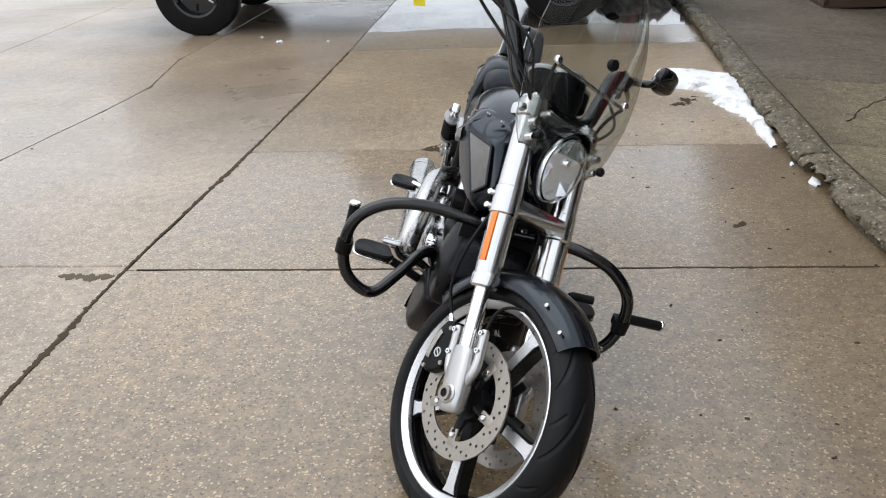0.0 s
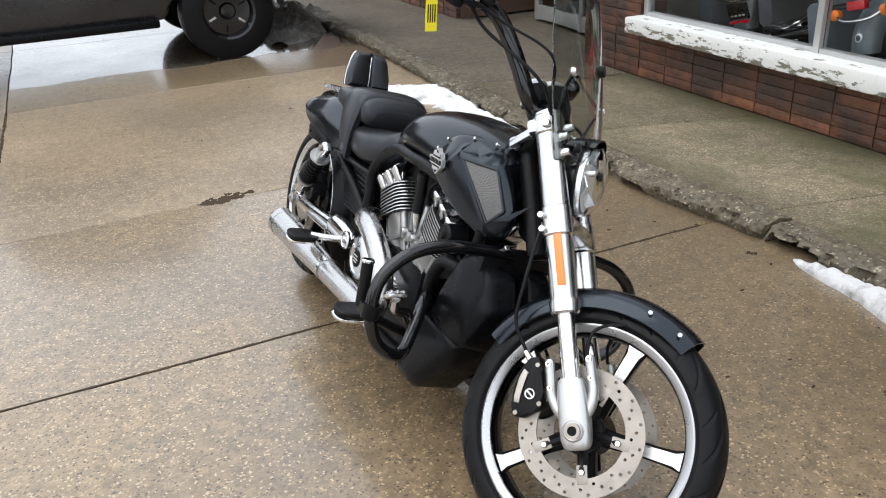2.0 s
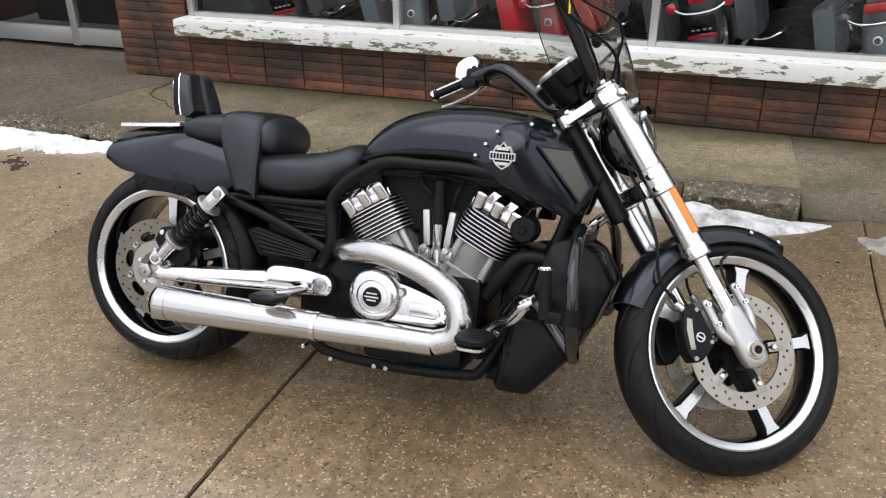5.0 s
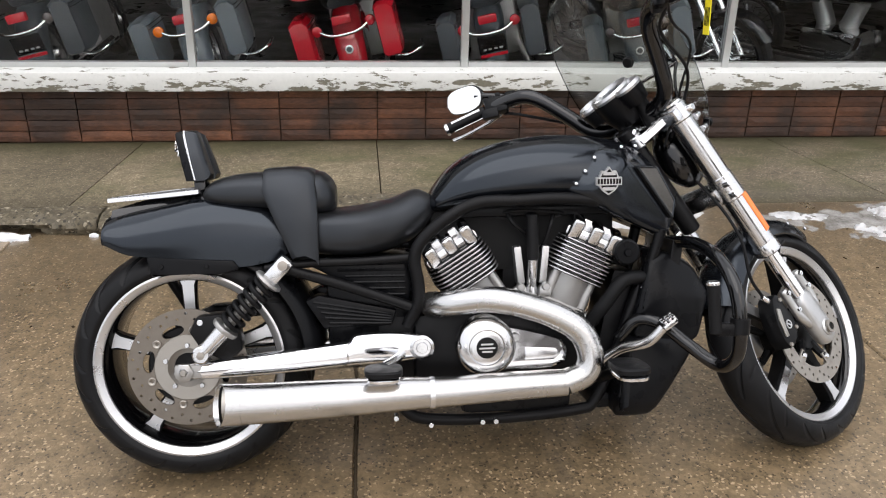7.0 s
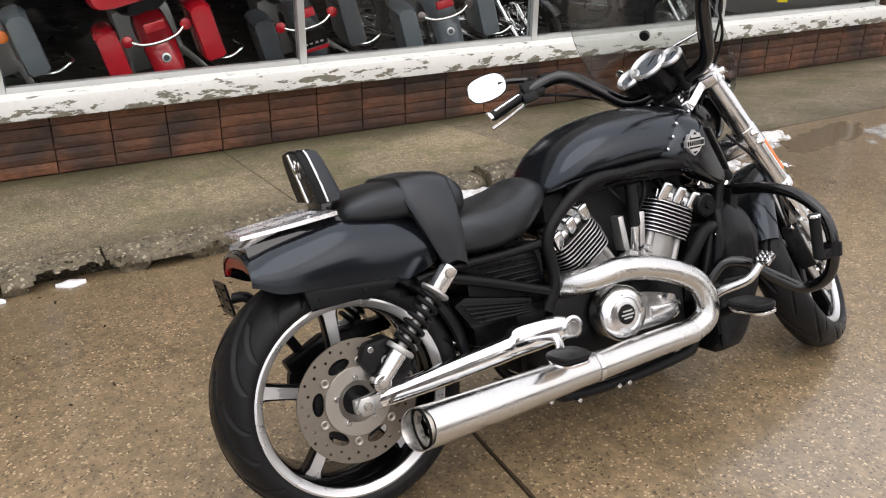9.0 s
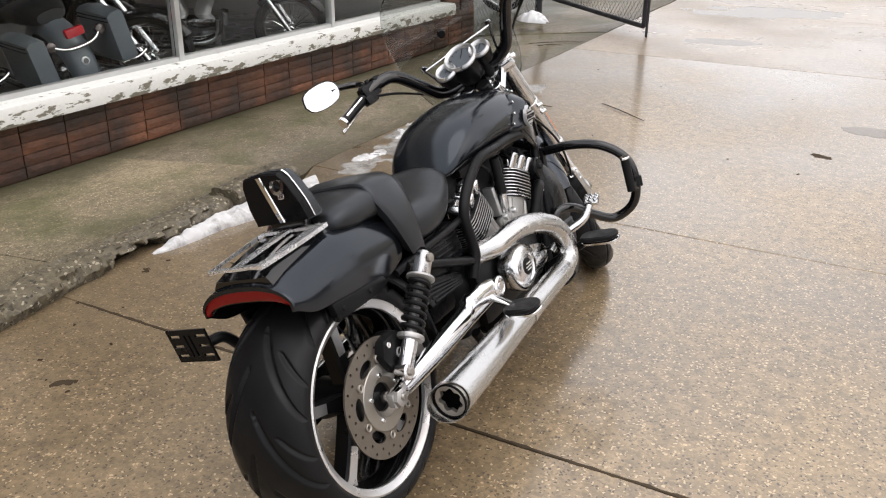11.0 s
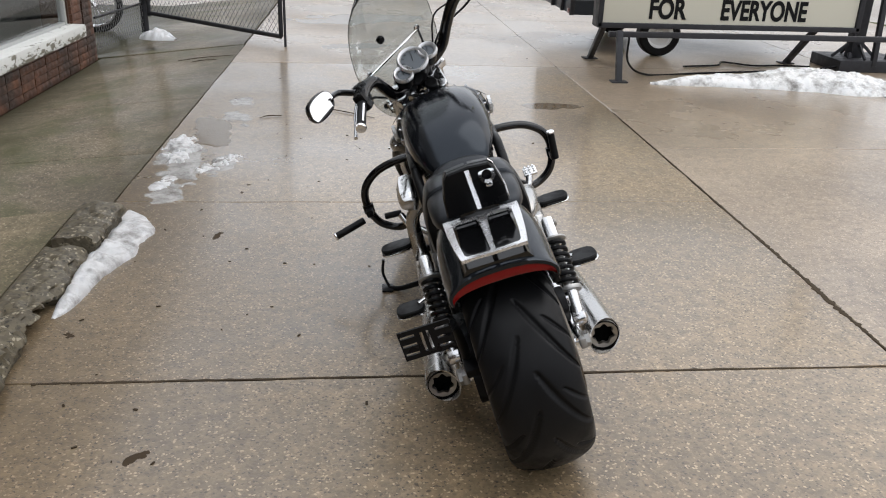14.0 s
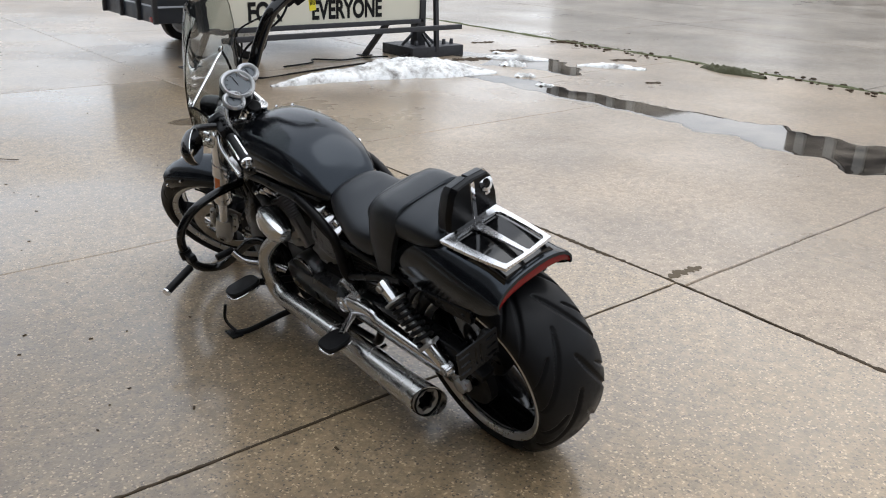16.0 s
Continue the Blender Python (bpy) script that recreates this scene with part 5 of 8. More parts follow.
# main frame tubes
for s in (1, -1):
    pts = [(0.12 * s, 1.16, 0.69), (0.148 * s, 1.06, 0.71), (0.152 * s, 0.95, 0.72), (0.152 * s, 0.85, 0.717), (0.15 * s, 0.74, 0.713), (0.148 * s, 0.66, 0.675), (0.145 * s, 0.598, 0.622), (0.142 * s, 0.577, 0.575), (0.14 * s, 0.585, 0.51), (0.14 * s, 0.583, 0.46), (0.13 * s, 0.555, 0.4)]
    part("frame_tube", tube(pts, 0.0165, 14), BLACKM, bike, "black frame tube")
    pts = [(0.135 * s, 0.58, 0.445), (0.13 * s, 0.47, 0.485), (0.13 * s, 0.37, 0.52), (0.135 * s, 0.245, 0.56)]
    part("rear_brace", tube(pts, 0.014, 12), BLACKM, bike)
    part("seat_rail", tube([(0.13 * s, 0.575, 0.578), (0.13 * s, 0.45, 0.572), (0.13 * s, 0.3, 0.57), (0.13 * s, 0.2, 0.56)], 0.011, 10), BLACKM, bike)
    part("down_tube", tube([(0.1 * s, 1.235, 0.63), (0.098 * s, 1.215, 0.56), (0.1 * s, 1.165, 0.45), (0.112 * s, 1.105, 0.29), (0.12 * s, 1.05, 0.18), (0.12 * s, 1.0, 0.155), (0.115 * s, 0.8, 0.14), (0.115 * s, 0.62, 0.145), (0.12 * s, 0.55, 0.17), (0.12 * s, 0.5, 0.25)], 0.0155, 12), BLACKM, bike)
    for xb, y, z in ((0.09, 1.196, 0.505), (0.09, 1.181, 0.477), (0.115, 1.09, 0.29), (0.115, 0.78, 0.14), (0.115, 0.745, 0.14), (0.115, 0.61, 0.138), (0.115, 0.52, 0.16)):
        part("frame_bolt", rod((xb * s, y, z), ((xb + 0.033) * s, y, z), 0.008, 0.007, 10), POLISH, bike)

# seat
rows = [(0.285, 0.6, 0.69, 0.115, 3.2, 0.5), (0.32, 0.588, 0.7, 0.134, 3.4, 0.5), (0.39, 0.58, 0.702, 0.149, 3.4, 0.55), (0.46, 0.58, 0.71, 0.15, 3.0, 0.55), (0.53, 0.592, 0.726, 0.132, 2.7, 0.5), (0.585, 0.62, 0.747, 0.112, 2.4, 0.5), (0.62, 0.655, 0.738, 0.092, 2.3, 0.5), (0.64, 0.68, 0.72, 0.06, 2.2, 0.5)]
seat = part("rider_seat", body(rows, 40, 6), LEATHER, bike, "black leather rider seat")
rows = [(0.045, 0.73, 0.752, 0.085, 2.6, 0.5), (0.065, 0.72, 0.778, 0.116, 2.9, 0.5), (0.12, 0.712, 0.796, 0.13, 3.4, 0.45), (0.2, 0.706, 0.803, 0.133, 3.2, 0.45), (0.26, 0.7, 0.803, 0.13, 3.2, 0.45), (0.31, 0.69, 0.803, 0.129, 3.0, 0.45), (0.345, 0.685, 0.8, 0.126, 3.0, 0.45), (0.368, 0.69, 0.782, 0.112, 2.8, 0.45), (0.38, 0.705, 0.76, 0.09, 2.5, 0.5)]
pillion = part("pillion_seat", body(rows, 40, 6), LEATHER, bike, "black leather raised pillion pad")
# broad strap that drops over both flanks
secs = []
for k in range(49):
    a = math.pi * k / 48
    c, sn = math.cos(a), math.sin(a)
    x, z = 0.157 * math.copysign(abs(c) ** 0.32, c), 0.59 + 0.2225 * abs(sn) ** 0.58
    x *= 1 - 0.04 * min(1.0, max(0.0, (z - 0.68) / 0.08))
    low = max(0.0, 0.76 - z)
    y0 = 0.2 + low * 0.42
    y1 = 0.336
    ix, iz = x * 0.82, 0.6 + (z - 0.59) * 0.86
    secs.append([(x * 0.965, y0, z - 0.007), (x * 0.985, y0 + 0.004, z - 0.002), (x, y0 + 0.014, z), (x * 1.012, (y0 + y1) / 2, z + 0.003), (x, y1 - 0.022, z - 0.002), (x * 0.985, y1 - 0.007, z - 0.01), (x * 0.95, y1, z - 0.024), (ix, y1, iz - 0.02), (ix, y0, iz)])
part("seat_strap", loft(secs), LEATHER, pillion)

# tail cowl: an arched shell over the rear tyre
secs = []
tail_rows = [(-0.193, 0.632, 0.7, 0.145), (-0.18, 0.628, 0.706, 0.148), (-0.13, 0.605, 0.722, 0.15), (-0.05, 0.597, 0.735, 0.153), (0.05, 0.584, 0.748, 0.152), (0.13, 0.568, 0.748, 0.147), (0.2, 0.575, 0.73, 0.142), (0.255, 0.595, 0.71, 0.136), (0.28, 0.63, 0.69, 0.125)]
def arc(w, zb, zt, a, y):
    """A point of the cowl's cross-section, which grows rounder towards the rear."""
    k = min(1.0, max(0.0, (0.02 - y) / 0.19))
    c, sn = math.cos(a), math.sin(a)
    return w * math.copysign(abs(c) ** (0.5 + 0.32 * k), c), zb + (zt - zb) * abs(sn) ** (0.72 + 0.18 * k)


for y, zb, zt, w in spline(tail_rows, 5):
    o, inn = [], []
    n = 36
    for i in range(n + 1):
        a = math.pi * i / n
        tuck = 1 - 0.05 * max(0.0, 1 - abs(math.sin(a)) / 0.35) ** 1.5
        x, z = arc(w, zb, zt, a, y)
        o.append((x * tuck, y, z))
        x, z = arc(w * 0.955, zb, zt - 0.01, a, y)
        inn.append((x * tuck, y, z))
    secs.append(o + inn[::-1])
tail = part("tail_cowl", loft(secs), SATIN, bike, "satin black tail cowl over the rear tyre")
# tail light strip under the cowl's rear lip
secs = []
for i in range(49):
    a = math.pi * (0.015 + 0.97 * i / 48)
    x, z = arc(0.138, 0.636, 0.692, a, -0.19)
    drop = 0.003 + 0.026 * math.sin(a) ** 0.7
    secs.append([(x, -0.182, z + 0.001), (x, -0.189, z), (x * 0.985, -0.191, z - drop * 0.5), (x * 0.965, -0.186, z - drop), (x * 0.965, -0.178, z - drop), (x * 0.98, -0.176, z - 0.004)])
part("tail_light", loft(secs), REDLENS, tail, "thin red tail light strip")
bm = bmesh.new()
loop = [(*arc(0.134, 0.634, 0.688, math.pi * i / 30, -0.19), 0.003 + 0.027 * math.sin(math.pi * i / 30)) for i in range(31)]
f0 = [bm.verts.new((x, -0.179, z)) for x, z, d in loop] + [bm.verts.new((x * 0.95, -0.179, z - d)) for x, z, d in loop[::-1]]
bm.faces.new(f0)
geo = bmesh.ops.extrude_face_region(bm, geom=bm.faces[:])
bmesh.ops.translate(bm, verts=[v for v in geo["geom"] if isinstance(v, bmesh.types.BMVert)], vec=(0, 0.012, 0))
part("tail_end", bm, GLOSSB, tail)
for s in (1, -1):
    bm = prism([(-0.085, 0.6), (0.125, 0.585), (0.14, 0.563), (0.08, 0.548), (0.0, 0.56), (-0.075, 0.55)], 0.128 * s, 0.15 * s, 0.006)
    fg = part("fender_strut", bm, PLASTIC, bike, "black fender side strut")
    for y, z in ((-0.05, 0.575), (0.06, 0.572)):
        part("strut_bolt", rod((0.148 * s, y, z), (0.154 * s, y, z), 0.007, 0.006, 10), BLACKM, fg)

# added dark block that blackens the gap below the seat rail
part("seat_gap_block", box((0.19, 0.24, 0.24), (0, 0.47, 0.46), bevel=0.02), PLASTIC, bike)
bm = arch(0.345, 0.13, radians(5), radians(75), 0.05, 20, 12, 0.005, 0.0)
bm.transform(Matrix.Translation(RAX))
part("inner_fender", bm, PLASTIC, bike, "black inner fender ahead of the rear tyre")
# added black disc that makes the brake disc openings look dark
part("hub_dark_disc", lathe([(0, -0.02), (0.1, -0.02), (0.104, -0.012), (0.1, -0.004), (0, -0.004)], (0.125, 0, 0.317), (1, 0, 0), 40), BLACKM, bike)
# rack and backrest: a flat cast frame with two openings
def rack_z(x, y):
    return 0.769 - 0.026 * (0.04 - y) / 0.25 - 0.9 * max(0.0, abs(x) - 0.072) ** 1.4


bm = bmesh.new()
loops = [[(-0.104, 0.05), (0.104, 0.05), (0.102, 0.0), (0.098, -0.06), (0.092, -0.12), (0.084, -0.178), (0.05, -0.182), (0.0, -0.184), (-0.05, -0.182), (-0.084, -0.178), (-0.092, -0.12), (-0.098, -0.06), (-0.102, 0.0)]]
for s in (1, -1):
    loops.append([(x * s, y) for x, y in ((0.013, 0.004), (0.018, 0.014), (0.07, 0.014), (0.081, 0.004), (0.08, -0.05), (0.077, -0.11), (0.072, -0.16), (0.066, -0.168), (0.01, -0.172), (0.006, -0.166), (0.008, -0.09))])
es = []
for lp in loops:
    vs = [bm.verts.new((x, y - 0.01, 0)) for x, y in lp]
    es += [bm.edges.new((vs[i], vs[(i + 1) % len(vs)])) for i in range(len(vs))]
bmesh.ops.triangle_fill(bm, use_beauty=True, use_dissolve=False, edges=es)
geo = bmesh.ops.extrude_face_region(bm, geom=bm.faces[:])
top = {v for v in geo["geom"] if isinstance(v, bmesh.types.BMVert)}
for v in bm.verts:
    v.co.z = rack_z(v.co.x, v.co.y) + (0.0 if v in top else -0.01 if abs(v.co.x) > 0.078 else -0.007)
rack = part("luggage_rack", bm, RACKM, bike, "chrome luggage rack on the tail")
bm = bmesh.new()
loft([[(-0.07 - 0.008 * t, 0.06 - 0.24 * t, 0.763 - 0.03 * t - 0.02 * t ** 3), (0.07 + 0.008 * t, 0.06 - 0.24 * t, 0.763 - 0.03 * t - 0.02 * t ** 3), (0.1 - 0.008 * t, 0.06 - 0.24 * t, 0.738 - 0.044 * t), (0.1 - 0.008 * t, 0.06 - 0.24 * t, 0.715 - 0.03 * t), (-0.1 + 0.008 * t, 0.06 - 0.24 * t, 0.715 - 0.03 * t), (-0.1 + 0.008 * t, 0.06 - 0.24 * t, 0.738 - 0.044 * t)] for t in np.linspace(0, 1, 9)], bm)
part("rack_base", bm, GLOSSB, rack)
pad = [(0.085, 0.785), (0.083, 0.83), (0.068, 0.89), (0.055, 0.908), (0.0, 0.914)]
outl = [(x, z) for x, z in pad] + [(-x, z) for x, z in pad[-2::-1]]
outl = [(0.088, 0.783)] + outl + [(-0.088, 0.783)]
bm = bmesh.new()
def padsec(y, k):
    return [(x * k, y + (z - 0.78) * -0.22, 0.783 + (z - 0.783) * k) for x, z in outl]
half = [(0.004, 0.783)] + [(x, z) for x, z in outl if x > 0.001] + [(0.004, 0.913)]


def lobe(y, k, s):
    """One side of the split pad."""
    return [(s * (0.044 + (x - 0.044) * k), y + (z - 0.78) * -0.22, 0.845 + (z - 0.845) * k) for x, z in half]


for s in (1, -1):
    loft([lobe(0.068, 0.72, s), lobe(0.063, 0.9, s), lobe(0.053, 0.99, s), lobe(0.03, 1.0, s)], bm)
backrest = part("backrest", bm, LEATHER, bike, "small black backrest pad with chrome strip")
part("backrest_bracket", box((0.11, 0.03, 0.05), (0, 0.035, 0.765), bevel=0.006), GLOSSB, backrest)
part("pad_strip", box((0.006, 0.02, 0.11), (0, 0.035, 0.845), (12.4, 0, 0), 0.002), CHROME, backrest)
part("back_plate", loft([padsec(0.03, 0.99), padsec(0.012, 0.99), padsec(0.008, 0.96)]), PLASTIC, backrest)
bm = bmesh.new()
loft([[(-0.012 + (1 - t) * 0.006, 0.009 - 0.22 * (z - 0.78), z), (0.004 + (1 - t) * 0.006, 0.009 - 0.22 * (z - 0.78), z), (0.002 + (1 - t) * 0.006, 0.004 - 0.22 * (z - 0.78), z), (-0.01 + (1 - t) * 0.006, 0.004 - 0.22 * (z - 0.78), z)] for t, z in ((0, 0.785), (0.5, 0.845), (1, 0.905))], bm)
tube([(x * 1.0, 0.03 - 0.22 * (z - 0.78), 0.783 + (z - 0.783) * 1.01) for x, z in outl[1:-1] if x > 0.03], 0.0028, 6, 3, bm)
part("chrome_strip", bm, CHROME, backrest)
bm = bmesh.new()
lathe([(0.012, 0), (0.021, 0), (0.022, 0.004), (0.013, 0.005)], (0.043, 0.006 - 0.22 * 0.097, 0.877), (0, -1, 0.2), 20, bm, True)
box((0.018, 0.004, 0.016), (0.043, 0.0 - 0.22 * 0.07, 0.852), (-12, 0, 0), 0.003, bm)
part("round_ornament", bm, CHROME, backrest, "round chrome ornament")

bm = prism([(0.04, 0.36), (0.1, 0.33), (0.14, 0.36), (0.135, 0.42), (0.09, 0.455), (0.03, 0.45), (0.01, 0.41)], 0.105, 0.165, 0.012)
rc = part("rear_caliper", bm, BLACKM, bike, "black rear brake caliper")
part("caliper_badge", lathe([(0.0095, 0), (0.013, 0), (0.013, 0.003), (0.0095, 0.003)], (0.165, 0.075, 0.4), (1, 0, 0), 24, None, True), SILVERPR, rc)
for y, z in ((0.04, 0.435), (0.1, 0.43)):
    part("caliper_bolt", rod((0.16, y, z), (0.17, y, z), 0.008, seg=10), POLISH, rc)
bm = lathe([(0.036, -0.03), (0.08, -0.02), (0.0835, 0.002), (0.082, 0.004), (0.05, 0.004), (0.046, 0.0), (0.036, -0.006)], (0.137, 0, 0.317), (1, 0, 0), 48, None, True)
hubp = part("disc_hub", bm, CARRIER, bike, "steel brake disc carrier")
for k in range(5):
    a = 2 * math.pi * k / 5 + 0.3
    c = Vector((0.139, 0.057 * math.cos(a), 0.317 + 0.057 * math.sin(a)))
    part("disc_bolt", rod(c, c + Vector((0.007, 0, 0)), 0.0075, 0.0065, 10), POLISH, hubp)
for k in range(6):
    a = 0.35 + 2 * math.pi * k / 6
    c = Vector((0.137, 0.096 * math.cos(a), 0.317 + 0.096 * math.sin(a)))
    part("disc_button", lathe([(0.0045, 0), (0.0105, 0), (0.0105, 0.005), (0.009, 0.006), (0.0045, 0.004)], c, (1, 0, 0), 16, None, True), CARRIER, hubp)
bm = rod((0.172, 0, 0.317), (0.192, 0, 0.317), 0.0185, 0.0175, 6)
rod((0.19, 0, 0.317), (0.201, 0, 0.317), 0.0095, 0.008, 14, bm)
part("axle_nut", bm, CARRIER, bike)
# belt, pulley and guard on the left
bm = lathe([(0.06, -0.014), (0.088, -0.014), (0.088, 0.014), (0.06, 0.014), (0.03, 0.008), (0.03, -0.008)], (-0.135, 0, 0.317), (1, 0, 0), 48, None, True)
part("belt_pulley", bm, BLACKM, bike)
for z0, z1 in ((0.405, 0.395), (0.229, 0.325)):
    bm = box((0.028, 0.6, 0.006), (-0.135, 0.295, (z0 + z1) / 2), (math.degrees(math.atan2(z1 - z0, 0.6)), 0, 0), 0.002)
    part("drive_belt", bm, RUBBER, bike)
bm = prism([(0.02, 0.43), (0.3, 0.44), (0.42, 0.43), (0.4, 0.41), (0.1, 0.4), (0.0, 0.37), (-0.08, 0.35), (-0.09, 0.38)], -0.165, -0.115, 0.008)
part("belt_guard", bm, PLASTIC, bike, "black belt guard")

# number plate holder on the left side, with an empty frame
bm = bmesh.new()
es = []
slots = [(-0.225, 0.565, 0.135, 0.09)] + [(x, z, 0.036, 0.008) for x in (-0.27, -0.18) for z in (0.538, 0.565, 0.592)] + [(x, 0.565, 0.007, 0.06) for x in (-0.234, -0.217)]
for x, z, w, h in slots:
    vs = [bm.verts.new((x + w / 2 * a, -0.185 - (z + h / 2 * b - 0.565) * 0.14, z + h / 2 * b)) for a, b in ((-1, -1), (1, -1), (1, 1), (-1, 1))]
    es += [bm.edges.new((vs[i], vs[(i + 1) % 4])) for i in range(4)]
bmesh.ops.triangle_fill(bm, use_beauty=True, use_dissolve=False, edges=es)
geo = bmesh.ops.extrude_face_region(bm, geom=bm.faces[:])
bmesh.ops.translate(bm, verts=[v for v in geo["geom"] if isinstance(v, bmesh.types.BMVert)], vec=(0, -0.006, 0))
holder = part("plate_holder", bm, PLASTIC, bike, "black side-mounted plate holder with slots", smooth=False)
bm = tube([(-0.17, -0.18, 0.57), (-0.155, -0.14, 0.56), (-0.15, -0.08, 0.47), (-0.15, -0.02, 0.36)], 0.014, 10)
part("plate_arm", bm, BLACKM, holder)

# ---- engine ----
engine = part("engine_case", box((0.26, 0.46, 0.2), (0, 0.8, 0.33), bevel=0.03), BLACKM, bike, "black V-twin engine case")
part("oil_sump", box((0.24, 0.3, 0.1), (0, 0.84, 0.2), (0, 0, 0), 0.03), BLACKM, bike)
part("gearbox_case", box((0.2, 0.16, 0.2), (0, 0.55, 0.33), (0, 0, 0), 0.03), BLACKM, bike)


def cylinder(base, lean, name):
    m = Matrix.Translation(base) @ pose(0, 0, 0, lean)
    bm = box((0.2, 0.13, 0.16), (0, 0, 0.045), bevel=0.02)
    for s in (1, -1):
        lathe([(0, 0), (0.066, 0), (0.066, 0.006), (0.06, 0.012), (0.059, 0.13), (0.064, 0.14), (0, 0.14)], (0.062 * s, 0, -0.02), (0, 0, 1), 28, bm)
        for q in (-0.05, 0.05):
            rod((0.098 * s, q, -0.03), (0.098 * s, q, 0.115), 0.015, 0.013, 12, bm)
        box((0.012, 0.11, 0.012), (0.116 * s, 0, 0.03), (0, 0, 0), 0.004, bm)
    cyl = part(name, bm, ENGINE, bike, "silver-grey engine cylinder with black cooling fins", m)
    for k in range(9):
        z = 0.112 + 0.0108 * k
        w = 0.176 - 0.003 * abs(k - 4)
        for nm, hw, ht, mt in (("fin", 0.0, 0.0068, BLACKM), ("fin_edge", 0.0016, 0.003, WHITELIP)):
            plan = [((0.131 + hw) * math.copysign(abs(math.cos(a)) ** 0.45, math.cos(a)), (w / 2 + hw) * math.copysign(abs(math.sin(a)) ** 0.45, math.sin(a))) for a in np.linspace(0, 2 * math.pi, 28, endpoint=False)]
            part(nm, loft([[(x, y, z - ht / 2) for x, y in plan], [(x, y, z + ht / 2) for x, y in plan]]), mt, cyl)
    bm = box((0.235, 0.155, 0.03), (0, 0, 0.217), bevel=0.012)
    box((0.2, 0.13, 0.045), (0, 0, 0.242), (0, 0, 0), 0.016, bm)
    for sx in (1, -1):
        for q in (-0.054, 0.0, 0.054):
            box((0.066, 0.034, 0.062), (0.1 * sx, q, 0.232), (0, 20 * sx, 0), 0.011, bm, 3)
    part("rocker_cover", bm, POLISH, cyl)
    part("core", box((0.22, 0.12, 0.1), (0, 0, 0.16), bevel=0.01), ENGINE, cyl)
    return cyl


cylinder((0, 0.79, 0.41), 32, "rear_cylinder")
cylinder((0, 0.955, 0.41), -25, "front_cylinder")
# parts in the V
bm = rod((0.1, 0.885, 0.48), (0.115, 0.888, 0.565), 0.014, 0.013, 16)
rod((0.1, 0.885, 0.43), (0.1, 0.885, 0.49), 0.02, 0.017, 16, bm)
part("injector_tube", bm, POLISH, bike)
bm = rod((0.115, 0.888, 0.56), (0.12, 0.885, 0.68), 0.0165, 0.016, 16)
part("rubber_boot", bm, RUBBER, bike)
for y, lean in ((0.853, 6), (0.919, -6)):
    bm = box((0.05, 0.02, 0.1), (0.085, y, 0.545), (lean, 0, 0), 0.005)
    box((0.03, 0.034, 0.034), (0.108, y, 0.475), (lean, 0, 0), 0.01, bm)
    rod((0.115, y, 0.49), (0.134, y, 0.49), 0.012, 0.01, 12, bm)
    part("bracket_block", bm, CASTALU, bike)
bm = body([(0.76, 0.655, 0.7, 0.05, 2.2, 0.5), (0.8, 0.64, 0.7, 0.075, 2.3, 0.5), (0.885, 0.61, 0.7, 0.07, 2.2, 0.5), (0.97, 0.64, 0.7, 0.075, 2.3, 0.5), (1.01, 0.655, 0.7, 0.05, 2.2, 0.5)], 24, 4)
part("intake_manifold", bm, BLACKM, bike)
for q, pts in enumerate(([(0.09, 0.82, 0.69), (0.11, 0.84, 0.655), (0.1, 0.87, 0.63), (0.08, 0.9, 0.6)], [(0.09, 0.95, 0.69), (0.115, 0.935, 0.65), (0.1, 0.92, 0.6), (0.07, 0.9, 0.56)], [(0.085, 0.8, 0.68), (0.12, 0.85, 0.69), (0.115, 0.93, 0.685), (0.085, 0.99, 0.675)])):
    part("intake_hose", tube(pts, 0.006 if q < 2 else 0.0045, 8), RUBBER, bike)
bm = rod((0.09, 1.13, 0.575), (0.15, 1.13, 0.575), 0.038, 0.034, 24)
rod((0.14, 1.13, 0.575), (0.158, 1.13, 0.575), 0.012, 0.01, 12, bm)
part("horn_cover", bm, PLASTIC, bike)
# two added filler blocks that keep the gap between the cylinders dark
part("engine_gap_block", box((0.14, 0.15, 0.17), (0, 0.885, 0.55), (0, 0, 0), 0.03), BLACKM, bike)
part("black_gap_block", box((0.15, 0.5, 0.17), (0, 0.87, 0.61), (0, 0, 0), 0.03), INK, bike, "added black block that darkens the gap between the cylinders")
# right engine cover: round clutch cover and long tail
bm = lathe([(0, -0.05), (0.075, -0.05), (0.076, 0.0), (0.07, 0.008), (0.06, 0.014), (0.046, 0.016), (0.043, 0.012), (0.034, 0.014), (0, 0.014)], (0.195, 0.75, 0.352), (1, 0, 0), 48)
cover = part("clutch_cover", bm, POLISH, bike, "chrome round engine cover")
bm = lathe([(0, 0.0), (0.026, 0.0), (0.027, 0.006), (0.022, 0.009), (0, 0.009)], (0.205, 0.75, 0.352), (1, 0, 0), 32)
part("cover_emblem", bm, INK, cover)
bm = bmesh.new()
for z, w in ((0.362, 0.03), (0.352, 0.04), (0.343, 0.026)):
    box((0.002, w, 0.004), (0.2145, 0.75, z), (0, 0, 0), 0, bm)
part("emblem_bars", bm, SILVERPR, cover)
for k in range(5):
    a = 2 * math.pi * k / 5 + 0.5
    part("cover_bolt", rod((0.2, 0.75 + 0.053 * math.cos(a), 0.352 + 0.053 * math.sin(a)), (0.21, 0.75 + 0.053 * math.cos(a), 0.352 + 0.053 * math.sin(a)), 0.005, seg=8), CHROME, cover)
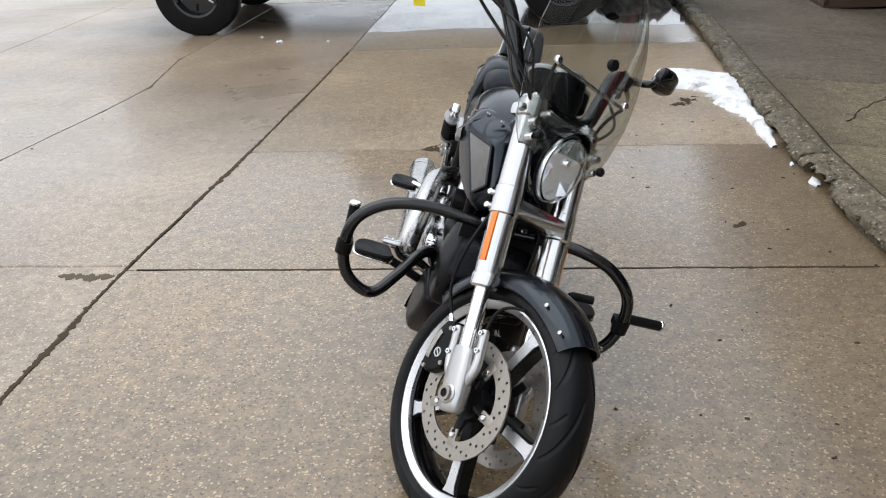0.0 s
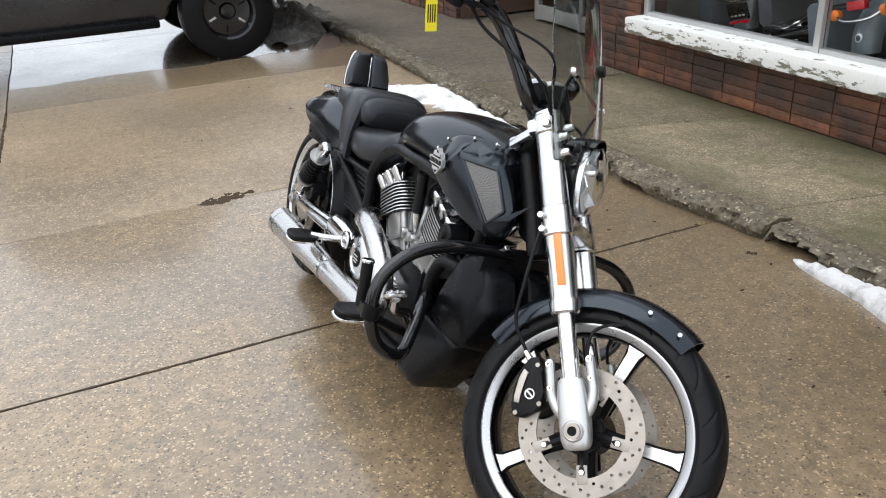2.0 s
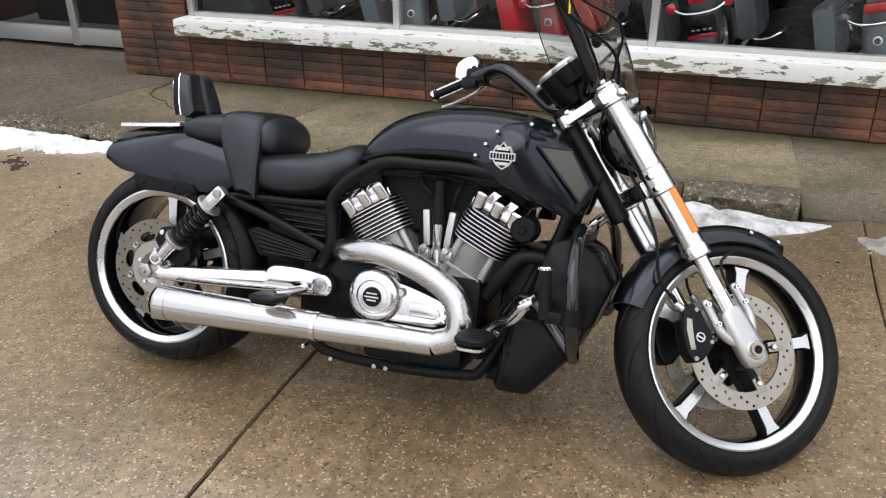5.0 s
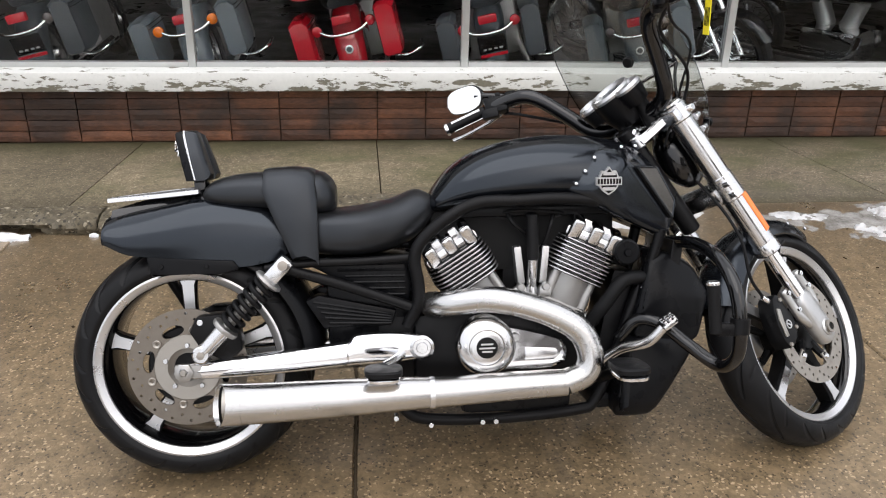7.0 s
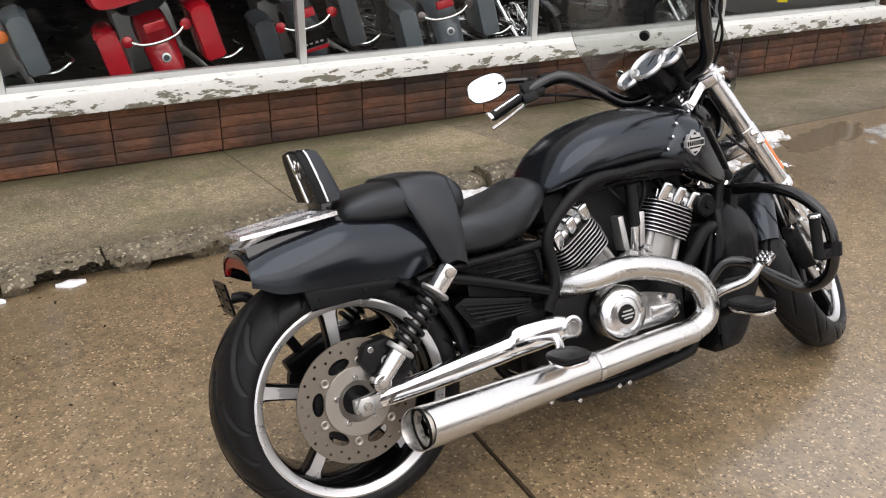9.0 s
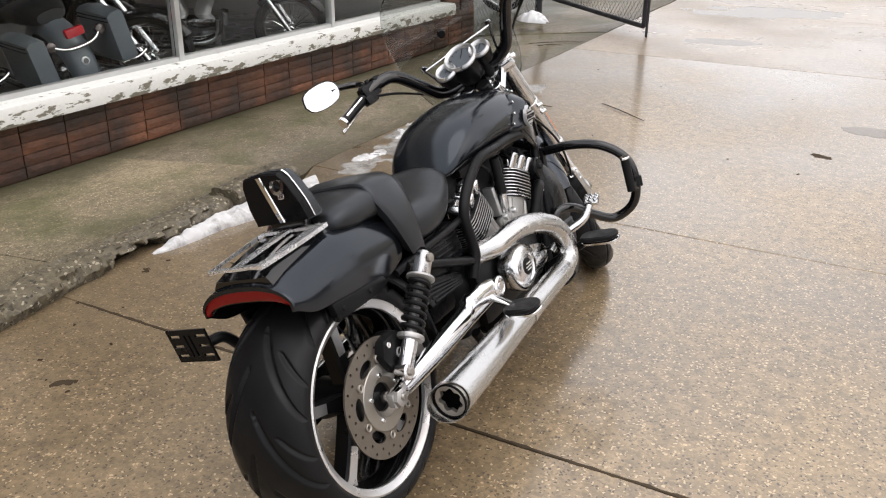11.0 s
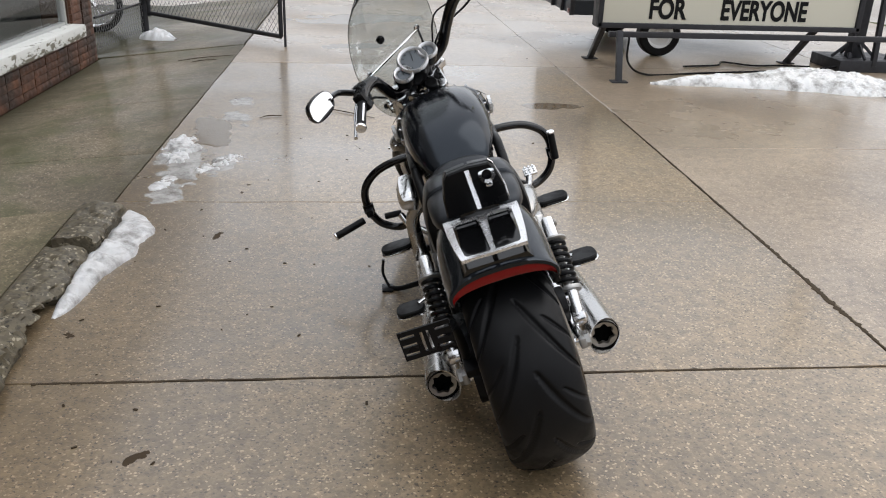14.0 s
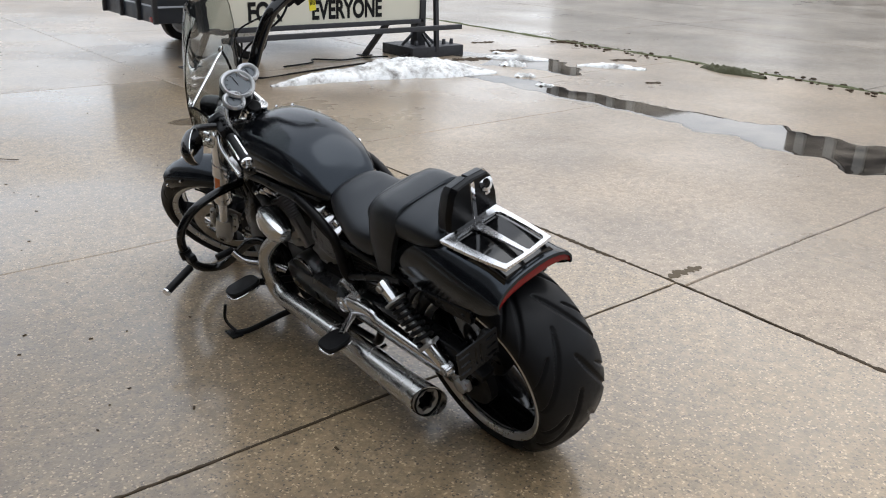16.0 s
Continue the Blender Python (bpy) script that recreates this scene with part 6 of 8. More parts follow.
poly = spline([(0.79, 0.40), (0.86, 0.385), (0.94, 0.36), (0.962, 0.335), (0.955, 0.305), (0.92, 0.29), (0.8, 0.29), (0.79, 0.29)], 4)
bm = prism([(p[0], p[1]) for p in poly], 0.12, 0.185, 0.012)
long_cover = part("primary_cover", bm, CHROME, bike, "chrome long engine cover")
bm = prism([(0.85, 0.345), (0.93, 0.34), (0.942, 0.325), (0.925, 0.31), (0.85, 0.31)], 0.18, 0.19, 0.005)
rod((0.185, 0.825, 0.372), (0.197, 0.825, 0.372), 0.014, 0.012, 16, bm)
part("cover_inset", bm, POLISH, long_cover)
# left engine side: case and pulley cover
bm = lathe([(0, -0.05), (0.085, -0.05), (0.086, 0.0), (0.078, 0.012), (0.03, 0.016), (0, 0.016)], (-0.16, 0.84, 0.36), (-1, 0, 0), 40)
box((0.1, 0.34, 0.12), (-0.14, 0.78, 0.34), (0, 0, 0), 0.03, bm)
part("alternator_cover", bm, DARKCASE, bike, "black round left engine cover")
part("cover_ring", lathe([(0.074, 0.0), (0.081, 0.0), (0.081, 0.008), (0.074, 0.008)], (-0.168, 0.84, 0.36), (-1, 0, 0), 40, None, True), POLISH, bike)
bm = lathe([(0, -0.03), (0.075, -0.03), (0.076, 0.0), (0.068, 0.01), (0.04, 0.012), (0, 0.006)], (-0.15, 0.585, 0.36), (-1, 0, 0), 36)
part("pulley_cover", bm, POLISH, bike, "silver drive pulley cover")

bm = bmesh.new()
hm = pose(-0.205, 0.87, 0.588, 20, 14, 0)
loft([[tuple(hm @ Vector((x * k, y, (z - 0.01) * k + 0.01))) for x, z in ((-0.036, -0.03), (-0.042, 0.0), (-0.034, 0.034), (0.0, 0.046), (0.04, 0.04), (0.044, 0.0), (0.04, -0.04), (0.0, -0.044))] for y, k in ((-0.072, 0.5), (-0.064, 0.72), (-0.03, 0.95), (0.03, 1.0), (0.06, 0.9), (0.074, 0.7), (0.078, 0.5))], bm)
part("thermostat_housing", bm, POLISH, bike, "silver rounded housing on the left engine side")
part("coolant_hose", tube([(-0.18, 0.92, 0.605), (-0.14, 1.04, 0.6), (-0.11, 1.16, 0.6)], 0.017, 12), RUBBER, bike)
# exhausts
def star_ring(c, d, r):
    """A ring set inside the muffler mouth with a star-shaped hole."""
    bm = bmesh.new()
    d, sx, u = frame_of(d)
    rings = []
    for rr, al, st in ((r * 0.97, 0.0, 0), (r * 0.95, 0.006, 0), (r * 0.66, 0.003, 1.0), (r * 0.63, -0.008, 1.0), (r * 0.97, -0.008, 0)):
        rings.append([tuple(Vector(c) + d * al + (sx * math.cos(2 * math.pi * i / 56) + u * math.sin(2 * math.pi * i / 56)) * rr * (1 + st * 0.12 * math.cos(7 * 2 * math.pi * i / 56))) for i in range(56)])
    return loft(rings + [rings[0]], bm, cap=False)


def oval_pad(x, y, z, hx, hy, h):
    """A rounded foot pad."""
    secs = []
    for dz, k in ((-h / 2, 0.86), (-h * 0.3, 0.98), (h * 0.25, 1.0), (h * 0.5, 0.93)):
        secs.append([(x + hx * k * math.copysign(abs(math.cos(a)) ** 0.55, math.cos(a)), y + hy * k * math.copysign(abs(math.sin(a)) ** 0.7, math.sin(a)), z + dz) for a in np.linspace(0, 2 * math.pi, 28, endpoint=False)])
    return loft(secs)


for s in (1, -1):
    x = 0.235 * s
    pts = [(x, 0.945, 0.262), (x, 0.8, 0.258), (x, 0.64, 0.252), (x, 0.57, 0.252), (x + 0.006 * s, 0.4, 0.25), (x + 0.012 * s, 0.25, 0.248), (x + 0.015 * s, 0.13, 0.247)]
    bm = tube(pts, [0.034, 0.036, 0.038, 0.041, 0.046, 0.0485, 0.05], 36, 6, cap=False)
    muf = part("muffler", bm, BRUSHED, bike, "satin silver tapered muffler")
    # slash-cut mouth: an outer sleeve whose lip reaches further back below and outside
    bm = bmesh.new()
    rings = []
    for rr, back, cut in ((0.0505, -0.05, 0), (0.0515, 0.006, 1), (0.0485, 0.006, 1), (0.0465, -0.02, 0.4), (0.046, -0.09, 0)):
        ring = []
        for i in range(40):
            a = 2 * math.pi * i / 40
            reach = back + cut * 0.022 * (-0.4 * math.sin(a) - s * math.cos(a))
            ring.append((x + 0.015 * s + rr * math.cos(a), 0.098 - reach, 0.247 + rr * math.sin(a)))
        rings.append(ring)
    loft(rings, bm, cap=False)
    part("muffler_tip", bm, BRUSHED, muf)
    part("star_ring", star_ring((x + 0.015 * s, 0.106, 0.247), (0, -1, 0), 0.047), CARRIER, muf)
    # black liner and plug give the mouth its shade by colour
    part("tip_liner", lathe([(0.0425, 0), (0.0455, 0), (0.0455, 0.072), (0.0425, 0.072)], (x + 0.015 * s, 0.17, 0.247), (0, -1, 0), 32, None, True), PIPEDARK, muf)
    bm = lathe([(0, 0), (0.044, 0), (0.044, 0.004), (0, 0.004)], (x + 0.014 * s, 0.155, 0.247), (0, -1, 0), 24)
    part("tip_dark_plug", bm, PIPEDARK, muf)
    part("clamp_band", lathe([(0.0385, -0.006), (0.0425, -0.006), (0.0425, 0.006), (0.0385, 0.006)], (x, 0.607, 0.252), (0, 1, 0), 36, None, True), POLISH, muf)
    if s > 0:
        pts = [(0.12, 0.615, 0.452), (0.17, 0.66, 0.46), (0.2, 0.75, 0.474), (0.212, 0.836, 0.461), (0.22, 0.923, 0.43), (0.227, 0.985, 0.388), (0.233, 1.008, 0.33), (0.235, 0.995, 0.285), (0.235, 0.945, 0.262)]
    else:
        pts = [(-0.14, 0.9, 0.54), (-0.185, 0.93, 0.51), (-0.222, 0.985, 0.45), (-0.234, 1.008, 0.385), (-0.236, 1.005, 0.325), (-0.235, 0.985, 0.283), (-0.235, 0.945, 0.262)]
    part("header_pipe", tube(pts, 0.0335 if s > 0 else [0.025, 0.025, 0.026, 0.028, 0.03, 0.032, 0.0335], 24, 8), BRUSHED, bike, "satin silver exhaust header pipe")
    # swing arm with chrome cover
    secs = []
    for y, zt, zb, w in spline([(-0.012, 0.332, 0.3, 0.012), (0.03, 0.335, 0.293, 0.017), (0.2, 0.353, 0.297, 0.021), (0.38, 0.371, 0.309, 0.023), (0.405, 0.376, 0.311, 0.023), (0.425, 0.392, 0.312, 0.024), (0.5, 0.395, 0.315, 0.024), (0.575, 0.387, 0.322, 0.023), (0.608, 0.368, 0.338, 0.02)], 4):
        c = 0.165 * s
        zm = (zt + zb) / 2
        secs.append([(c + w * math.copysign(abs(math.cos(a)) ** 0.7, math.cos(a)), y, zm + (zt - zb) / 2 * math.copysign(abs(math.sin(a)) ** 0.7, math.sin(a))) for a in np.linspace(0, 2 * math.pi, 20, endpoint=False)])
    arm = part("swing_arm", loft(secs), CHROME if s > 0 else POLISH, bike, "chrome swing arm")
    bm = lathe([(0, 0), (0.03, 0), (0.031, 0.008), (0.024, 0.012), (0.022, 0.008), (0.015, 0.008), (0.013, 0.013), (0, 0.013)], (0.182 * s, 0.588, 0.355), (s, 0, 0), 28)
    part("pivot_cap", bm, POLISH, arm)
    bm = lathe([(0, 0), (0.024, 0), (0.024, 0.014), (0.016, 0.018), (0, 0.018)], (0.178 * s, 0, 0.315), (s, 0, 0), 6)
    box((0.02, 0.07, 0.034), (0.172 * s, 0.01, 0.315), (0, 0, 0), 0.006, bm)
    part("axle_block", bm, ENGINE, arm)
    # shock with spring
    a, b = Vector((0.192 * s, 0.252, 0.576)), Vector((0.186 * s, 0.045, 0.36))
    d = (b - a).normalized()
    ln = (b - a).length
    bm = rod(a + d * 0.02, a + d * ln * 0.72, 0.013, seg=14)
    lathe([(0.012, 0), (0.036, 0), (0.038, 0.006), (0.03, 0.012), (0.012, 0.012)], a + d * 0.05, d, 24, bm)
    lathe([(0.012, 0), (0.034, 0), (0.036, 0.006), (0.034, 0.012), (0.012, 0.014)], a + d * ln * 0.69, d, 24, bm)
    shock = part("shock_absorber", bm, ENGINE, bike, "rear shock with black coil spring")
    _, sx, ux = frame_of(d)
    turns, pts = 7, []
    for i in range(turns * 14 + 1):
        t = i / (turns * 14)
        an = 2 * math.pi * turns * t
        pts.append(a + d * (0.062 + (ln * 0.69 - 0.066) * t) + (sx * math.cos(an) + ux * math.sin(an)) * 0.0265)
    part("spring", tube(pts, 0.0066, 8, 1, smooth=False), BLACKM, shock)
    bm = rod(a + d * ln * 0.7, b, 0.022, 0.019, 20)
    lathe([(0, -0.018), (0.02, -0.018), (0.022, -0.014), (0.022, 0.014), (0.018, 0.018), (0, 0.018)], b, (1, 0, 0), 24, bm)
    part("shock_body", bm, POLISH, shock)
    part("shock_top", box((0.036, 0.042, 0.08), a + d * 0.02, (46 - 90, 0, 0), 0.014), POLISH, shock)
    part("shock_bolt", lathe([(0, 0), (0.012, 0), (0.012, 0.006), (0, 0.008)], a + Vector((0.018 * s, 0, 0)), (s, 0, 0), 16), STEEL, shock)
    part("shock_bolt", lathe([(0, 0), (0.01, 0), (0.01, 0.006), (0, 0.008)], b + Vector((0.018 * s, 0, 0)), (s, 0, 0), 6), STEEL, shock)
    # ribbed side covers under the seat
    bm = prism([(0.3, 0.565), (0.555, 0.56), (0.57, 0.5), (0.56, 0.46), (0.37, 0.53)], 0.06 * s, 0.115 * s, 0.008)
    for k in range(5):
        rod((0.115 * s, 0.38 + 0.02 * k, 0.548 - 0.016 * k), (0.115 * s, 0.552, 0.545 - 0.016 * k), 0.004, seg=6, bm=bm)
    part("side_cover", bm, PLASTIC, bike, "black ribbed side cover")
    bm = prism([(0.295, 0.47), (0.33, 0.485), (0.53, 0.44), (0.515, 0.4), (0.34, 0.398)], 0.06 * s, 0.115 * s, 0.008)
    for k in range(5):
        rod((0.115 * s, 0.315 + 0.01 * k, 0.468 - 0.014 * k), (0.115 * s, 0.515, 0.43 - 0.006 * k), 0.004, seg=6, bm=bm)
    part("side_cover", bm, PLASTIC, bike, "black ribbed side cover")
    # pegs
    bm = tube([(0.15 * s, 0.55, 0.345), (0.22 * s, 0.52, 0.335), (0.27 * s, 0.49, 0.33)], 0.012, 10)
    peg = part("pillion_peg", bm, POLISH, bike, "pillion foot peg with black rubber pad")
    bm = oval_pad(0.3 * s, 0.488, 0.326, 0.05, 0.046, 0.017)
    part("pad", bm, RUBBER, peg)
    part("peg_tray", oval_pad(0.302 * s, 0.488, 0.312, 0.051, 0.04, 0.011), CHROME, peg)
    bm = tube([(0.13 * s, 1.06, 0.24), (0.2 * s, 1.07, 0.27), (0.27 * s, 1.08, 0.3)], 0.014, 10)
    peg = part("rider_peg", bm, BLACKM, bike, "forward rider foot peg")
    bm = oval_pad(0.325 * s, 1.078, 0.318, 0.064, 0.044, 0.018)
    part("pad", bm, RUBBER, peg)
    part("peg_tray", oval_pad(0.327 * s, 1.078, 0.302, 0.065, 0.04, 0.012), CHROME, peg)
    bm = tube([(0.15 * s, 1.06, 0.29), (0.19 * s, 1.1, 0.33), (0.25 * s, 1.15, 0.36), (0.275 * s, 1.185, 0.405)], [0.016, 0.015, 0.014, 0.013], 12)
    pedal = part("pedal_arm", bm, POLISH, bike, "polished foot control arm")
    if s > 0:
        bm = box((0.055, 0.04, 0.014), (0.28, 1.19, 0.414), (35, 0, 0), 0.004)
        for i in range(3):
            for j in range(3):
                box((0.01, 0.008, 0.008), (0.263 + i * 0.017, 1.178 + j * 0.011, 0.417 + j * 0.007), (35, 0, 0), 0.002, bm)
        part("pedal_pad", bm, POLISH, pedal)
    else:
        part("shift_peg", rod((-0.27, 1.19, 0.41), (-0.34, 1.19, 0.415), 0.013, seg=14), RUBBER, pedal)
    # engine guard
    pts = [(0.03 * s, 1.285, 0.59), (0.12 * s, 1.285, 0.595), (0.22 * s, 1.29, 0.598), (0.32 * s, 1.3, 0.575), (0.39 * s, 1.31, 0.515), (0.405 * s, 1.318, 0.43), (0.375 * s, 1.325, 0.345), (0.3 * s, 1.315, 0.305), (0.245 * s, 1.26, 0.345), (0.2 * s, 1.2, 0.395), (0.165 * s, 1.15, 0.4), (0.14 * s, 1.11, 0.35)]
    guard = part("engine_guard", tube(pts, 0.0165, 16, 8), GLOSSB, bike, "black mustache-shaped engine guard")
    bm = lathe([(0.0165, -0.018), (0.023, -0.018), (0.023, 0.018), (0.0165, 0.018)], (0.404 * s, 1.318, 0.425), (0, 0.05, 1), 20, None, True)
    box((0.03, 0.05, 0.03), (0.402 * s, 1.285, 0.418), (0, 0, 0), 0.006, bm)
    part("peg_clamp", bm, BLACKM, guard)
    p0, p1 = (Vector((0.405, 1.26, 0.41)), Vector((0.408, 1.25, 0.525))) if s > 0 else (Vector((-0.43, 1.235, 0.41)), Vector((-0.555, 1.19, 0.395)))
    part("highway_peg", rod(p0, p1, 0.015, seg=16), RUBBER, guard)
    e = (p1 - p0).normalized()
    part("peg_cap", rod(p1 - e * 0.002, p1 + e * 0.008, 0.017, seg=16), CHROME, guard)
    part("guard_bolt", rod((0.057 * s, 1.29, 0.6), (0.057 * s, 1.305, 0.615), 0.008, seg=10), CHROME, guard)

# radiator cowl in front of the engine: an upper pod and a flared lower panel each side
for s in (1, -1):
    pod_pts = [(0.12, 1.19, 0.545), (0.105, 1.25, 0.568), (0.1, 1.325, 0.525), (0.105, 1.368, 0.452), (0.132, 1.32, 0.45), (0.135, 1.33, 0.34), (0.142, 1.25, 0.47), (0.145, 1.18, 0.44), (0.146, 1.25, 0.31), (0.14, 1.14, 0.34), (0.02, 1.375, 0.46), (0.02, 1.33, 0.54), (0.02, 1.33, 0.32), (0.02, 1.2, 0.58), (0.02, 1.12, 0.33)]
    low_pts = [(0.158, 1.125, 0.355), (0.15, 1.318, 0.335), (0.176, 1.13, 0.262), (0.16, 1.268, 0.255), (0.186, 1.108, 0.19), (0.176, 1.205, 0.172), (0.165, 1.092, 0.141), (0.155, 1.188, 0.141), (0.12, 1.29, 0.255), (0.02, 1.33, 0.34), (0.02, 1.28, 0.24), (0.02, 1.2, 0.145), (0.02, 1.1, 0.141), (0.02, 1.1, 0.34)]
    for cowl_name, pts, lab in (("radiator_cowl", pod_pts, "black radiator side pod"), ("lower_cowl", low_pts, "black flared lower radiator panel")):
        bm = hull(pts, 0.014, 3)
        if s < 0:
            bm = mirrored(bm)
        part(cowl_name, bm, PLASTIC, bike, lab)
bm = box((0.22, 0.03, 0.36), (0, 1.255, 0.42), (-8, 0, 0), 0.005)
part("radiator", bm, BLACKM, bike)
# added dark filler block between the engine and the radiator cowl
part("front_gap_block", box((0.17, 0.09, 0.24), (0, 1.13, 0.4), (-12, 0, 0), 0.02), BLACKM, bike)
for s in (1, -1):
    part("radiator_hose", tube([(0.1 * s, 1.2, 0.5), (0.125 * s, 1.13, 0.5), (0.12 * s, 1.08, 0.44), (0.1 * s, 1.04, 0.38)], 0.019, 12), RUBBER, bike)
bm = prism([(1.05, 0.2), (1.19, 0.175), (1.16, 0.148), (1.05, 0.142)], -0.095, 0.095, 0.02)
part("belly_pan", bm, PLASTIC, bike)
# side stand on the left
bm = tube([(-0.12, 0.93, 0.19), (-0.25, 1.0, 0.17), (-0.36, 1.07, 0.14), (-0.41, 1.1, 0.142)], [0.014, 0.012, 0.011, 0.011], 12)
stand = part("side_stand", bm, BLACKM, bike, "black side stand resting on the ground")
part("stand_foot", box((0.045, 0.07, 0.008), (-0.42, 1.1, 0.146), (0, 18.5, 0), 0.003), BLACKM, stand)
bm = tube([(-0.41, 1.1, 0.145), (-0.42, 1.13, 0.2), (-0.4, 1.125, 0.26)], 0.006, 8)
part("stand_tang", bm, BLACKM, stand)

# windshield on its brackets
bm = bmesh.new()
cols, rws = 18, 22
front, back = [], []
for i in range(rws + 1):
    v = i / rws
    w = float(np.interp(v, [0, 0.04, 0.12, 0.3, 0.5, 0.68, 0.82, 0.92, 0.98, 1.0], [0.13, 0.155, 0.182, 0.207, 0.21, 0.197, 0.173, 0.142, 0.1, 0.06]))
    fr, bk = [], []
    for j in range(cols + 1):
        u = -1 + 2 * j / cols
        x = w * u
        yy = 1.392 - 0.262 * v - 0.055 * u * u
        z = 0.885 + 0.46 * v - 0.02 * u * u * v - 0.05 * u * u * (1 - v) ** 4
        fr.append(bm.verts.new((x, yy, z)))
        bk.append(bm.verts.new((x, yy - 0.004, z - 0.002)))
    front.append(fr), back.append(bk)
for i in range(rws):
    for j in range(cols):
        bm.faces.new((front[i][j], front[i][j + 1], front[i + 1][j + 1], front[i + 1][j]))
        bm.faces.new((back[i][j], back[i + 1][j], back[i + 1][j + 1], back[i][j + 1]))
for i in range(rws):
    for j in (0, cols):
        bm.faces.new((front[i][j], front[i + 1][j], back[i + 1][j], back[i][j]))
for j in range(cols):
    for i in (0, rws):
        bm.faces.new((front[i][j], front[i][j + 1], back[i][j + 1], back[i][j]))
shield = part("windshield", bm, SMOKE, bike, "lightly smoked clear windshield with scratches", STEER)
shield.visible_shadow = False
part("cross_rod", rod((-0.14, 1.268, 1.045), (0.14, 1.268, 1.045), 0.005, seg=10), CHROME, shield)
for s in (1, -1):
    bm = tube([(0.14 * s, 1.266, 1.045), (0.128 * s, 1.262, 1.01), (0.116 * s, 1.268, 0.96), (0.11 * s, 1.28, 0.905)], 0.0045, 10)
    part("bracket", bm, GLOSSB, shield)
    bm = lathe([(0, 0), (0.012, 0), (0.013, 0.008), (0.009, 0.013), (0, 0.014)], (0.14 * s, 1.262, 1.05), (0, 0.85, 0.5), 18)
    part("bracket_knob", bm, CHROME, shield)
    bm = lathe([(0, 0), (0.012, 0), (0.013, 0.008), (0.009, 0.013), (0, 0.014)], (0.125 * s, 1.362, 0.885), (0, 0.85, 0.5), 18)
    part("bracket_knob", bm, RUBBER, shield)
bm = lathe([(0, -0.01), (0.014, -0.01), (0.017, 0), (0.014, 0.01), (0, 0.012)], (-0.017, 1.262, 1.12), (0, -0.85, -0.5), 18)
part("rubber_knob", bm, RUBBER, shield)

# yellow dealer tag hanging straight down from the right control
TAGM = LEANED.inverted() @ pose(-0.227, 2.152, 1.197, 0, 6, 4)
tag = part("paper_tag", box((0.03, 0.001, 0.08)), YELLOW, bike, "small yellow paper tag hanging from the control", TAGM)
for k in range(4):
    for s in (1, -1):
        part("tag_bar", box((0.003, 0.0006, 0.04), (-0.009 + 0.006 * k, 0.001 * s, 0.0)), INK, tag)
part("tag_string", rod((0, 0, 0.038), (0.004, 0.0, 0.075), 0.0012, seg=6), INK, tag)


# ---- things round the motorcycle ----
def winter_snow(name, tone, dirt):
    m = mat(name, tone, 0.6)
    n, l, b = nodes_of(m)
    t = noise_tex(m, 7, 8, 0.7)
    g = noise_tex(m, 60, 5)
    l.new(mixc(m, ramp(m, t.outputs[0], [(0.62 - dirt * 0.3, (0,)), (0.78 - dirt * 0.2, (0.85,))]), tone, (0.1, 0.085, 0.07)), b.inputs["Base Color"])
    b.inputs["Subsurface Weight"].default_value = 0.15
    b.inputs["Subsurface Radius"].default_value = (0.02, 0.025, 0.03)
    bump(m, g.outputs[0], 0.6, 0.006)
    return m


SNOW = winter_snow("clean_snow", (0.7, 0.71, 0.72), 0.25)
OLDSNOW = winter_snow("old_snow", (0.56, 0.56, 0.56), 0.45)
DIRTY = winter_snow("dirty_snow", (0.76, 0.76, 0.75), 0.52)
GRIME = winter_snow("grimy_ice", (0.3, 0.29, 0.28), 0.8)
ICE = winter_snow("thin_slush", (0.34, 0.33, 0.31), 0.6)
ICE.node_tree.nodes["Principled BSDF"].inputs["Roughness"].default_value = 0.12
WATER = mat("puddle_water", (0.08, 0.065, 0.048), 0.035)
WATER.node_tree.nodes["Principled BSDF"].inputs["IOR"].default_value = 1.55
# dark and pale patches in the base colour imitate reflections on the puddle
reflection_noise = noise_tex(WATER, 1.3, 5)
WATER.node_tree.links.new(ramp(WATER, reflection_noise.outputs[0], [(0.4, (0.012, 0.01, 0.008)), (0.6, (0.15, 0.13, 0.105))]), WATER.node_tree.nodes["Principled BSDF"].inputs["Base Color"])
MUD = grain(mat("dark_mud", (0.055, 0.04, 0.026), 0.9, 0, 0, 0.1), 60, 0.5, 0.003)


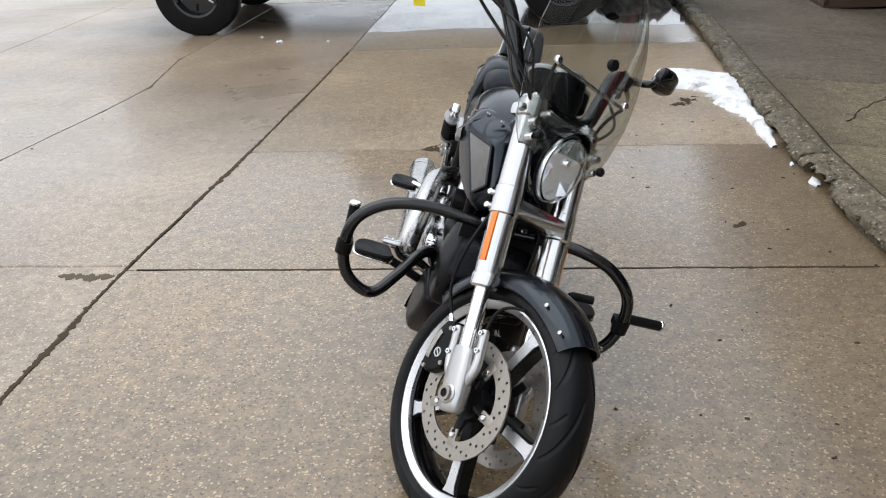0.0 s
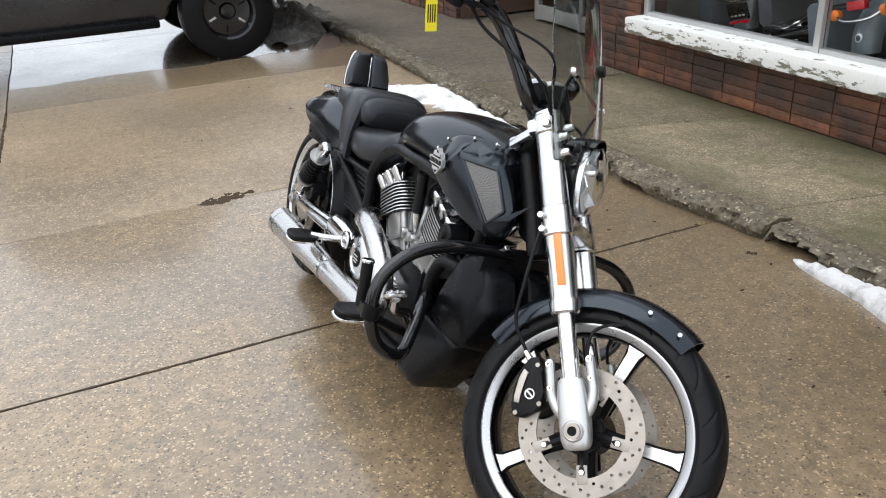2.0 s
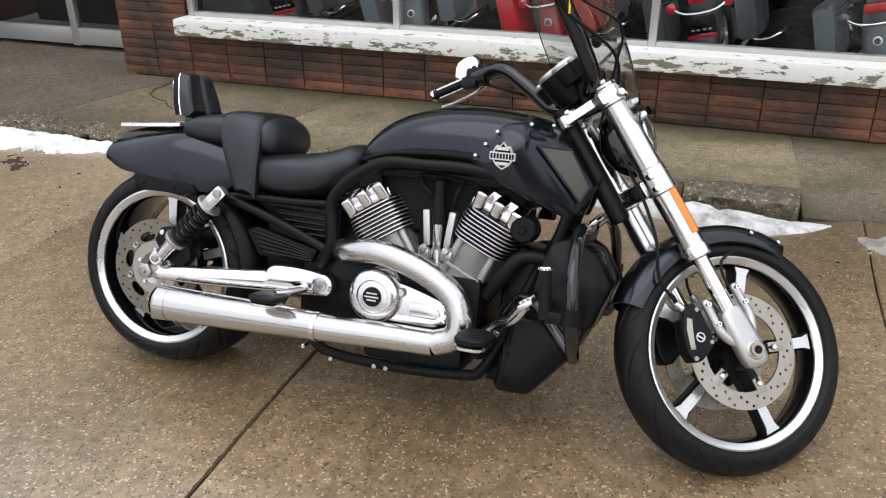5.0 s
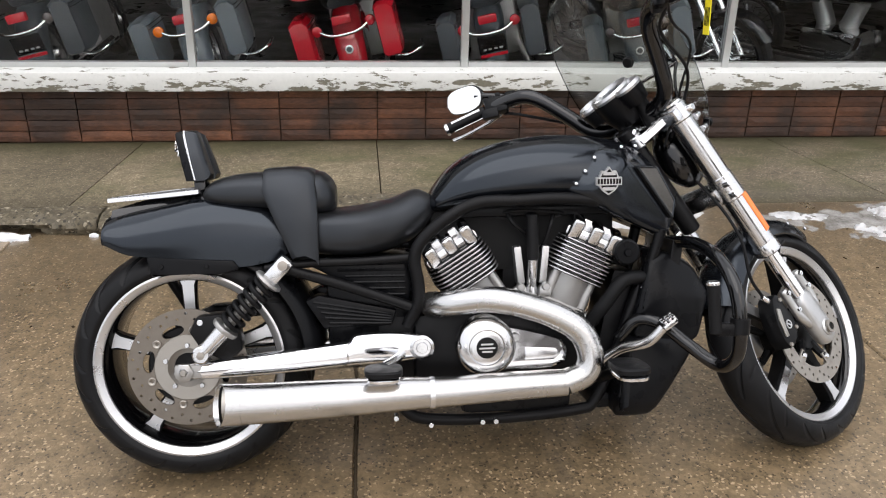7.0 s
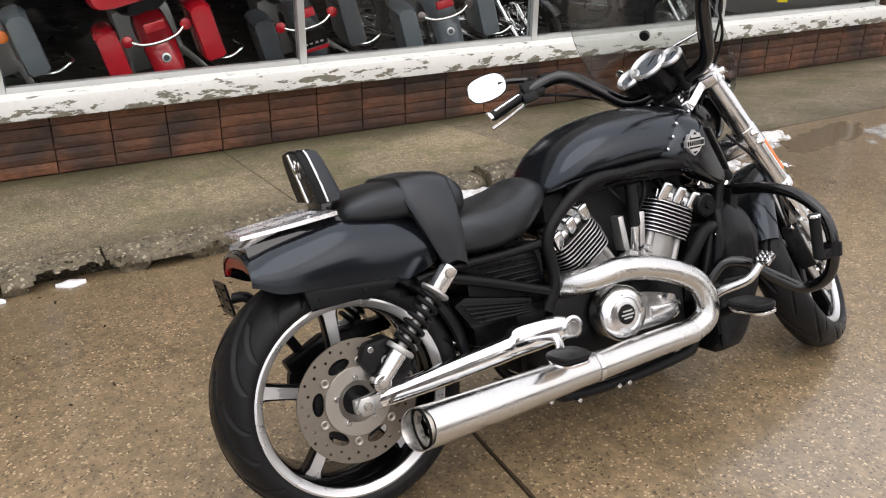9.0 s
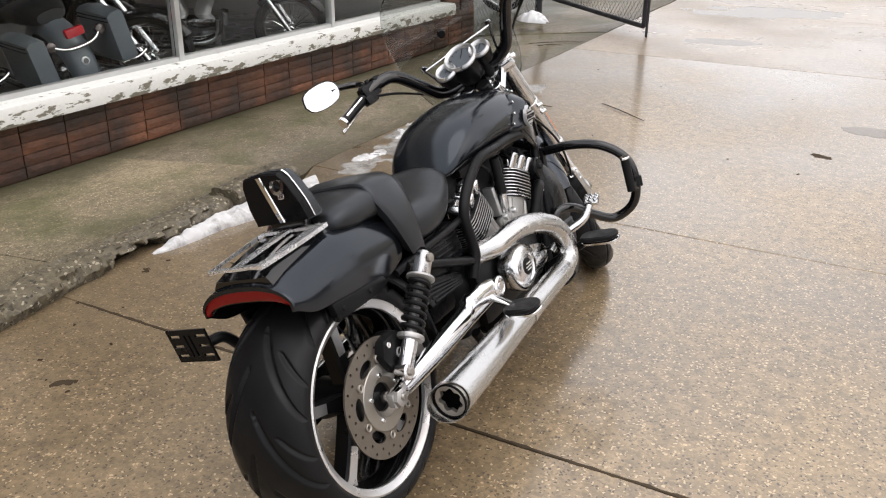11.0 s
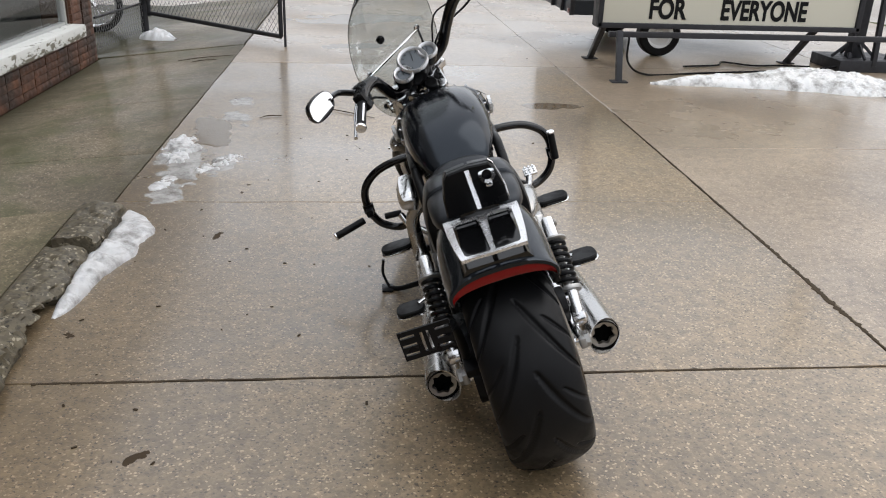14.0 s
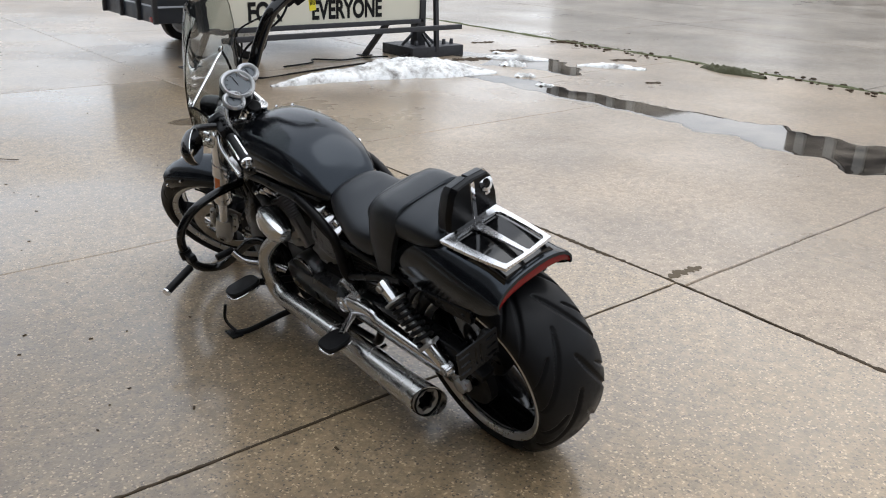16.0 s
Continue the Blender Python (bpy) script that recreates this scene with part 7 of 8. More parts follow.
def ridge(name, pts, material, seed, label, category, rough=0.35, zbase=0.0, kind="", lump=0.35, dense=26, fine=0.0):
    """A low uneven heap along a line: points of x, y, half width, height."""
    c = spline(pts, dense)
    k = 22
    bm = bmesh.new()
    rows = []
    for i, (x, y, w, h) in enumerate(c):
        a, b = c[max(0, i - 1)], c[min(len(c) - 1, i + 1)]
        d = Vector((b[0] - a[0], b[1] - a[1], 0)).normalized()
        nrm = Vector((-d.y, d.x, 0))
        row = []
        for j in range(k + 1):
            u = -1 + 2 * j / k
            sgn = 1 if u > 0 else -1
            wj = max(0.004, w * (1 + rough * 1.6 * noise.noise((x * 3 + seed + sgn * 5, y * 3, 0)) + rough * 0.9 * noise.noise((x * 7 + seed, y * 7, sgn * 3)) + rough * 0.3 * noise.noise((x * 16 + seed, y * 16, sgn * 7)) + fine * noise.noise((x * 31 + seed, y * 31, sgn * 9)) + fine * 0.7 * noise.noise((x * 75 + seed, y * 75, sgn * 4))))
            p = Vector((x, y, 0)) + nrm * (u * wj)
            n = noise.noise((p.x * 7 + seed, p.y * 7, 0)) * lump + noise.noise((p.x * 21, p.y * 21 + seed, 0)) * lump * 0.9 + noise.noise((p.x * 38, p.y * 38 + seed, 0)) * lump * 0.35
            z = max(0.0, h * (1 - u * u) ** 0.6 * (1 + n)) if 0 < j < k else 0.0
            if lump == 0.0:
                z = 0.0007 if 0 < j < k else 0.0
            row.append(bm.verts.new((p.x, p.y, zbase + z - ((0.001 if lump == 0.0 else 0.006) if j in (0, k) else 0))))
        rows.append(row)
    for p, q in zip(rows, rows[1:]):
        for j in range(k):
            bm.faces.new((p[j], p[j + 1], q[j + 1], q[j]))
    return tagged(part(name, bm, material), label, category, kind=kind)


def blotch(name, cx, cy, rx, ry, turn, material, seed, label, category, h=0.012, ragged=0.9, freq=6.0, flat=False, step=0.01, kind=""):
    """A patch with a ragged, broken outline: a thin heap, or with flat a sheet of water or mud."""
    c, q = math.cos(radians(turn)), math.sin(radians(turn))
    nu, nv = int(2.5 * rx / step), int(2.5 * ry / step)
    bm = bmesh.new()
    rows = []
    for i in range(nu + 1):
        row = []
        for j in range(nv + 1):
            u, v = -1.25 + 2.5 * i / nu, -1.25 + 2.5 * j / nv
            x, y = cx + u * rx * c - v * ry * q, cy + u * rx * q + v * ry * c
            n = sum(noise.noise((x * freq * 2.1 ** k + seed, y * freq * 2.1 ** k, seed * 0.7)) * 0.62 ** k for k in range(5))
            f = 0.85 - (u * u + v * v) + ragged * n
            if flat:
                z = max(-0.003, min(0.0008, f * 0.006))
            else:
                lump = 1 + 0.55 * noise.noise((x * 24, y * 24, seed)) + 0.35 * noise.noise((x * 70, y * 70, seed))
                z = h * min(1.0, f * 1.3) ** 0.7 * lump if f > 0 else max(-0.004, f * 0.02)
            row.append((bm.verts.new((x, y, z)), f))
        rows.append(row)
    for i in range(nu):
        for j in range(nv):
            four = (rows[i][j], rows[i + 1][j], rows[i + 1][j + 1], rows[i][j + 1])
            if max(w[1] for w in four) > -0.02:
                bm.faces.new([w[0] for w in four])
    bmesh.ops.delete(bm, geom=[v for v in bm.verts if not v.link_faces], context="VERTS")
    return tagged(part(name, bm, material), label, category, kind=kind)


ridge("snow_patch", [(1.08, 6.2, 0.04, 0.012), (1.2, 6.06, 0.15, 0.022), (1.32, 5.82, 0.23, 0.034), (1.41, 5.45, 0.17, 0.036), (1.44, 5.05, 0.07, 0.034), (1.42, 4.7, 0.04, 0.03), (1.41, 4.4, 0.02, 0.02)], SNOW, 1, "patch of melting white snow beside the kerb", "snow", 0.6, lump=0.55, fine=0.3)
ridge("snow_strip", [(1.48, 2.52, 0.006, 0.004), (1.465, 2.42, 0.03, 0.03), (1.445, 2.14, 0.065, 0.045), (1.425, 1.88, 0.095, 0.045), (1.41, 1.66, 0.11, 0.03), (1.43, 1.48, 0.085, 0.012), (1.49, 1.33, 0.01, 0.004)], OLDSNOW, 2, "strip of old snow along the foot of the kerb", "snow", 0.3, lump=0.5, dense=26, fine=0.05)
for cx, cy, rx, ry, turn, sd, hh in ((1.4, 0.45, 0.52, 0.15, 97, 3, 0.0035), (1.16, 0.55, 0.24, 0.09, 80, 5, 0.003), (1.2, -0.62, 0.22, 0.09, 110, 6, 0.003), (1.25, -1.2, 0.2, 0.1, 100, 9, 0.003), (1.36, 1.12, 0.16, 0.1, 95, 12, 0.0025)):
    blotch("slush_patch", cx, cy, rx, ry, turn, ICE, sd, "thin wet slush patch in a brown puddle", "slush", hh, 1.1, 7.0)
for cx, cy, rx, ry, turn, sd, hh in ((1.44, 0.25, 0.26, 0.11, 97, 21, 0.022), (1.17, 0.52, 0.21, 0.07, 72, 22, 0.018), (1.42, 0.88, 0.12, 0.05, 80, 24, 0.008)):
    blotch("slush_lump", cx, cy, rx, ry, turn, OLDSNOW, sd, "melting white slush lump in a brown puddle", "slush", hh, 1.5, 9.0, step=0.007)
ridge("snow_bank", [(-2.34, -2.08, 0.02, 0.02), (-2.75, -2.1, 0.09, 0.08), (-3.3, -2.15, 0.2, 0.1), (-3.85, -2.12, 0.3, 0.15), (-4.3, -1.98, 0.34, 0.13), (-4.62, -1.8, 0.2, 0.06), (-4.8, -1.62, 0.05, 0.02)], DIRTY, 11, "long bank of dirty snow in front of the sign", "snow", 0.1, lump=0.16, dense=40)
ridge("snow_lump", [(-5.5, -2.55, 0.05, 0.02), (-5.75, -2.3, 0.12, 0.05), (-6.0, -2.0, 0.05, 0.02)], DIRTY, 12, "small lump of dirty snow near the puddle", "snow")
ridge("snow_lump", [(-6.0, -1.55, 0.04, 0.02), (-6.3, -1.3, 0.12, 0.05), (-6.5, -0.95, 0.05, 0.02)], DIRTY, 13, "small lump of dirty snow near the puddle", "snow")
ridge("snow_lump", [(2.72, -4.32, 0.06, 0.03), (2.6, -4.28, 0.11, 0.09), (2.45, -4.25, 0.1, 0.08), (2.33, -4.2, 0.03, 0.02)], SNOW, 14, "small white snow lump beside the gate post", "snow", 0.3)
ridge("grimy_snow_bank", [(1.0, 8.35, 0.08, 0.03), (1.2, 8.75, 0.26, 0.1), (1.35, 9.3, 0.36, 0.14), (1.45, 10.2, 0.35, 0.14), (1.5, 11.4, 0.2, 0.08)], GRIME, 15, "grimy half-melted snow bank behind the truck", "snow", 0.5, lump=0.8)
FILM = mat("thin_water_film", (0.12, 0.09, 0.058), 0.1)
blotch("puddle", 1.34, -0.3, 0.42, 0.13, 97, FILM, 34, "shallow brown puddle round the slush", "puddle", 0, 0.8, 3.0, True, 0.016)
for i, (x, y, w) in enumerate(((1.445, 3.88, 0.055), (1.41, 4.13, 0.02), (-2.12, 7.62, 0.045), (-1.66, 7.56, 0.04), (-2.35, 7.85, 0.03))):
    ridge("snow_crumb", [(x, y - w, 0.01, 0.01), (x, y, w * 0.6, 0.02), (x + 0.005, y + w, 0.01, 0.01)], SNOW, 20 + i, "crumb of snow at the kerb", "snow")
ridge("puddle", [(-4.45, -1.95, 0.1, 0.003), (-4.62, -1.2, 0.22, 0.003), (-4.62, -0.5, 0.2, 0.003), (-4.68, 0.4, 0.24, 0.003), (-4.72, 1.4, 0.34, 0.003), (-4.75, 2.4, 0.42, 0.003), (-4.85, 3.6, 0.4, 0.003), (-4.9, 5.2, 0.1, 0.003)], WATER, 31, "long shallow puddle along the slab joint", "puddle", 0.3, 0.001, lump=0.0)
ridge("puddle", [(-5.4, -3.0, 0.12, 0.003), (-5.65, -2.35, 0.42, 0.003), (-5.65, -1.7, 0.34, 0.003), (-5.5, -1.1, 0.06, 0.003)], WATER, 33, "small puddle near the sign", "puddle", 0.5, 0.001, lump=0.0)
blotch("puddle", -1.24, -1.13, 0.3, 0.14, 6, FILM, 35, "small shallow puddle on the wet slab", "puddle", 0, 0.6, 2.5, True, 0.016)
blotch("puddle", 0.35, -4.0, 0.4, 0.2, 15, FILM, 38, "shallow puddle on the far wet slab", "puddle", 0, 0.8, 2.5, True, 0.02)
blotch("puddle", 0.3, -6.3, 0.9, 0.5, 20, FILM, 36, "shallow puddle on the far wet slab", "puddle", 0, 0.9, 1.6, True, 0.03)
for i, (x, y, w) in enumerate(((-0.36, 4.5, 0.13), (0.97, 3.39, 0.05), (1.01, 1.71, 0.06), (0.97, 1.04, 0.03), (1.4, 2.64, 0.05), (-0.89, -0.42, 0.09), (1.25, 6.17, 0.09), (1.1, 5.35, 0.12))):
    blotch("mud_smear", x, y, w, w * 0.45, 12 + 31 * i, MUD, 40 + i, "dark mud smear on the wet concrete", "mud", 0, 1.5, 16, True, 0.006)
for i, (x, y, w, h) in enumerate(((-5.35, -1.95, 0.14, 0.05), (-4.75, -0.85, 0.08, 0.02), (-4.95, -1.35, 0.12, 0.03), (-5.9, -2.75, 0.06, 0.02))):
    ridge("snow_lump", [(x - w, y, 0.02, 0.01), (x - w * 0.3, y + 0.05, w * 0.6, h), (x + w * 0.4, y - 0.04, w * 0.5, h * 0.8), (x + w, y + 0.02, 0.02, 0.01)], DIRTY, 90 + i, "small lump of dirty snow near the puddle", "snow", 0.6, lump=0.9, fine=0.5)
for i, (x, y, w) in enumerate(((-5.25, -2.55, 0.3), (-6.1, -2.9, 0.22), (-5.9, -0.4, 0.1), (-6.9, -1.6, 0.18), (-6.4, -3.6, 0.2))):
    ridge("mud_smear", [(x - w, y, 0.02, 0.002), (x - w * 0.3, y + 0.04, w * 0.35, 0.004), (x + w * 0.4, y - 0.03, w * 0.3, 0.004), (x + w, y + 0.02, 0.02, 0.002)], MUD, 70 + i, "dark mud smear beside the puddle", "mud", 0.8, 0.0006, fine=1.0)
ridge("dirt_heap", [(-7.35, -0.75, 0.05, 0.02), (-7.3, -0.5, 0.13, 0.06), (-7.28, -0.2, 0.12, 0.05), (-7.25, 0.1, 0.04, 0.02)], grain(mat("mossy_dirt", (0.06, 0.06, 0.03), 0.9), 40, 0.8, 0.01), 50, "small mossy dirt heap at the road edge", "dirt", 0.5, lump=0.8)
random.seed(31)
bm = bmesh.new()
for k in range(160):
    t = random.random()
    x, y, r = -7.5 + random.gauss(0, 0.12) - 0.02 * t, -3.2 + 8 * t ** 1.6, random.uniform(0.012, 0.045)
    box((r * random.uniform(1, 2.2), r, r * 0.5), (x, y, r * 0.18), (0, 0, random.uniform(0, 180)), r * 0.18, bm, 1)
tagged(part("dirt_crumbs", bm, MUD), "dark dirt crumbs scattered along the road edge", "dirt", kind="stuff")
GRASS = grain(mat("winter_grass", (0.07, 0.08, 0.03), 0.9), 60, 0.8, 0.01)
ridge("grass_strip", [(-7.6, -9, 0.05, 0.015), (-7.59, -4, 0.06, 0.02), (-7.58, 0, 0.05, 0.02), (-7.58, 5, 0.07, 0.025), (-7.58, 10, 0.05, 0.02)], GRASS, 51, "thin mossy strip in the joint at the road edge", "grass", 0.6, -0.01, "stuff", 0.9)

CHIP = grain(mat("chipped_concrete", (0.1, 0.078, 0.052), 0.8, 0, 0, 0.2), 60, 0.5, 0.003)
JOINTDIRT = grain(mat("joint_dirt", (0.05, 0.036, 0.022), 0.85, 0, 0, 0.2), 80, 0.5, 0.002)
# crumbled dirt in the joints and a chipped corner
ridge("joint_dirt", [(-1.66, -0.9, 0.003, 0.001), (-1.64, 0.5, 0.004, 0.001), (-1.62, 1.8, 0.008, 0.0015), (-1.61, 2.4, 0.012, 0.0015), (-1.602, 2.95, 0.007, 0.001), (-1.57, 3.5, 0.007, 0.001), (-1.53, 4.05, 0.012, 0.001), (-1.5, 4.5, 0.008, 0.001), (-1.43, 6.0, 0.009, 0.001), (-1.39, 7.1, 0.008, 0.001)], JOINTDIRT, 61, "dark crumbled dirt in the long slab joint", "dirt", 0.5, 0.0012, "stuff", 0.8, 90, 1.3)
ridge("joint_dirt", [(-1.55, 2.985, 0.003, 0.001), (-0.9, 2.98, 0.005, 0.001), (-0.2, 2.98, 0.004, 0.001), (0.5, 2.98, 0.005, 0.001), (1.4, 2.98, 0.004, 0.001)], JOINTDIRT, 62, "dark dirt in a cross joint of the slabs", "dirt", 0.5, 0.0012, "stuff", 0.8, 90, 1.3)
ridge("chipped_corner", [(-1.86, 2.93, 0.008, 0.001), (-1.78, 2.92, 0.025, 0.0012), (-1.68, 2.92, 0.03, 0.0012), (-1.62, 2.93, 0.01, 0.001)], CHIP, 63, "dark chipped slab corner at the joint crossing", "dirt", 0.5, 0.0012, lump=0.8, fine=1.0)

# leaf bits and grit
random.seed(8)
bm = bmesh.new()
for k in range(130):
    x, y = random.choice(((random.uniform(-4.5, 1.4), random.uniform(-6, 7.5)), (random.uniform(0.2, 1.45), random.uniform(-1, 5))))
    s = random.uniform(0.003, 0.009)
    box((s * random.uniform(1, 2.6), s, 0.003), (x, y, 0.002), (0, 0, random.uniform(0, 180)), 0.001, bm, 1)
tagged(part("leaf_bits", bm, MUD), "dark wet leaf bits and grit on concrete", "debris", kind="stuff")
bm = bmesh.new()
for a, b in (((2.1, -3.12), (1.57, -3.25)), ((1.95, -2.98), (1.72, -3.04)), ((0.62, -0.97), (0.22, -0.65)), ((0.9, -0.7), (1.05, -0.62))):
    p, q = Vector((*a, 0.012)), Vector((*b, 0.012))
    mid = (p + q) / 2 + Vector((0.02, -0.015, 0.004))
    for v in (p, q, mid):
        v.z += walk_z(v.x, 0) - 0.006 if v.x > 1.6 else -0.006
    tube([p, mid, q], [0.003, 0.004, 0.002], 8, 4, bm)
tagged(part("twigs", bm, MUD), "thin dark twigs lying on wet concrete", "twig", kind="stuff")

# ---- portable letter sign on its steel frame ----
SIGNW = grain(mat("sign_panel_white", (0.66, 0.63, 0.52), 0.45), 12, 0.1, 0.001, 0.35, 0.55, 4)
FRAMEM = grain(mat("rusty_dark_steel", (0.03, 0.03, 0.034), 0.5, 0.3), 50, 0.4, 0.002, 0.4, 0.7, 10)
SX0, SX1, SY = -4.62, -2.03, -2.83
sign = empty("letter_sign", Matrix.Identity(4), "white letter-board sign on a dark steel frame", "sign")
part("board", box((SX1 - SX0, 0.16, 1.15), ((SX0 + SX1) / 2, SY, 1.03), bevel=0.006), SIGNW, sign)
bm = bmesh.new()
for z in (0.44, 1.63):
    box((SX1 - SX0 + 0.1, 0.2, 0.05), ((SX0 + SX1) / 2, SY, z), (0, 0, 0), 0.006, bm)
for x in (SX0 - 0.03, SX1 + 0.03):
    box((0.05, 0.2, 1.22), (x, SY, 1.035), (0, 0, 0), 0.006, bm)
part("sign_edge", bm, FRAMEM, sign)
for z in (0.755, 1.0, 1.3):
    part("letter_rail", box((SX1 - SX0 - 0.02, 0.012, 0.014), ((SX0 + SX1) / 2, SY + 0.084, z), bevel=0.002), mat("rail_brass", (0.45, 0.36, 0.22), 0.5), sign)
part("rail", box((2.95, 0.06, 0.05), (-3.48, -2.42, 0.4), bevel=0.006), FRAMEM, sign)
for x, y, tx, ty, tz in ((-2.07, -2.17, -2.07, -2.3, 0.45), (-2.13, -3.45, -2.1, -2.9, 0.45), (-4.28, -3.35, -4.35, -2.95, 0.45)):
    a, b = Vector((x, y, 0.0)), Vector((tx, ty, tz))
    d = b - a
    bm = box((0.055, 0.055, d.length), (0, 0, d.length / 2), bevel=0.005)
    bm.transform(Matrix.Translation(a) @ d.to_track_quat("Z", "Y").to_matrix().to_4x4())
    leg = part("leg", bm, FRAMEM, sign)
    part("foot_plate", box((0.15, 0.12, 0.012), (x, y, 0.006), bevel=0.003), FRAMEM, leg)


def lettering(text, x0, x1, z, height):
    cu = bpy.data.curves.new("letters", "FONT")
    cu.body = text
    cu.extrude = 0.02
    cu.offset = 0.034
    ob = bpy.data.objects.new("letters", cu)
    scene.collection.objects.link(ob)
    bpy.context.view_layer.update()
    me = bpy.data.meshes.new_from_object(ob)
    bpy.data.objects.remove(ob)
    co = np.array([v.co[:] for v in me.vertices])
    lo, hi = co.min(0), co.max(0)
    for v in me.vertices:
        u = (v.co.x - lo[0]) / (hi[0] - lo[0])
        w = (v.co.y - lo[1]) / (hi[1] - lo[1])
        v.co = (x0 + (x1 - x0) * u, SY + 0.082 + (v.co.z + 0.02) * 0.1, z + height * w)
    me.materials.append(INK)
    return part("lettering", None, INK, sign, f"black plastic letters {text}", data=me)


lettering("FOR", -2.485, -2.86, 0.505, 0.2)
lettering("EVERYONE", -3.21, -4.09, 0.505, 0.2)
pole = empty("sign_pole", Matrix.Identity(4), "dark steel sign pole on a heavy bolted base box", "pole")
part("base_box", box((0.78, 0.6, 0.12), (-5.0, -3.15, 0.06), bevel=0.008), FRAMEM, pole)
part("post", box((0.13, 0.13, 3.4), (-4.88, -3.1, 1.75), bevel=0.01), FRAMEM, pole)
part("brace_post", box((0.05, 0.05, 1.6), (-4.98, -2.92, 0.86), rot=(4, 0, 0), bevel=0.005), FRAMEM, pole)
for dx, dy in ((0.16, 0), (-0.16, 0), (0, 0.16), (0, -0.16)):
    bm = bmesh.new()
    box((0.2 if dx else 0.02, 0.2 if dy else 0.02, 0.03), (-4.88 + dx, -3.1 + dy, 0.19), (0, (40 if dx > 0 else -40) if dx else 0, 0) if dx else ((-40 if dy > 0 else 40), 0, 0), 0.004, bm)
    part("gusset", bm, FRAMEM, pole)
for dx in (-0.32, -0.2, 0.22):
    part("bolt", rod((-5.0 + dx, -3.0, 0.12), (-5.0 + dx, -3.0, 0.18), 0.025, 0.02, 8), FRAMEM, pole)
bm = tube([(-2.15, -2.25, 0.4), (-2.2, -2.35, 0.15), (-2.45, -2.5, 0.012), (-3.0, -2.62, 0.01), (-3.6, -2.75, 0.01), (-4.2, -2.85, 0.012), (-4.6, -2.9, 0.05)], 0.01, 8)
tagged(part("power_cable", bm, RUBBER), "black cable lying on the concrete under the sign", "cable")
bm = tube([(-3.0, -3.0, 0.01), (-3.4, -3.1, 0.01), (-3.55, -3.3, 0.01), (-3.8, -3.1, 0.012), (-4.1, -3.15, 0.01), (-4.4, -3.05, 0.02)], 0.009, 8)
tagged(part("power_cable", bm, RUBBER), "black cable lying on the concrete under the sign", "cable")

# ---- small dark trailer behind the sign ----
TRAIL = grain(mat("dark_blue_trailer_paint", (0.012, 0.016, 0.024), 0.4), 60, 0.1, 0.001, 0.3, 0.5, 5)
trailer = empty("utility_trailer", pose(-2.0, -3.78, 0), "dark box trailer with a small white wheel", "trailer")
part("bed", box((2.9, 1.5, 0.16), (-1.45, -0.82, 0.48), bevel=0.01), TRAIL, trailer)
for k in range(4):
    part("side_board", box((2.9, 0.04, 0.16), (-1.45, -0.06, 0.66 + 0.18 * k), bevel=0.006), TRAIL, trailer)
    part("end_board", box((0.04, 1.5, 0.16), (-0.02, -0.82, 0.66 + 0.18 * k), bevel=0.006), TRAIL, trailer)
for y in (-0.06, -0.5, -1.0, -1.55):
    part("stake", box((0.05, 0.05, 0.9), (0.01, y, 0.85), bevel=0.006), FRAMEM, trailer)
part("tail_lamp", box((0.03, 0.12, 0.06), (0.02, -0.12, 0.44), bevel=0.008), REDLENS, trailer, "red trailer lamp")
WHITEP = grain(mat("white_steel_rim", (0.7, 0.7, 0.7), 0.4), 50, 0.1, 0.001)


def small_wheel(parent, at, R, w, rim_mat, slots=0):
    prof = [(R * 0.62, -w), (R * 0.9, -w), (R * 0.985, -w * 0.75), (R, -w * 0.3), (R, w * 0.3), (R * 0.985, w * 0.75), (R * 0.9, w), (R * 0.62, w)]
    ty = part("wheel", lathe(prof, at, (0, 1, 0), 56, None, True), RUBBER, parent, "black tyre on a steel rim")
    rp = [(0, w * 0.3), (R * 0.16, w * 0.35), (R * 0.2, w * 0.15), (R * 0.5, w * 0.4), (R * 0.56, w * 0.85), (R * 0.63, w * 0.95), (R * 0.63, -w * 0.8), (0, -w * 0.8)]
    rim = part("rim", lathe(rp, at, (0, 1, 0), 40), rim_mat, ty)
    return ty, rim


small_wheel(trailer, (-0.95, 0.06, 0.235), 0.235, 0.08, WHITEP)
small_wheel(trailer, (-0.95, -1.7, 0.235), 0.235, 0.08, WHITEP)
part("fender", box((0.7, 0.2, 0.02), (-0.95, 0.06, 0.5), bevel=0.006), TRAIL, trailer)

# ---- parked pickup truck ----
TRUCKP = grain(mat("black_truck_paint", (0.006, 0.006, 0.007), 0.25, 0, 0.4), 30, 0.05, 0.0005, 0.18, 0.4, 3)
TGLASS = mat("dark_car_glass", (0.01, 0.012, 0.013), 0.04)
truck = empty("pickup_truck", pose(-1.25, 8.05, 0), "black pickup truck parked across the wet forecourt", "truck")
prof = [(-2.62, 0.5), (-2.66, 0.9), (-2.6, 1.12), (-0.55, 1.14), (-0.3, 1.62), (0.15, 1.84), (1.0, 1.84), (1.5, 1.3), (1.75, 1.16), (2.75, 1.08), (2.88, 0.85), (2.86, 0.5), (2.2, 0.4)]
lower = [(2.86, 0.5)] + [(1.75 + 0.5 * math.cos(a), 0.42 + 0.5 * math.sin(a)) for a in np.linspace(0.1, math.pi - 0.1, 12)] + [(1.2, 0.4), (-1.2, 0.4)] + [(-1.75 + 0.5 * math.cos(a), 0.42 + 0.5 * math.sin(a)) for a in np.linspace(0.1, math.pi - 0.1, 12)] + [(-2.3, 0.5)]
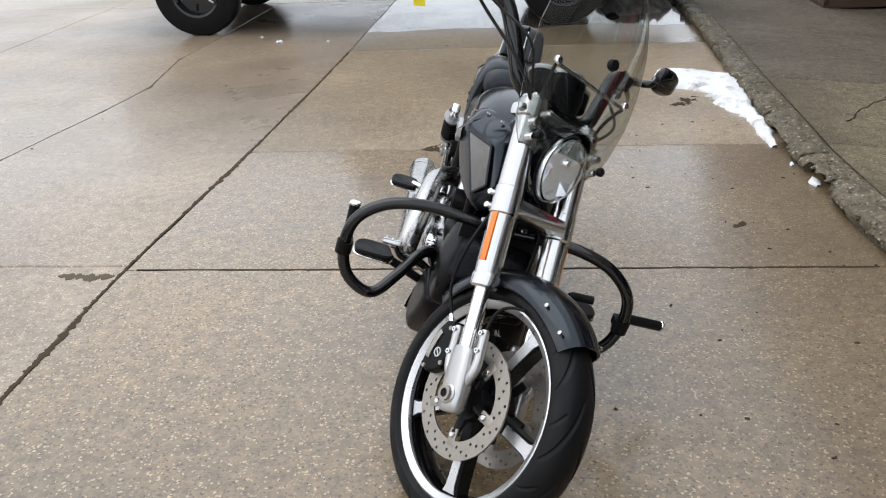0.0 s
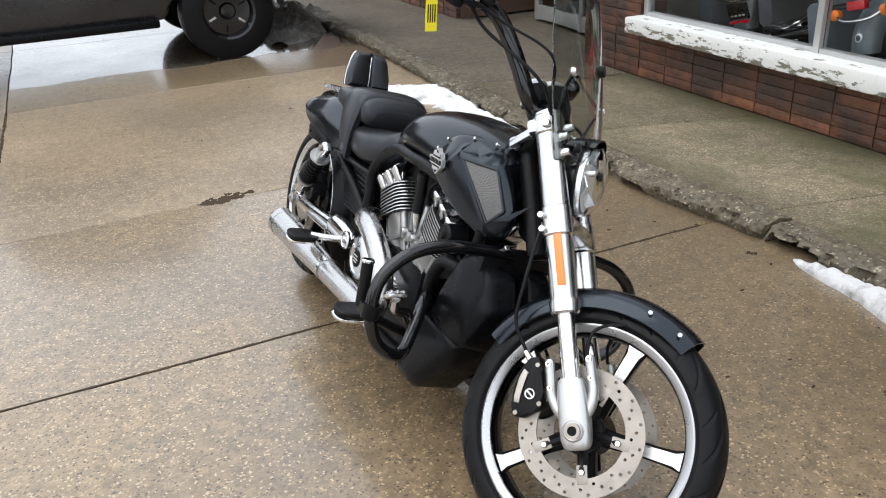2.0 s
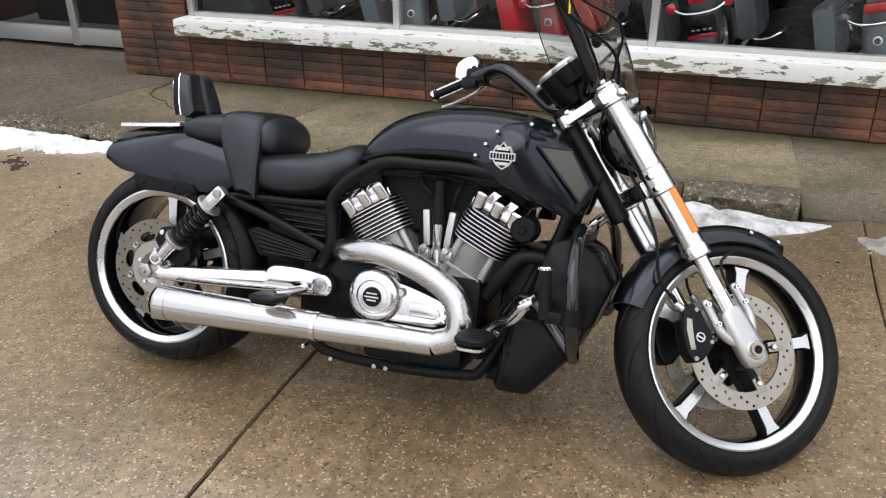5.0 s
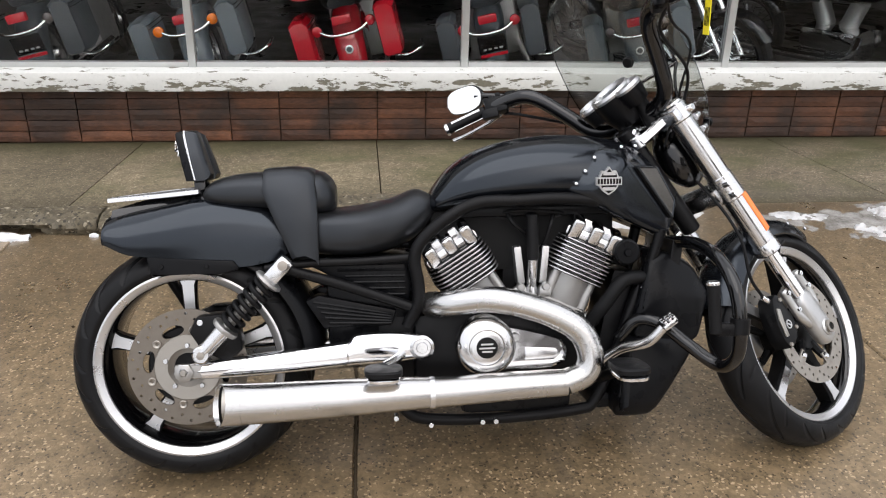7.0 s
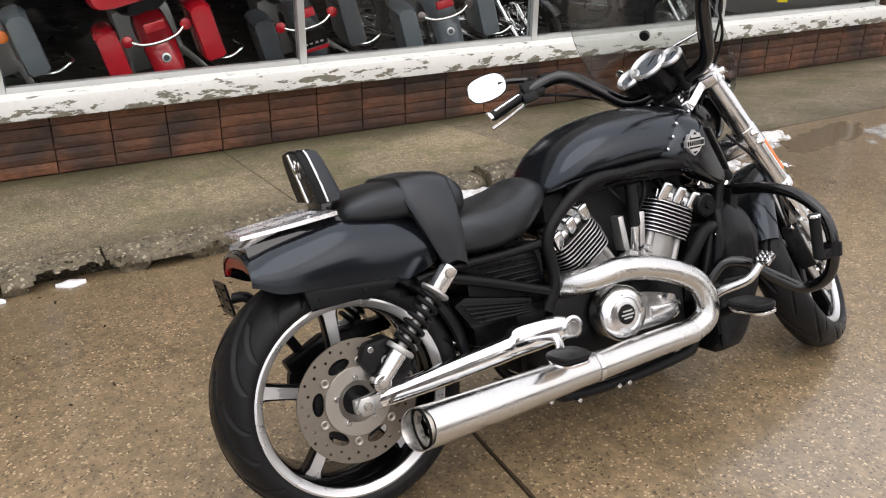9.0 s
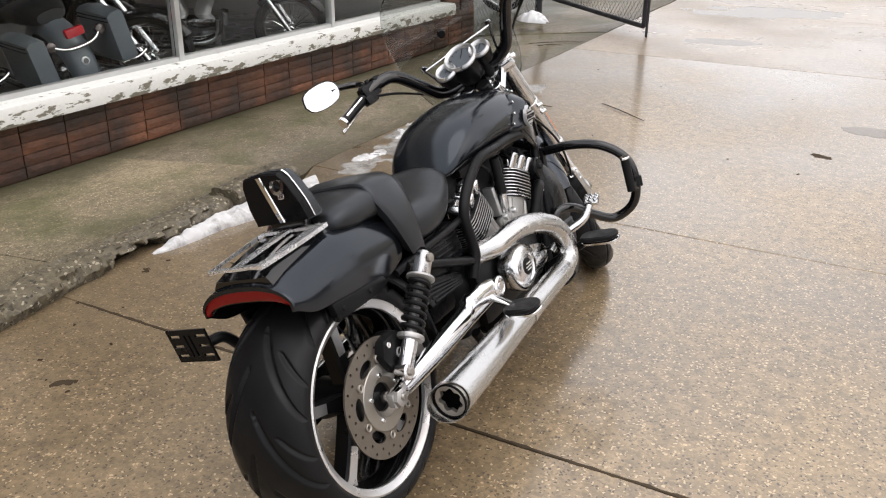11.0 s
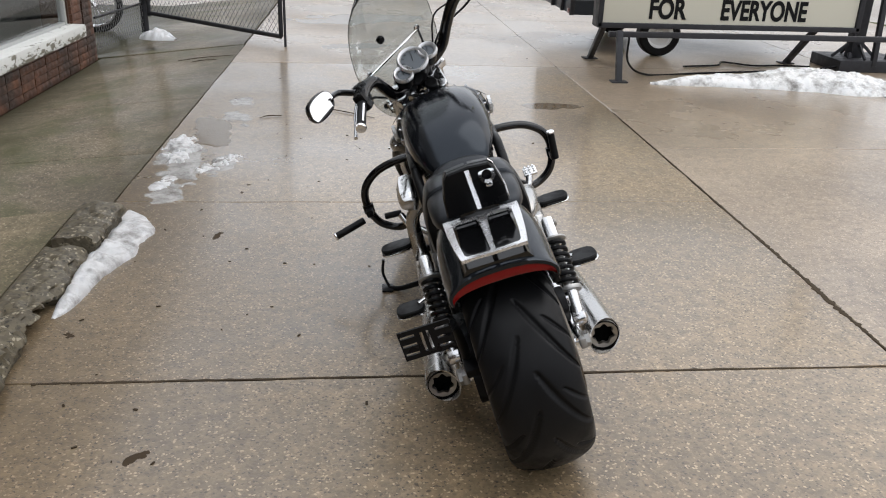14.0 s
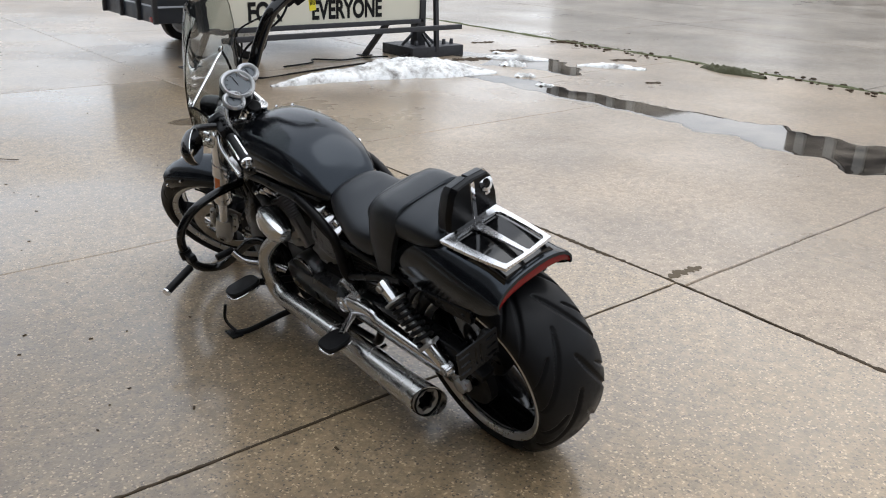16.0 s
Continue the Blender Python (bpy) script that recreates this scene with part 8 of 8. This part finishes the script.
outline = prof[:-2] + lower
bm = bmesh.new()
prism(outline, 0.0, 1.95, 0.03, bm)
bm.transform(Matrix(((0, 1, 0, 0), (1, 0, 0, 0), (0, 0, 1, 0), (0, 0, 0, 1))))
part("body", bm, TRUCKP, truck)
part("cab_glass", box((1.5, 1.97, 0.36), (0.45, 0.975, 1.55), bevel=0.05), TGLASS, truck)
part("running_board", box((2.3, 0.16, 0.07), (0.0, 0.0, 0.385), bevel=0.02), PLASTIC, truck)
part("underbody", box((4.8, 1.5, 0.14), (0, 0.97, 0.56), bevel=0.03), PLASTIC, truck)
part("bumper", box((0.16, 1.9, 0.22), (2.92, 0.975, 0.6), bevel=0.04), PLASTIC, truck)
part("bumper", box((0.16, 1.9, 0.2), (-2.7, 0.975, 0.6), bevel=0.04), PLASTIC, truck)
SLOT = mat("bright_rim_slot", (0.6, 0.6, 0.6), 0.3, 0.8)
for x in (1.75, -1.75):
    for y, s in ((0.08, -1), (1.87, 1)):
        prof_t = [(0.235, -0.12), (0.36, -0.12), (0.4, -0.1), (0.415, -0.05), (0.415, 0.05), (0.4, 0.1), (0.36, 0.12), (0.235, 0.12)]
        ty = part("wheel", lathe(prof_t, (x, y, 0.41), (0, s, 0), 64, None, True), RUBBER, truck, "black off-road tyre on dark alloy rim")
        rp = [(0, 0.05), (0.06, 0.055), (0.075, 0.03), (0.2, 0.03), (0.215, 0.1), (0.24, 0.11), (0.24, -0.1), (0, -0.1)]
        rim = part("rim", lathe(rp, (x, y, 0.41), (0, s, 0), 48), GLOSSB, ty, "dark alloy rim with bright slots")
        if s < 0:
            for k in range(6):
                a = 2 * math.pi * k / 6 + 0.4
                part("rim_slot", box((0.02, 0.02, 0.07), (x + 0.15 * math.cos(a), y - 0.028, 0.41 + 0.15 * math.sin(a)), (0, 90 - math.degrees(a), 0), 0.006), SLOT if k % 2 else INK, ty)

# ---- chain-link fence and open gate ----
WIRE = mat("galvanised_wire", (0.2, 0.2, 0.2), 0.5, 0.7)


def chain_link(a, b, z0, z1, pitch=0.065):
    """Crossing zigzag wires in the upright plane from a to b."""
    bm = bmesh.new()
    a, b = Vector((*a, 0)), Vector((*b, 0))
    d = (b - a)
    n = d.length
    d.normalize()
    h = z1 - z0
    for s in (1, -1):
        k = -int(h / pitch) - 1
        while k * pitch < n + h:
            t0 = k * pitch
            p0, p1 = (t0, 0.0), (t0 + h * 0.8, h) if s > 0 else (t0 - h * 0.8, h)
            (u0, v0), (u1, v1) = p0, p1
            du = u1 - u0
            lo, hi = 0.0, 1.0
            for lim, sg in ((0.0, 1), (n, -1)):
                ta = (lim - u0) / du
                if (du > 0) == (sg > 0):
                    lo = max(lo, ta)
                else:
                    hi = min(hi, ta)
            if hi - lo > 0.02:
                q0, q1 = u0 + du * lo, u0 + du * hi
                rod(a + d * q0 + Vector((0, 0, z0 + h * lo)), a + d * q1 + Vector((0, 0, z0 + h * hi)), 0.0026, seg=4, bm=bm)
            k += 1
    return bm


GP, GE = (2.93, -5.4), (1.16, -3.9)
fence = empty("chain_link_fence", Matrix.Identity(4), "short chain-link fence from shop corner to gate post", "fence")
part("post", rod((GP[0], GP[1], -0.1), (GP[0], GP[1], 2.1), 0.045, seg=20), FRAMEM, fence)
tagged(part("wire_mesh", chain_link((3.1, -3.95), GP, -0.08, 1.9), WIRE, fence), kind="stuff")
part("rail", rod((3.1, -3.95, 1.9), (GP[0], GP[1], 1.9), 0.02, seg=12), FRAMEM, fence)
part("rail", rod((3.1, -3.95, 0.25), (GP[0], GP[1], 0.25), 0.012, seg=12), FRAMEM, fence)
gate = empty("chain_link_gate", Matrix.Identity(4), "open chain-link gate in a dark tube frame", "gate")
gd = (Vector((*GE, 0)) - Vector((*GP, 0))).normalized()
g0 = Vector((*GP, 0)) + gd * 0.1
g1 = Vector((*GE, 0))
for z0, z1 in ((0.14, 0.1), (1.95, 1.9)):
    part("rail", rod(g0 + Vector((0, 0, z0)), g1 + Vector((0, 0, z1)), 0.024, seg=14), FRAMEM, gate)
for g in (g0, g1):
    part("upright", rod(g + Vector((0, 0, 0.1)), g + Vector((0, 0, 1.95)), 0.024, seg=14), FRAMEM, gate)
part("drop_rod", rod(g1 + gd * 0.06 + Vector((0, 0, 0.0)), g1 + gd * 0.06 + Vector((0, 0, 1.2)), 0.014, seg=10), FRAMEM, gate)
for z in (0.3, 1.5):
    part("hinge", box((0.12, 0.05, 0.05), (GP[0] - 0.04, GP[1] + 0.03, z), (0, 0, 45), 0.008), FRAMEM, gate)
tagged(part("wire_mesh", chain_link(g0[:2], g1[:2], 0.13, 1.9), WIRE, gate), kind="stuff")

WHITEPAN = grain(mat("white_fence_panel", (0.6, 0.61, 0.6), 0.6), 20, 0.2, 0.002, 0.5, 0.7, 2)
far_fence = empty("panel_fence", Matrix.Identity(4), "long low white ribbed panel fence across the yard", "fence")
for k in range(30):
    part("panel", box((0.46, 0.06, 0.8), (3.0 - 0.5 * k, -15.4 - 0.03 * (k % 2), 0.5), bevel=0.02), WHITEPAN, far_fence, smooth=False)
part("rail", box((15.2, 0.08, 0.08), (-4.2, -15.5, 0.3), bevel=0.01), FRAMEM, far_fence)
for k in range(6):
    part("post", box((0.1, 0.1, 0.95), (3.1 - 3.0 * k, -15.52, 0.47), bevel=0.01), FRAMEM, far_fence)

# ---- motorcycles behind the glass ----
GREYP = mat("grey_blue_paint", (0.085, 0.103, 0.118), 0.35, 0.0, 0.2)
REDP = mat("bright_red_paint", (0.4, 0.01, 0.02), 0.25, 0, 0.4)
# charcoal lowered further, so the colour also carries the shop's shade
DARKP = mat("charcoal_paint", (0.035, 0.042, 0.049), 0.35, 0.0, 0.2)
AMBER = mat("dark_signal_glass", (0.12, 0.1, 0.1), 0.2, 0.5, 0.4)
AMBERSIG = mat("amber_signal_lens", (0.75, 0.17, 0.01), 0.25, 0, 0.4)
REDSIG = mat("red_signal_lens", (0.4, 0.01, 0.02), 0.2, 0, 0.4)


def tourer(m, paint, look_word, signal, badge, pack=False, bag_h=0.33):
    """A touring motorcycle, tail at the origin, heading along +y."""
    b = empty("touring_motorcycle", m, f"{look_word} touring motorcycle with hard saddlebags behind the shop window", "motorcycle", "motorcycles in the shop")
    ty = [(0.2, -0.05), (0.27, -0.065), (0.31, -0.06), (0.325, -0.03), (0.325, 0.03), (0.31, 0.06), (0.27, 0.065), (0.2, 0.05)]
    for y in (0.42, 2.03):
        w = part("wheel", lathe(ty, (0, y, 0.325), (1, 0, 0), 40, None, True), RUBBER, b)
        part("rim", lathe([(0, -0.05), (0.05, -0.05), (0.06, -0.02), (0.19, -0.02), (0.205, -0.05), (0.205, 0.05), (0.19, 0.02), (0.06, 0.02), (0.05, 0.05), (0, 0.05)], (0, y, 0.325), (1, 0, 0), 32), POLISH, w)
    bm = arch(0.385, 0.105, radians(20), radians(178), 0.09, 24, 12, 0.006, 0.1)
    bm.transform(Matrix.Translation((0, 0.42, 0.325)))
    fd = part("rear_fender", bm, paint, b)
    if badge:
        part("badge", lathe([(0, 0), (0.028, 0), (0.028, 0.006), (0.018, 0.01), (0, 0.01)], (0, 0.05, 0.44), (0, -1, 0.15), 24), SILVERPR, fd)
        part("badge_centre", lathe([(0, 0), (0.018, 0), (0.018, 0.003), (0, 0.003)], (0, 0.043, 0.441), (0, -1, 0.15), 20), DARKP, fd)
    else:
        pl = part("plate_frame", box((0.19, 0.012, 0.12), (0, 0.04, 0.47), (12, 0, 0), 0.006), GLOSSB, fd)
        for k in range(3):
            for q in (-0.055, -0.02, 0.02, 0.055):
                part("slot", box((0.022, 0.004, 0.012), (q, 0.032 + 0.006 * k, 0.44 + 0.03 * k), (12, 0, 0), 0.002), SILVERPR, pl)
        part("strip", box((0.19, 0.012, 0.022), (0, 0.045, 0.395), (12, 0, 0), 0.004), REDSIG, fd)
    part("tail_lamp", box((0.13, 0.05, 0.06), (0, 0.05, 0.64), bevel=0.015), REDSIG, b)
    bar = part("light_bar", tube([(-0.17, 0.06, 0.59), (-0.1, 0.03, 0.555), (0, 0.02, 0.545), (0.1, 0.03, 0.555), (0.17, 0.06, 0.59)], 0.011, 10), CHROME, b)
    for s in (1, -1):
        part("signal", lathe([(0, 0.05), (0.03, 0.045), (0.036, 0.02), (0.034, 0.0), (0.02, -0.008), (0, -0.01)], (0.18 * s, 0.05, 0.595), (0, 1, 0), 20), signal, bar)
        secs = []
        for y, z0, z1, w in ((0.0, 0.35, 0.35 + bag_h, 0.058), (0.02, 0.34, 0.36 + bag_h, 0.066), (0.25, 0.34, 0.37 + bag_h, 0.07), (0.42, 0.37, 0.36 + bag_h, 0.062), (0.46, 0.4, 0.34 + bag_h, 0.05)):
            c = 0.285 * s
            secs.append([(c - w, y, z0 + 0.02), (c - w + 0.02, y, z0), (c + w - 0.02, y, z0), (c + w, y, z0 + 0.02), (c + w, y, z1 - 0.03), (c + w - 0.03, y, z1), (c - w + 0.03, y, z1), (c - w, y, z1 - 0.02)])
        bag = part("saddlebag", loft(secs), paint, b)
        part("lid_seam", box((0.143, 0.45, 0.006), (0.285 * s, 0.23, 0.3 + bag_h), bevel=0.002), INK, bag)
        part("lid_seam", box((0.143, 0.45, 0.006), (0.285 * s, 0.23, 0.325 + bag_h), bevel=0.002), INK, bag)
        part("bag_guard", tube([(0.23 * s, 0.12, 0.36), (0.36 * s, 0.1, 0.31), (0.47 * s, 0.12, 0.34), (0.47 * s, 0.35, 0.34)], 0.012, 10), CHROME, b)
        part("exhaust", rod((0.24 * s, -0.05, 0.26), (0.2 * s, 1.1, 0.25), 0.045, 0.04, 24), CHROME, b)
        part("fork_leg", rod((0.1 * s, 2.03, 0.325), (0.1 * s, 1.72, 0.95), 0.024, seg=16), CHROME, b)
        part("handlebar", tube([(0.04 * s, 1.65, 1.0), (0.15 * s, 1.6, 1.1), (0.3 * s, 1.5, 1.12), (0.4 * s, 1.35, 1.07)], 0.014, 10), CHROME, b)
    part("seat", body([(0.3, 0.68, 0.76, 0.1, 2.5, 0.5), (0.45, 0.66, 0.82, 0.16, 2.8, 0.5), (0.7, 0.66, 0.8, 0.17, 2.8, 0.5), (0.85, 0.64, 0.74, 0.18, 2.8, 0.5), (1.05, 0.64, 0.74, 0.15, 2.6, 0.5), (1.15, 0.66, 0.74, 0.1, 2.4, 0.5)], 24, 4), LEATHER, b)
    part("tank", body([(1.08, 0.68, 0.76, 0.06, 2.3, 0.4), (1.2, 0.66, 0.85, 0.15, 2.5, 0.4), (1.4, 0.66, 0.9, 0.17, 2.5, 0.4), (1.6, 0.68, 0.88, 0.12, 2.4, 0.4), (1.68, 0.72, 0.84, 0.06, 2.2, 0.4)], 24, 4), paint, b)
    part("engine", box((0.4, 0.55, 0.45), (0, 1.2, 0.42), bevel=0.06), ENGINE, b)
    bm = arch(0.36, 0.08, radians(25), radians(165), 0.06, 20, 10)
    bm.transform(Matrix.Translation((0, 2.03, 0.325)))
    part("front_fender", bm, paint, b)
    part("fairing", body([(1.66, 0.95, 1.0, 0.1, 2.5, 0.5), (1.74, 0.88, 1.2, 0.3, 2.6, 0.4), (1.85, 0.88, 1.18, 0.26, 2.5, 0.4), (1.95, 0.93, 1.08, 0.1, 2.4, 0.4)], 24, 4), paint, b)
    if pack:
        pk = part("tour_pack", body([(-0.06, 0.83, 1.03, 0.24, 4.5, 0.5), (-0.03, 0.81, 1.06, 0.3, 5, 0.5), (0.2, 0.81, 1.08, 0.32, 5, 0.5), (0.38, 0.83, 1.06, 0.28, 5, 0.5), (0.4, 0.85, 1.02, 0.22, 4.5, 0.5)], 40, 3), paint, b, "large red top box")
        part("emblem_strip", box((0.2, 0.006, 0.014), (0, -0.07, 0.9), (0, -4, 0), 0.003), SILVERPR, pk)
    return b


def shop_pose(y, turn=0.0, x=3.5, lean=-14):
    """Tail to the window, heading into the shop, leaning on its stand."""
    return BLD @ pose(x, y, 0.05) @ pose(0, 0, 0, 0, 0, -90 + turn) @ pose(0, 0, 0, 0, lean, 0)


tourer(shop_pose(4.95, 2), DARKP, "charcoal", AMBER, False)
grey = tourer(shop_pose(3.93, 0), GREYP, "grey-blue", AMBERSIG, True)
tourer(shop_pose(2.92, -4), REDP, "bright red", REDSIG, True, True)
tourer(shop_pose(1.95, -8, 3.55), DARKP, "charcoal", REDSIG, False)
tourer(shop_pose(0.93, -14), GREYP, "grey-blue", AMBER, True)


def cruiser(m, paint, word):
    """A long-forked cruiser, front wheel at the origin, tail along +y."""
    b = empty("cruiser_motorcycle", m, f"{word} cruiser motorcycle with a long chrome fork in the shop", "motorcycle", "motorcycles in the shop")
    ty = [(0.25, -0.03), (0.3, -0.045), (0.325, -0.03), (0.332, 0), (0.325, 0.03), (0.3, 0.045), (0.25, 0.03)]
    for y, R in ((0.0, 1.0), (1.65, 0.98)):
        w = part("wheel", lathe(ty, (0, y, 0.332), (1, 0, 0), 48, None, True), RUBBER, b)
        part("rim", lathe([(0.235, -0.03), (0.255, -0.034), (0.255, 0.034), (0.235, 0.03)], (0, y, 0.332), (1, 0, 0), 40, None, True), CHROME, w)
        bm = bmesh.new()
        for k in range(28):
            a = 2 * math.pi * k / 28
            s = 1 if k % 2 else -1
            rod((0.03 * s, y + 0.03 * math.cos(a + 0.3 * s), 0.332 + 0.03 * math.sin(a + 0.3 * s)), (0, y + 0.24 * math.cos(a), 0.332 + 0.24 * math.sin(a)), 0.0022, seg=4, bm=bm)
        tagged(part("wire_spokes", bm, CHROME, w), kind="stuff")
        part("hub", rod((-0.05, y, 0.332), (0.05, y, 0.332), 0.035, seg=20), CHROME, w)
    for s in (1, -1):
        part("fork_leg", rod((0.1 * s, 0.0, 0.33), (0.1 * s, 0.42, 1.0), 0.024, seg=18), CHROME, b)
        part("exhaust", tube([(0.15 * s, 0.6, 0.45), (0.18 * s, 0.65, 0.3), (0.2 * s, 0.9, 0.25), (0.2 * s, 1.7, 0.25)], 0.036, 16), CHROME, b)
        part("handlebar", tube([(0.05 * s, 0.42, 1.0), (0.15 * s, 0.45, 1.1), (0.3 * s, 0.55, 1.12), (0.38 * s, 0.7, 1.08)], 0.014, 10), CHROME, b)
    bm = arch(0.365, 0.07, radians(40), radians(150), 0.05, 20, 10)
    bm.transform(Matrix.Translation((0, 0, 0.332)))
    part("front_fender", bm, paint, b)
    bm = arch(0.38, 0.1, radians(20), radians(150), 0.07, 20, 10)
    bm.transform(Matrix.Translation((0, 1.65, 0.332)))
    part("rear_fender", bm, paint, b)
    part("tank", body([(0.5, 0.72, 0.8, 0.06, 2.3, 0.4), (0.6, 0.68, 0.88, 0.14, 2.5, 0.4), (0.85, 0.66, 0.88, 0.15, 2.5, 0.4), (1.05, 0.66, 0.76, 0.08, 2.4, 0.4)], 24, 4), paint, b)
    part("seat", body([(1.0, 0.64, 0.72, 0.1, 2.5, 0.5), (1.2, 0.62, 0.72, 0.17, 2.8, 0.5), (1.45, 0.64, 0.76, 0.15, 2.8, 0.5), (1.6, 0.7, 0.78, 0.08, 2.4, 0.5)], 24, 4), LEATHER, b)
    part("headlamp", lathe([(0, -0.12), (0.05, -0.11), (0.085, -0.04), (0.09, 0.0), (0.08, 0.012), (0, 0.02)], (0, 0.25, 0.86), (0, -1, 0), 28), CHROME, b)
    part("engine_case", box((0.32, 0.5, 0.26), (0, 0.85, 0.34), bevel=0.05), CHROME, b)
    for a, y in ((22, 0.78), (-22, 0.95)):
        c = part("cylinder", rod((0, y, 0.45), (0, y - math.sin(radians(a)) * 0.25, 0.68), 0.07, seg=20), ENGINE, b)
    return b


cruiser(BLD @ pose(3.75, 0.25, 0.05) @ pose(0, 0, 0, 0, 0, -62) @ pose(0, 0, 0, 0, -8, 0), GLOSSB, "black")
cruiser(BLD @ pose(3.7, -1.35, 0.05) @ pose(0, 0, 0, 0, 0, -58) @ pose(0, 0, 0, 0, -8, 0), GLOSSB, "black")
cruiser(pose(3.6, -5.75, -0.17) @ pose(0, 0, 0, 0, 0, -75), GLOSSB, "black")


# ---- single bricks of the shop front, last ----
def bricks(ya, yb, za, zb, x, parent):
    k = round((yb - ya) / bw)
    for r in range(round((zb - za) / bh)):
        for j in range(k):
            ob = new("brick", random.choice(brick_meshes))
            ob.parent = parent
            ob.matrix_basis = pose(x + 0.05 + random.uniform(-0.002, 0.002), ya + (j + 0.5) * (yb - ya) / k, za + (r + 0.5) * bh, random.uniform(-0.4, 0.4), 0, random.uniform(-0.3, 0.3))


random.seed(4)
bricks(Y0, Y1, 0.0, 5 * bh, WX, shop_wall)
bricks(5.6, Y1, 5 * bh, 18 * bh, WX, shop_wall)
bricks(Y0, -3.17, 5 * bh, 18 * bh, WX, shop_wall)
bricks(8.68, 10.6, 0.0, 12 * bh, 3.05, next_wall)
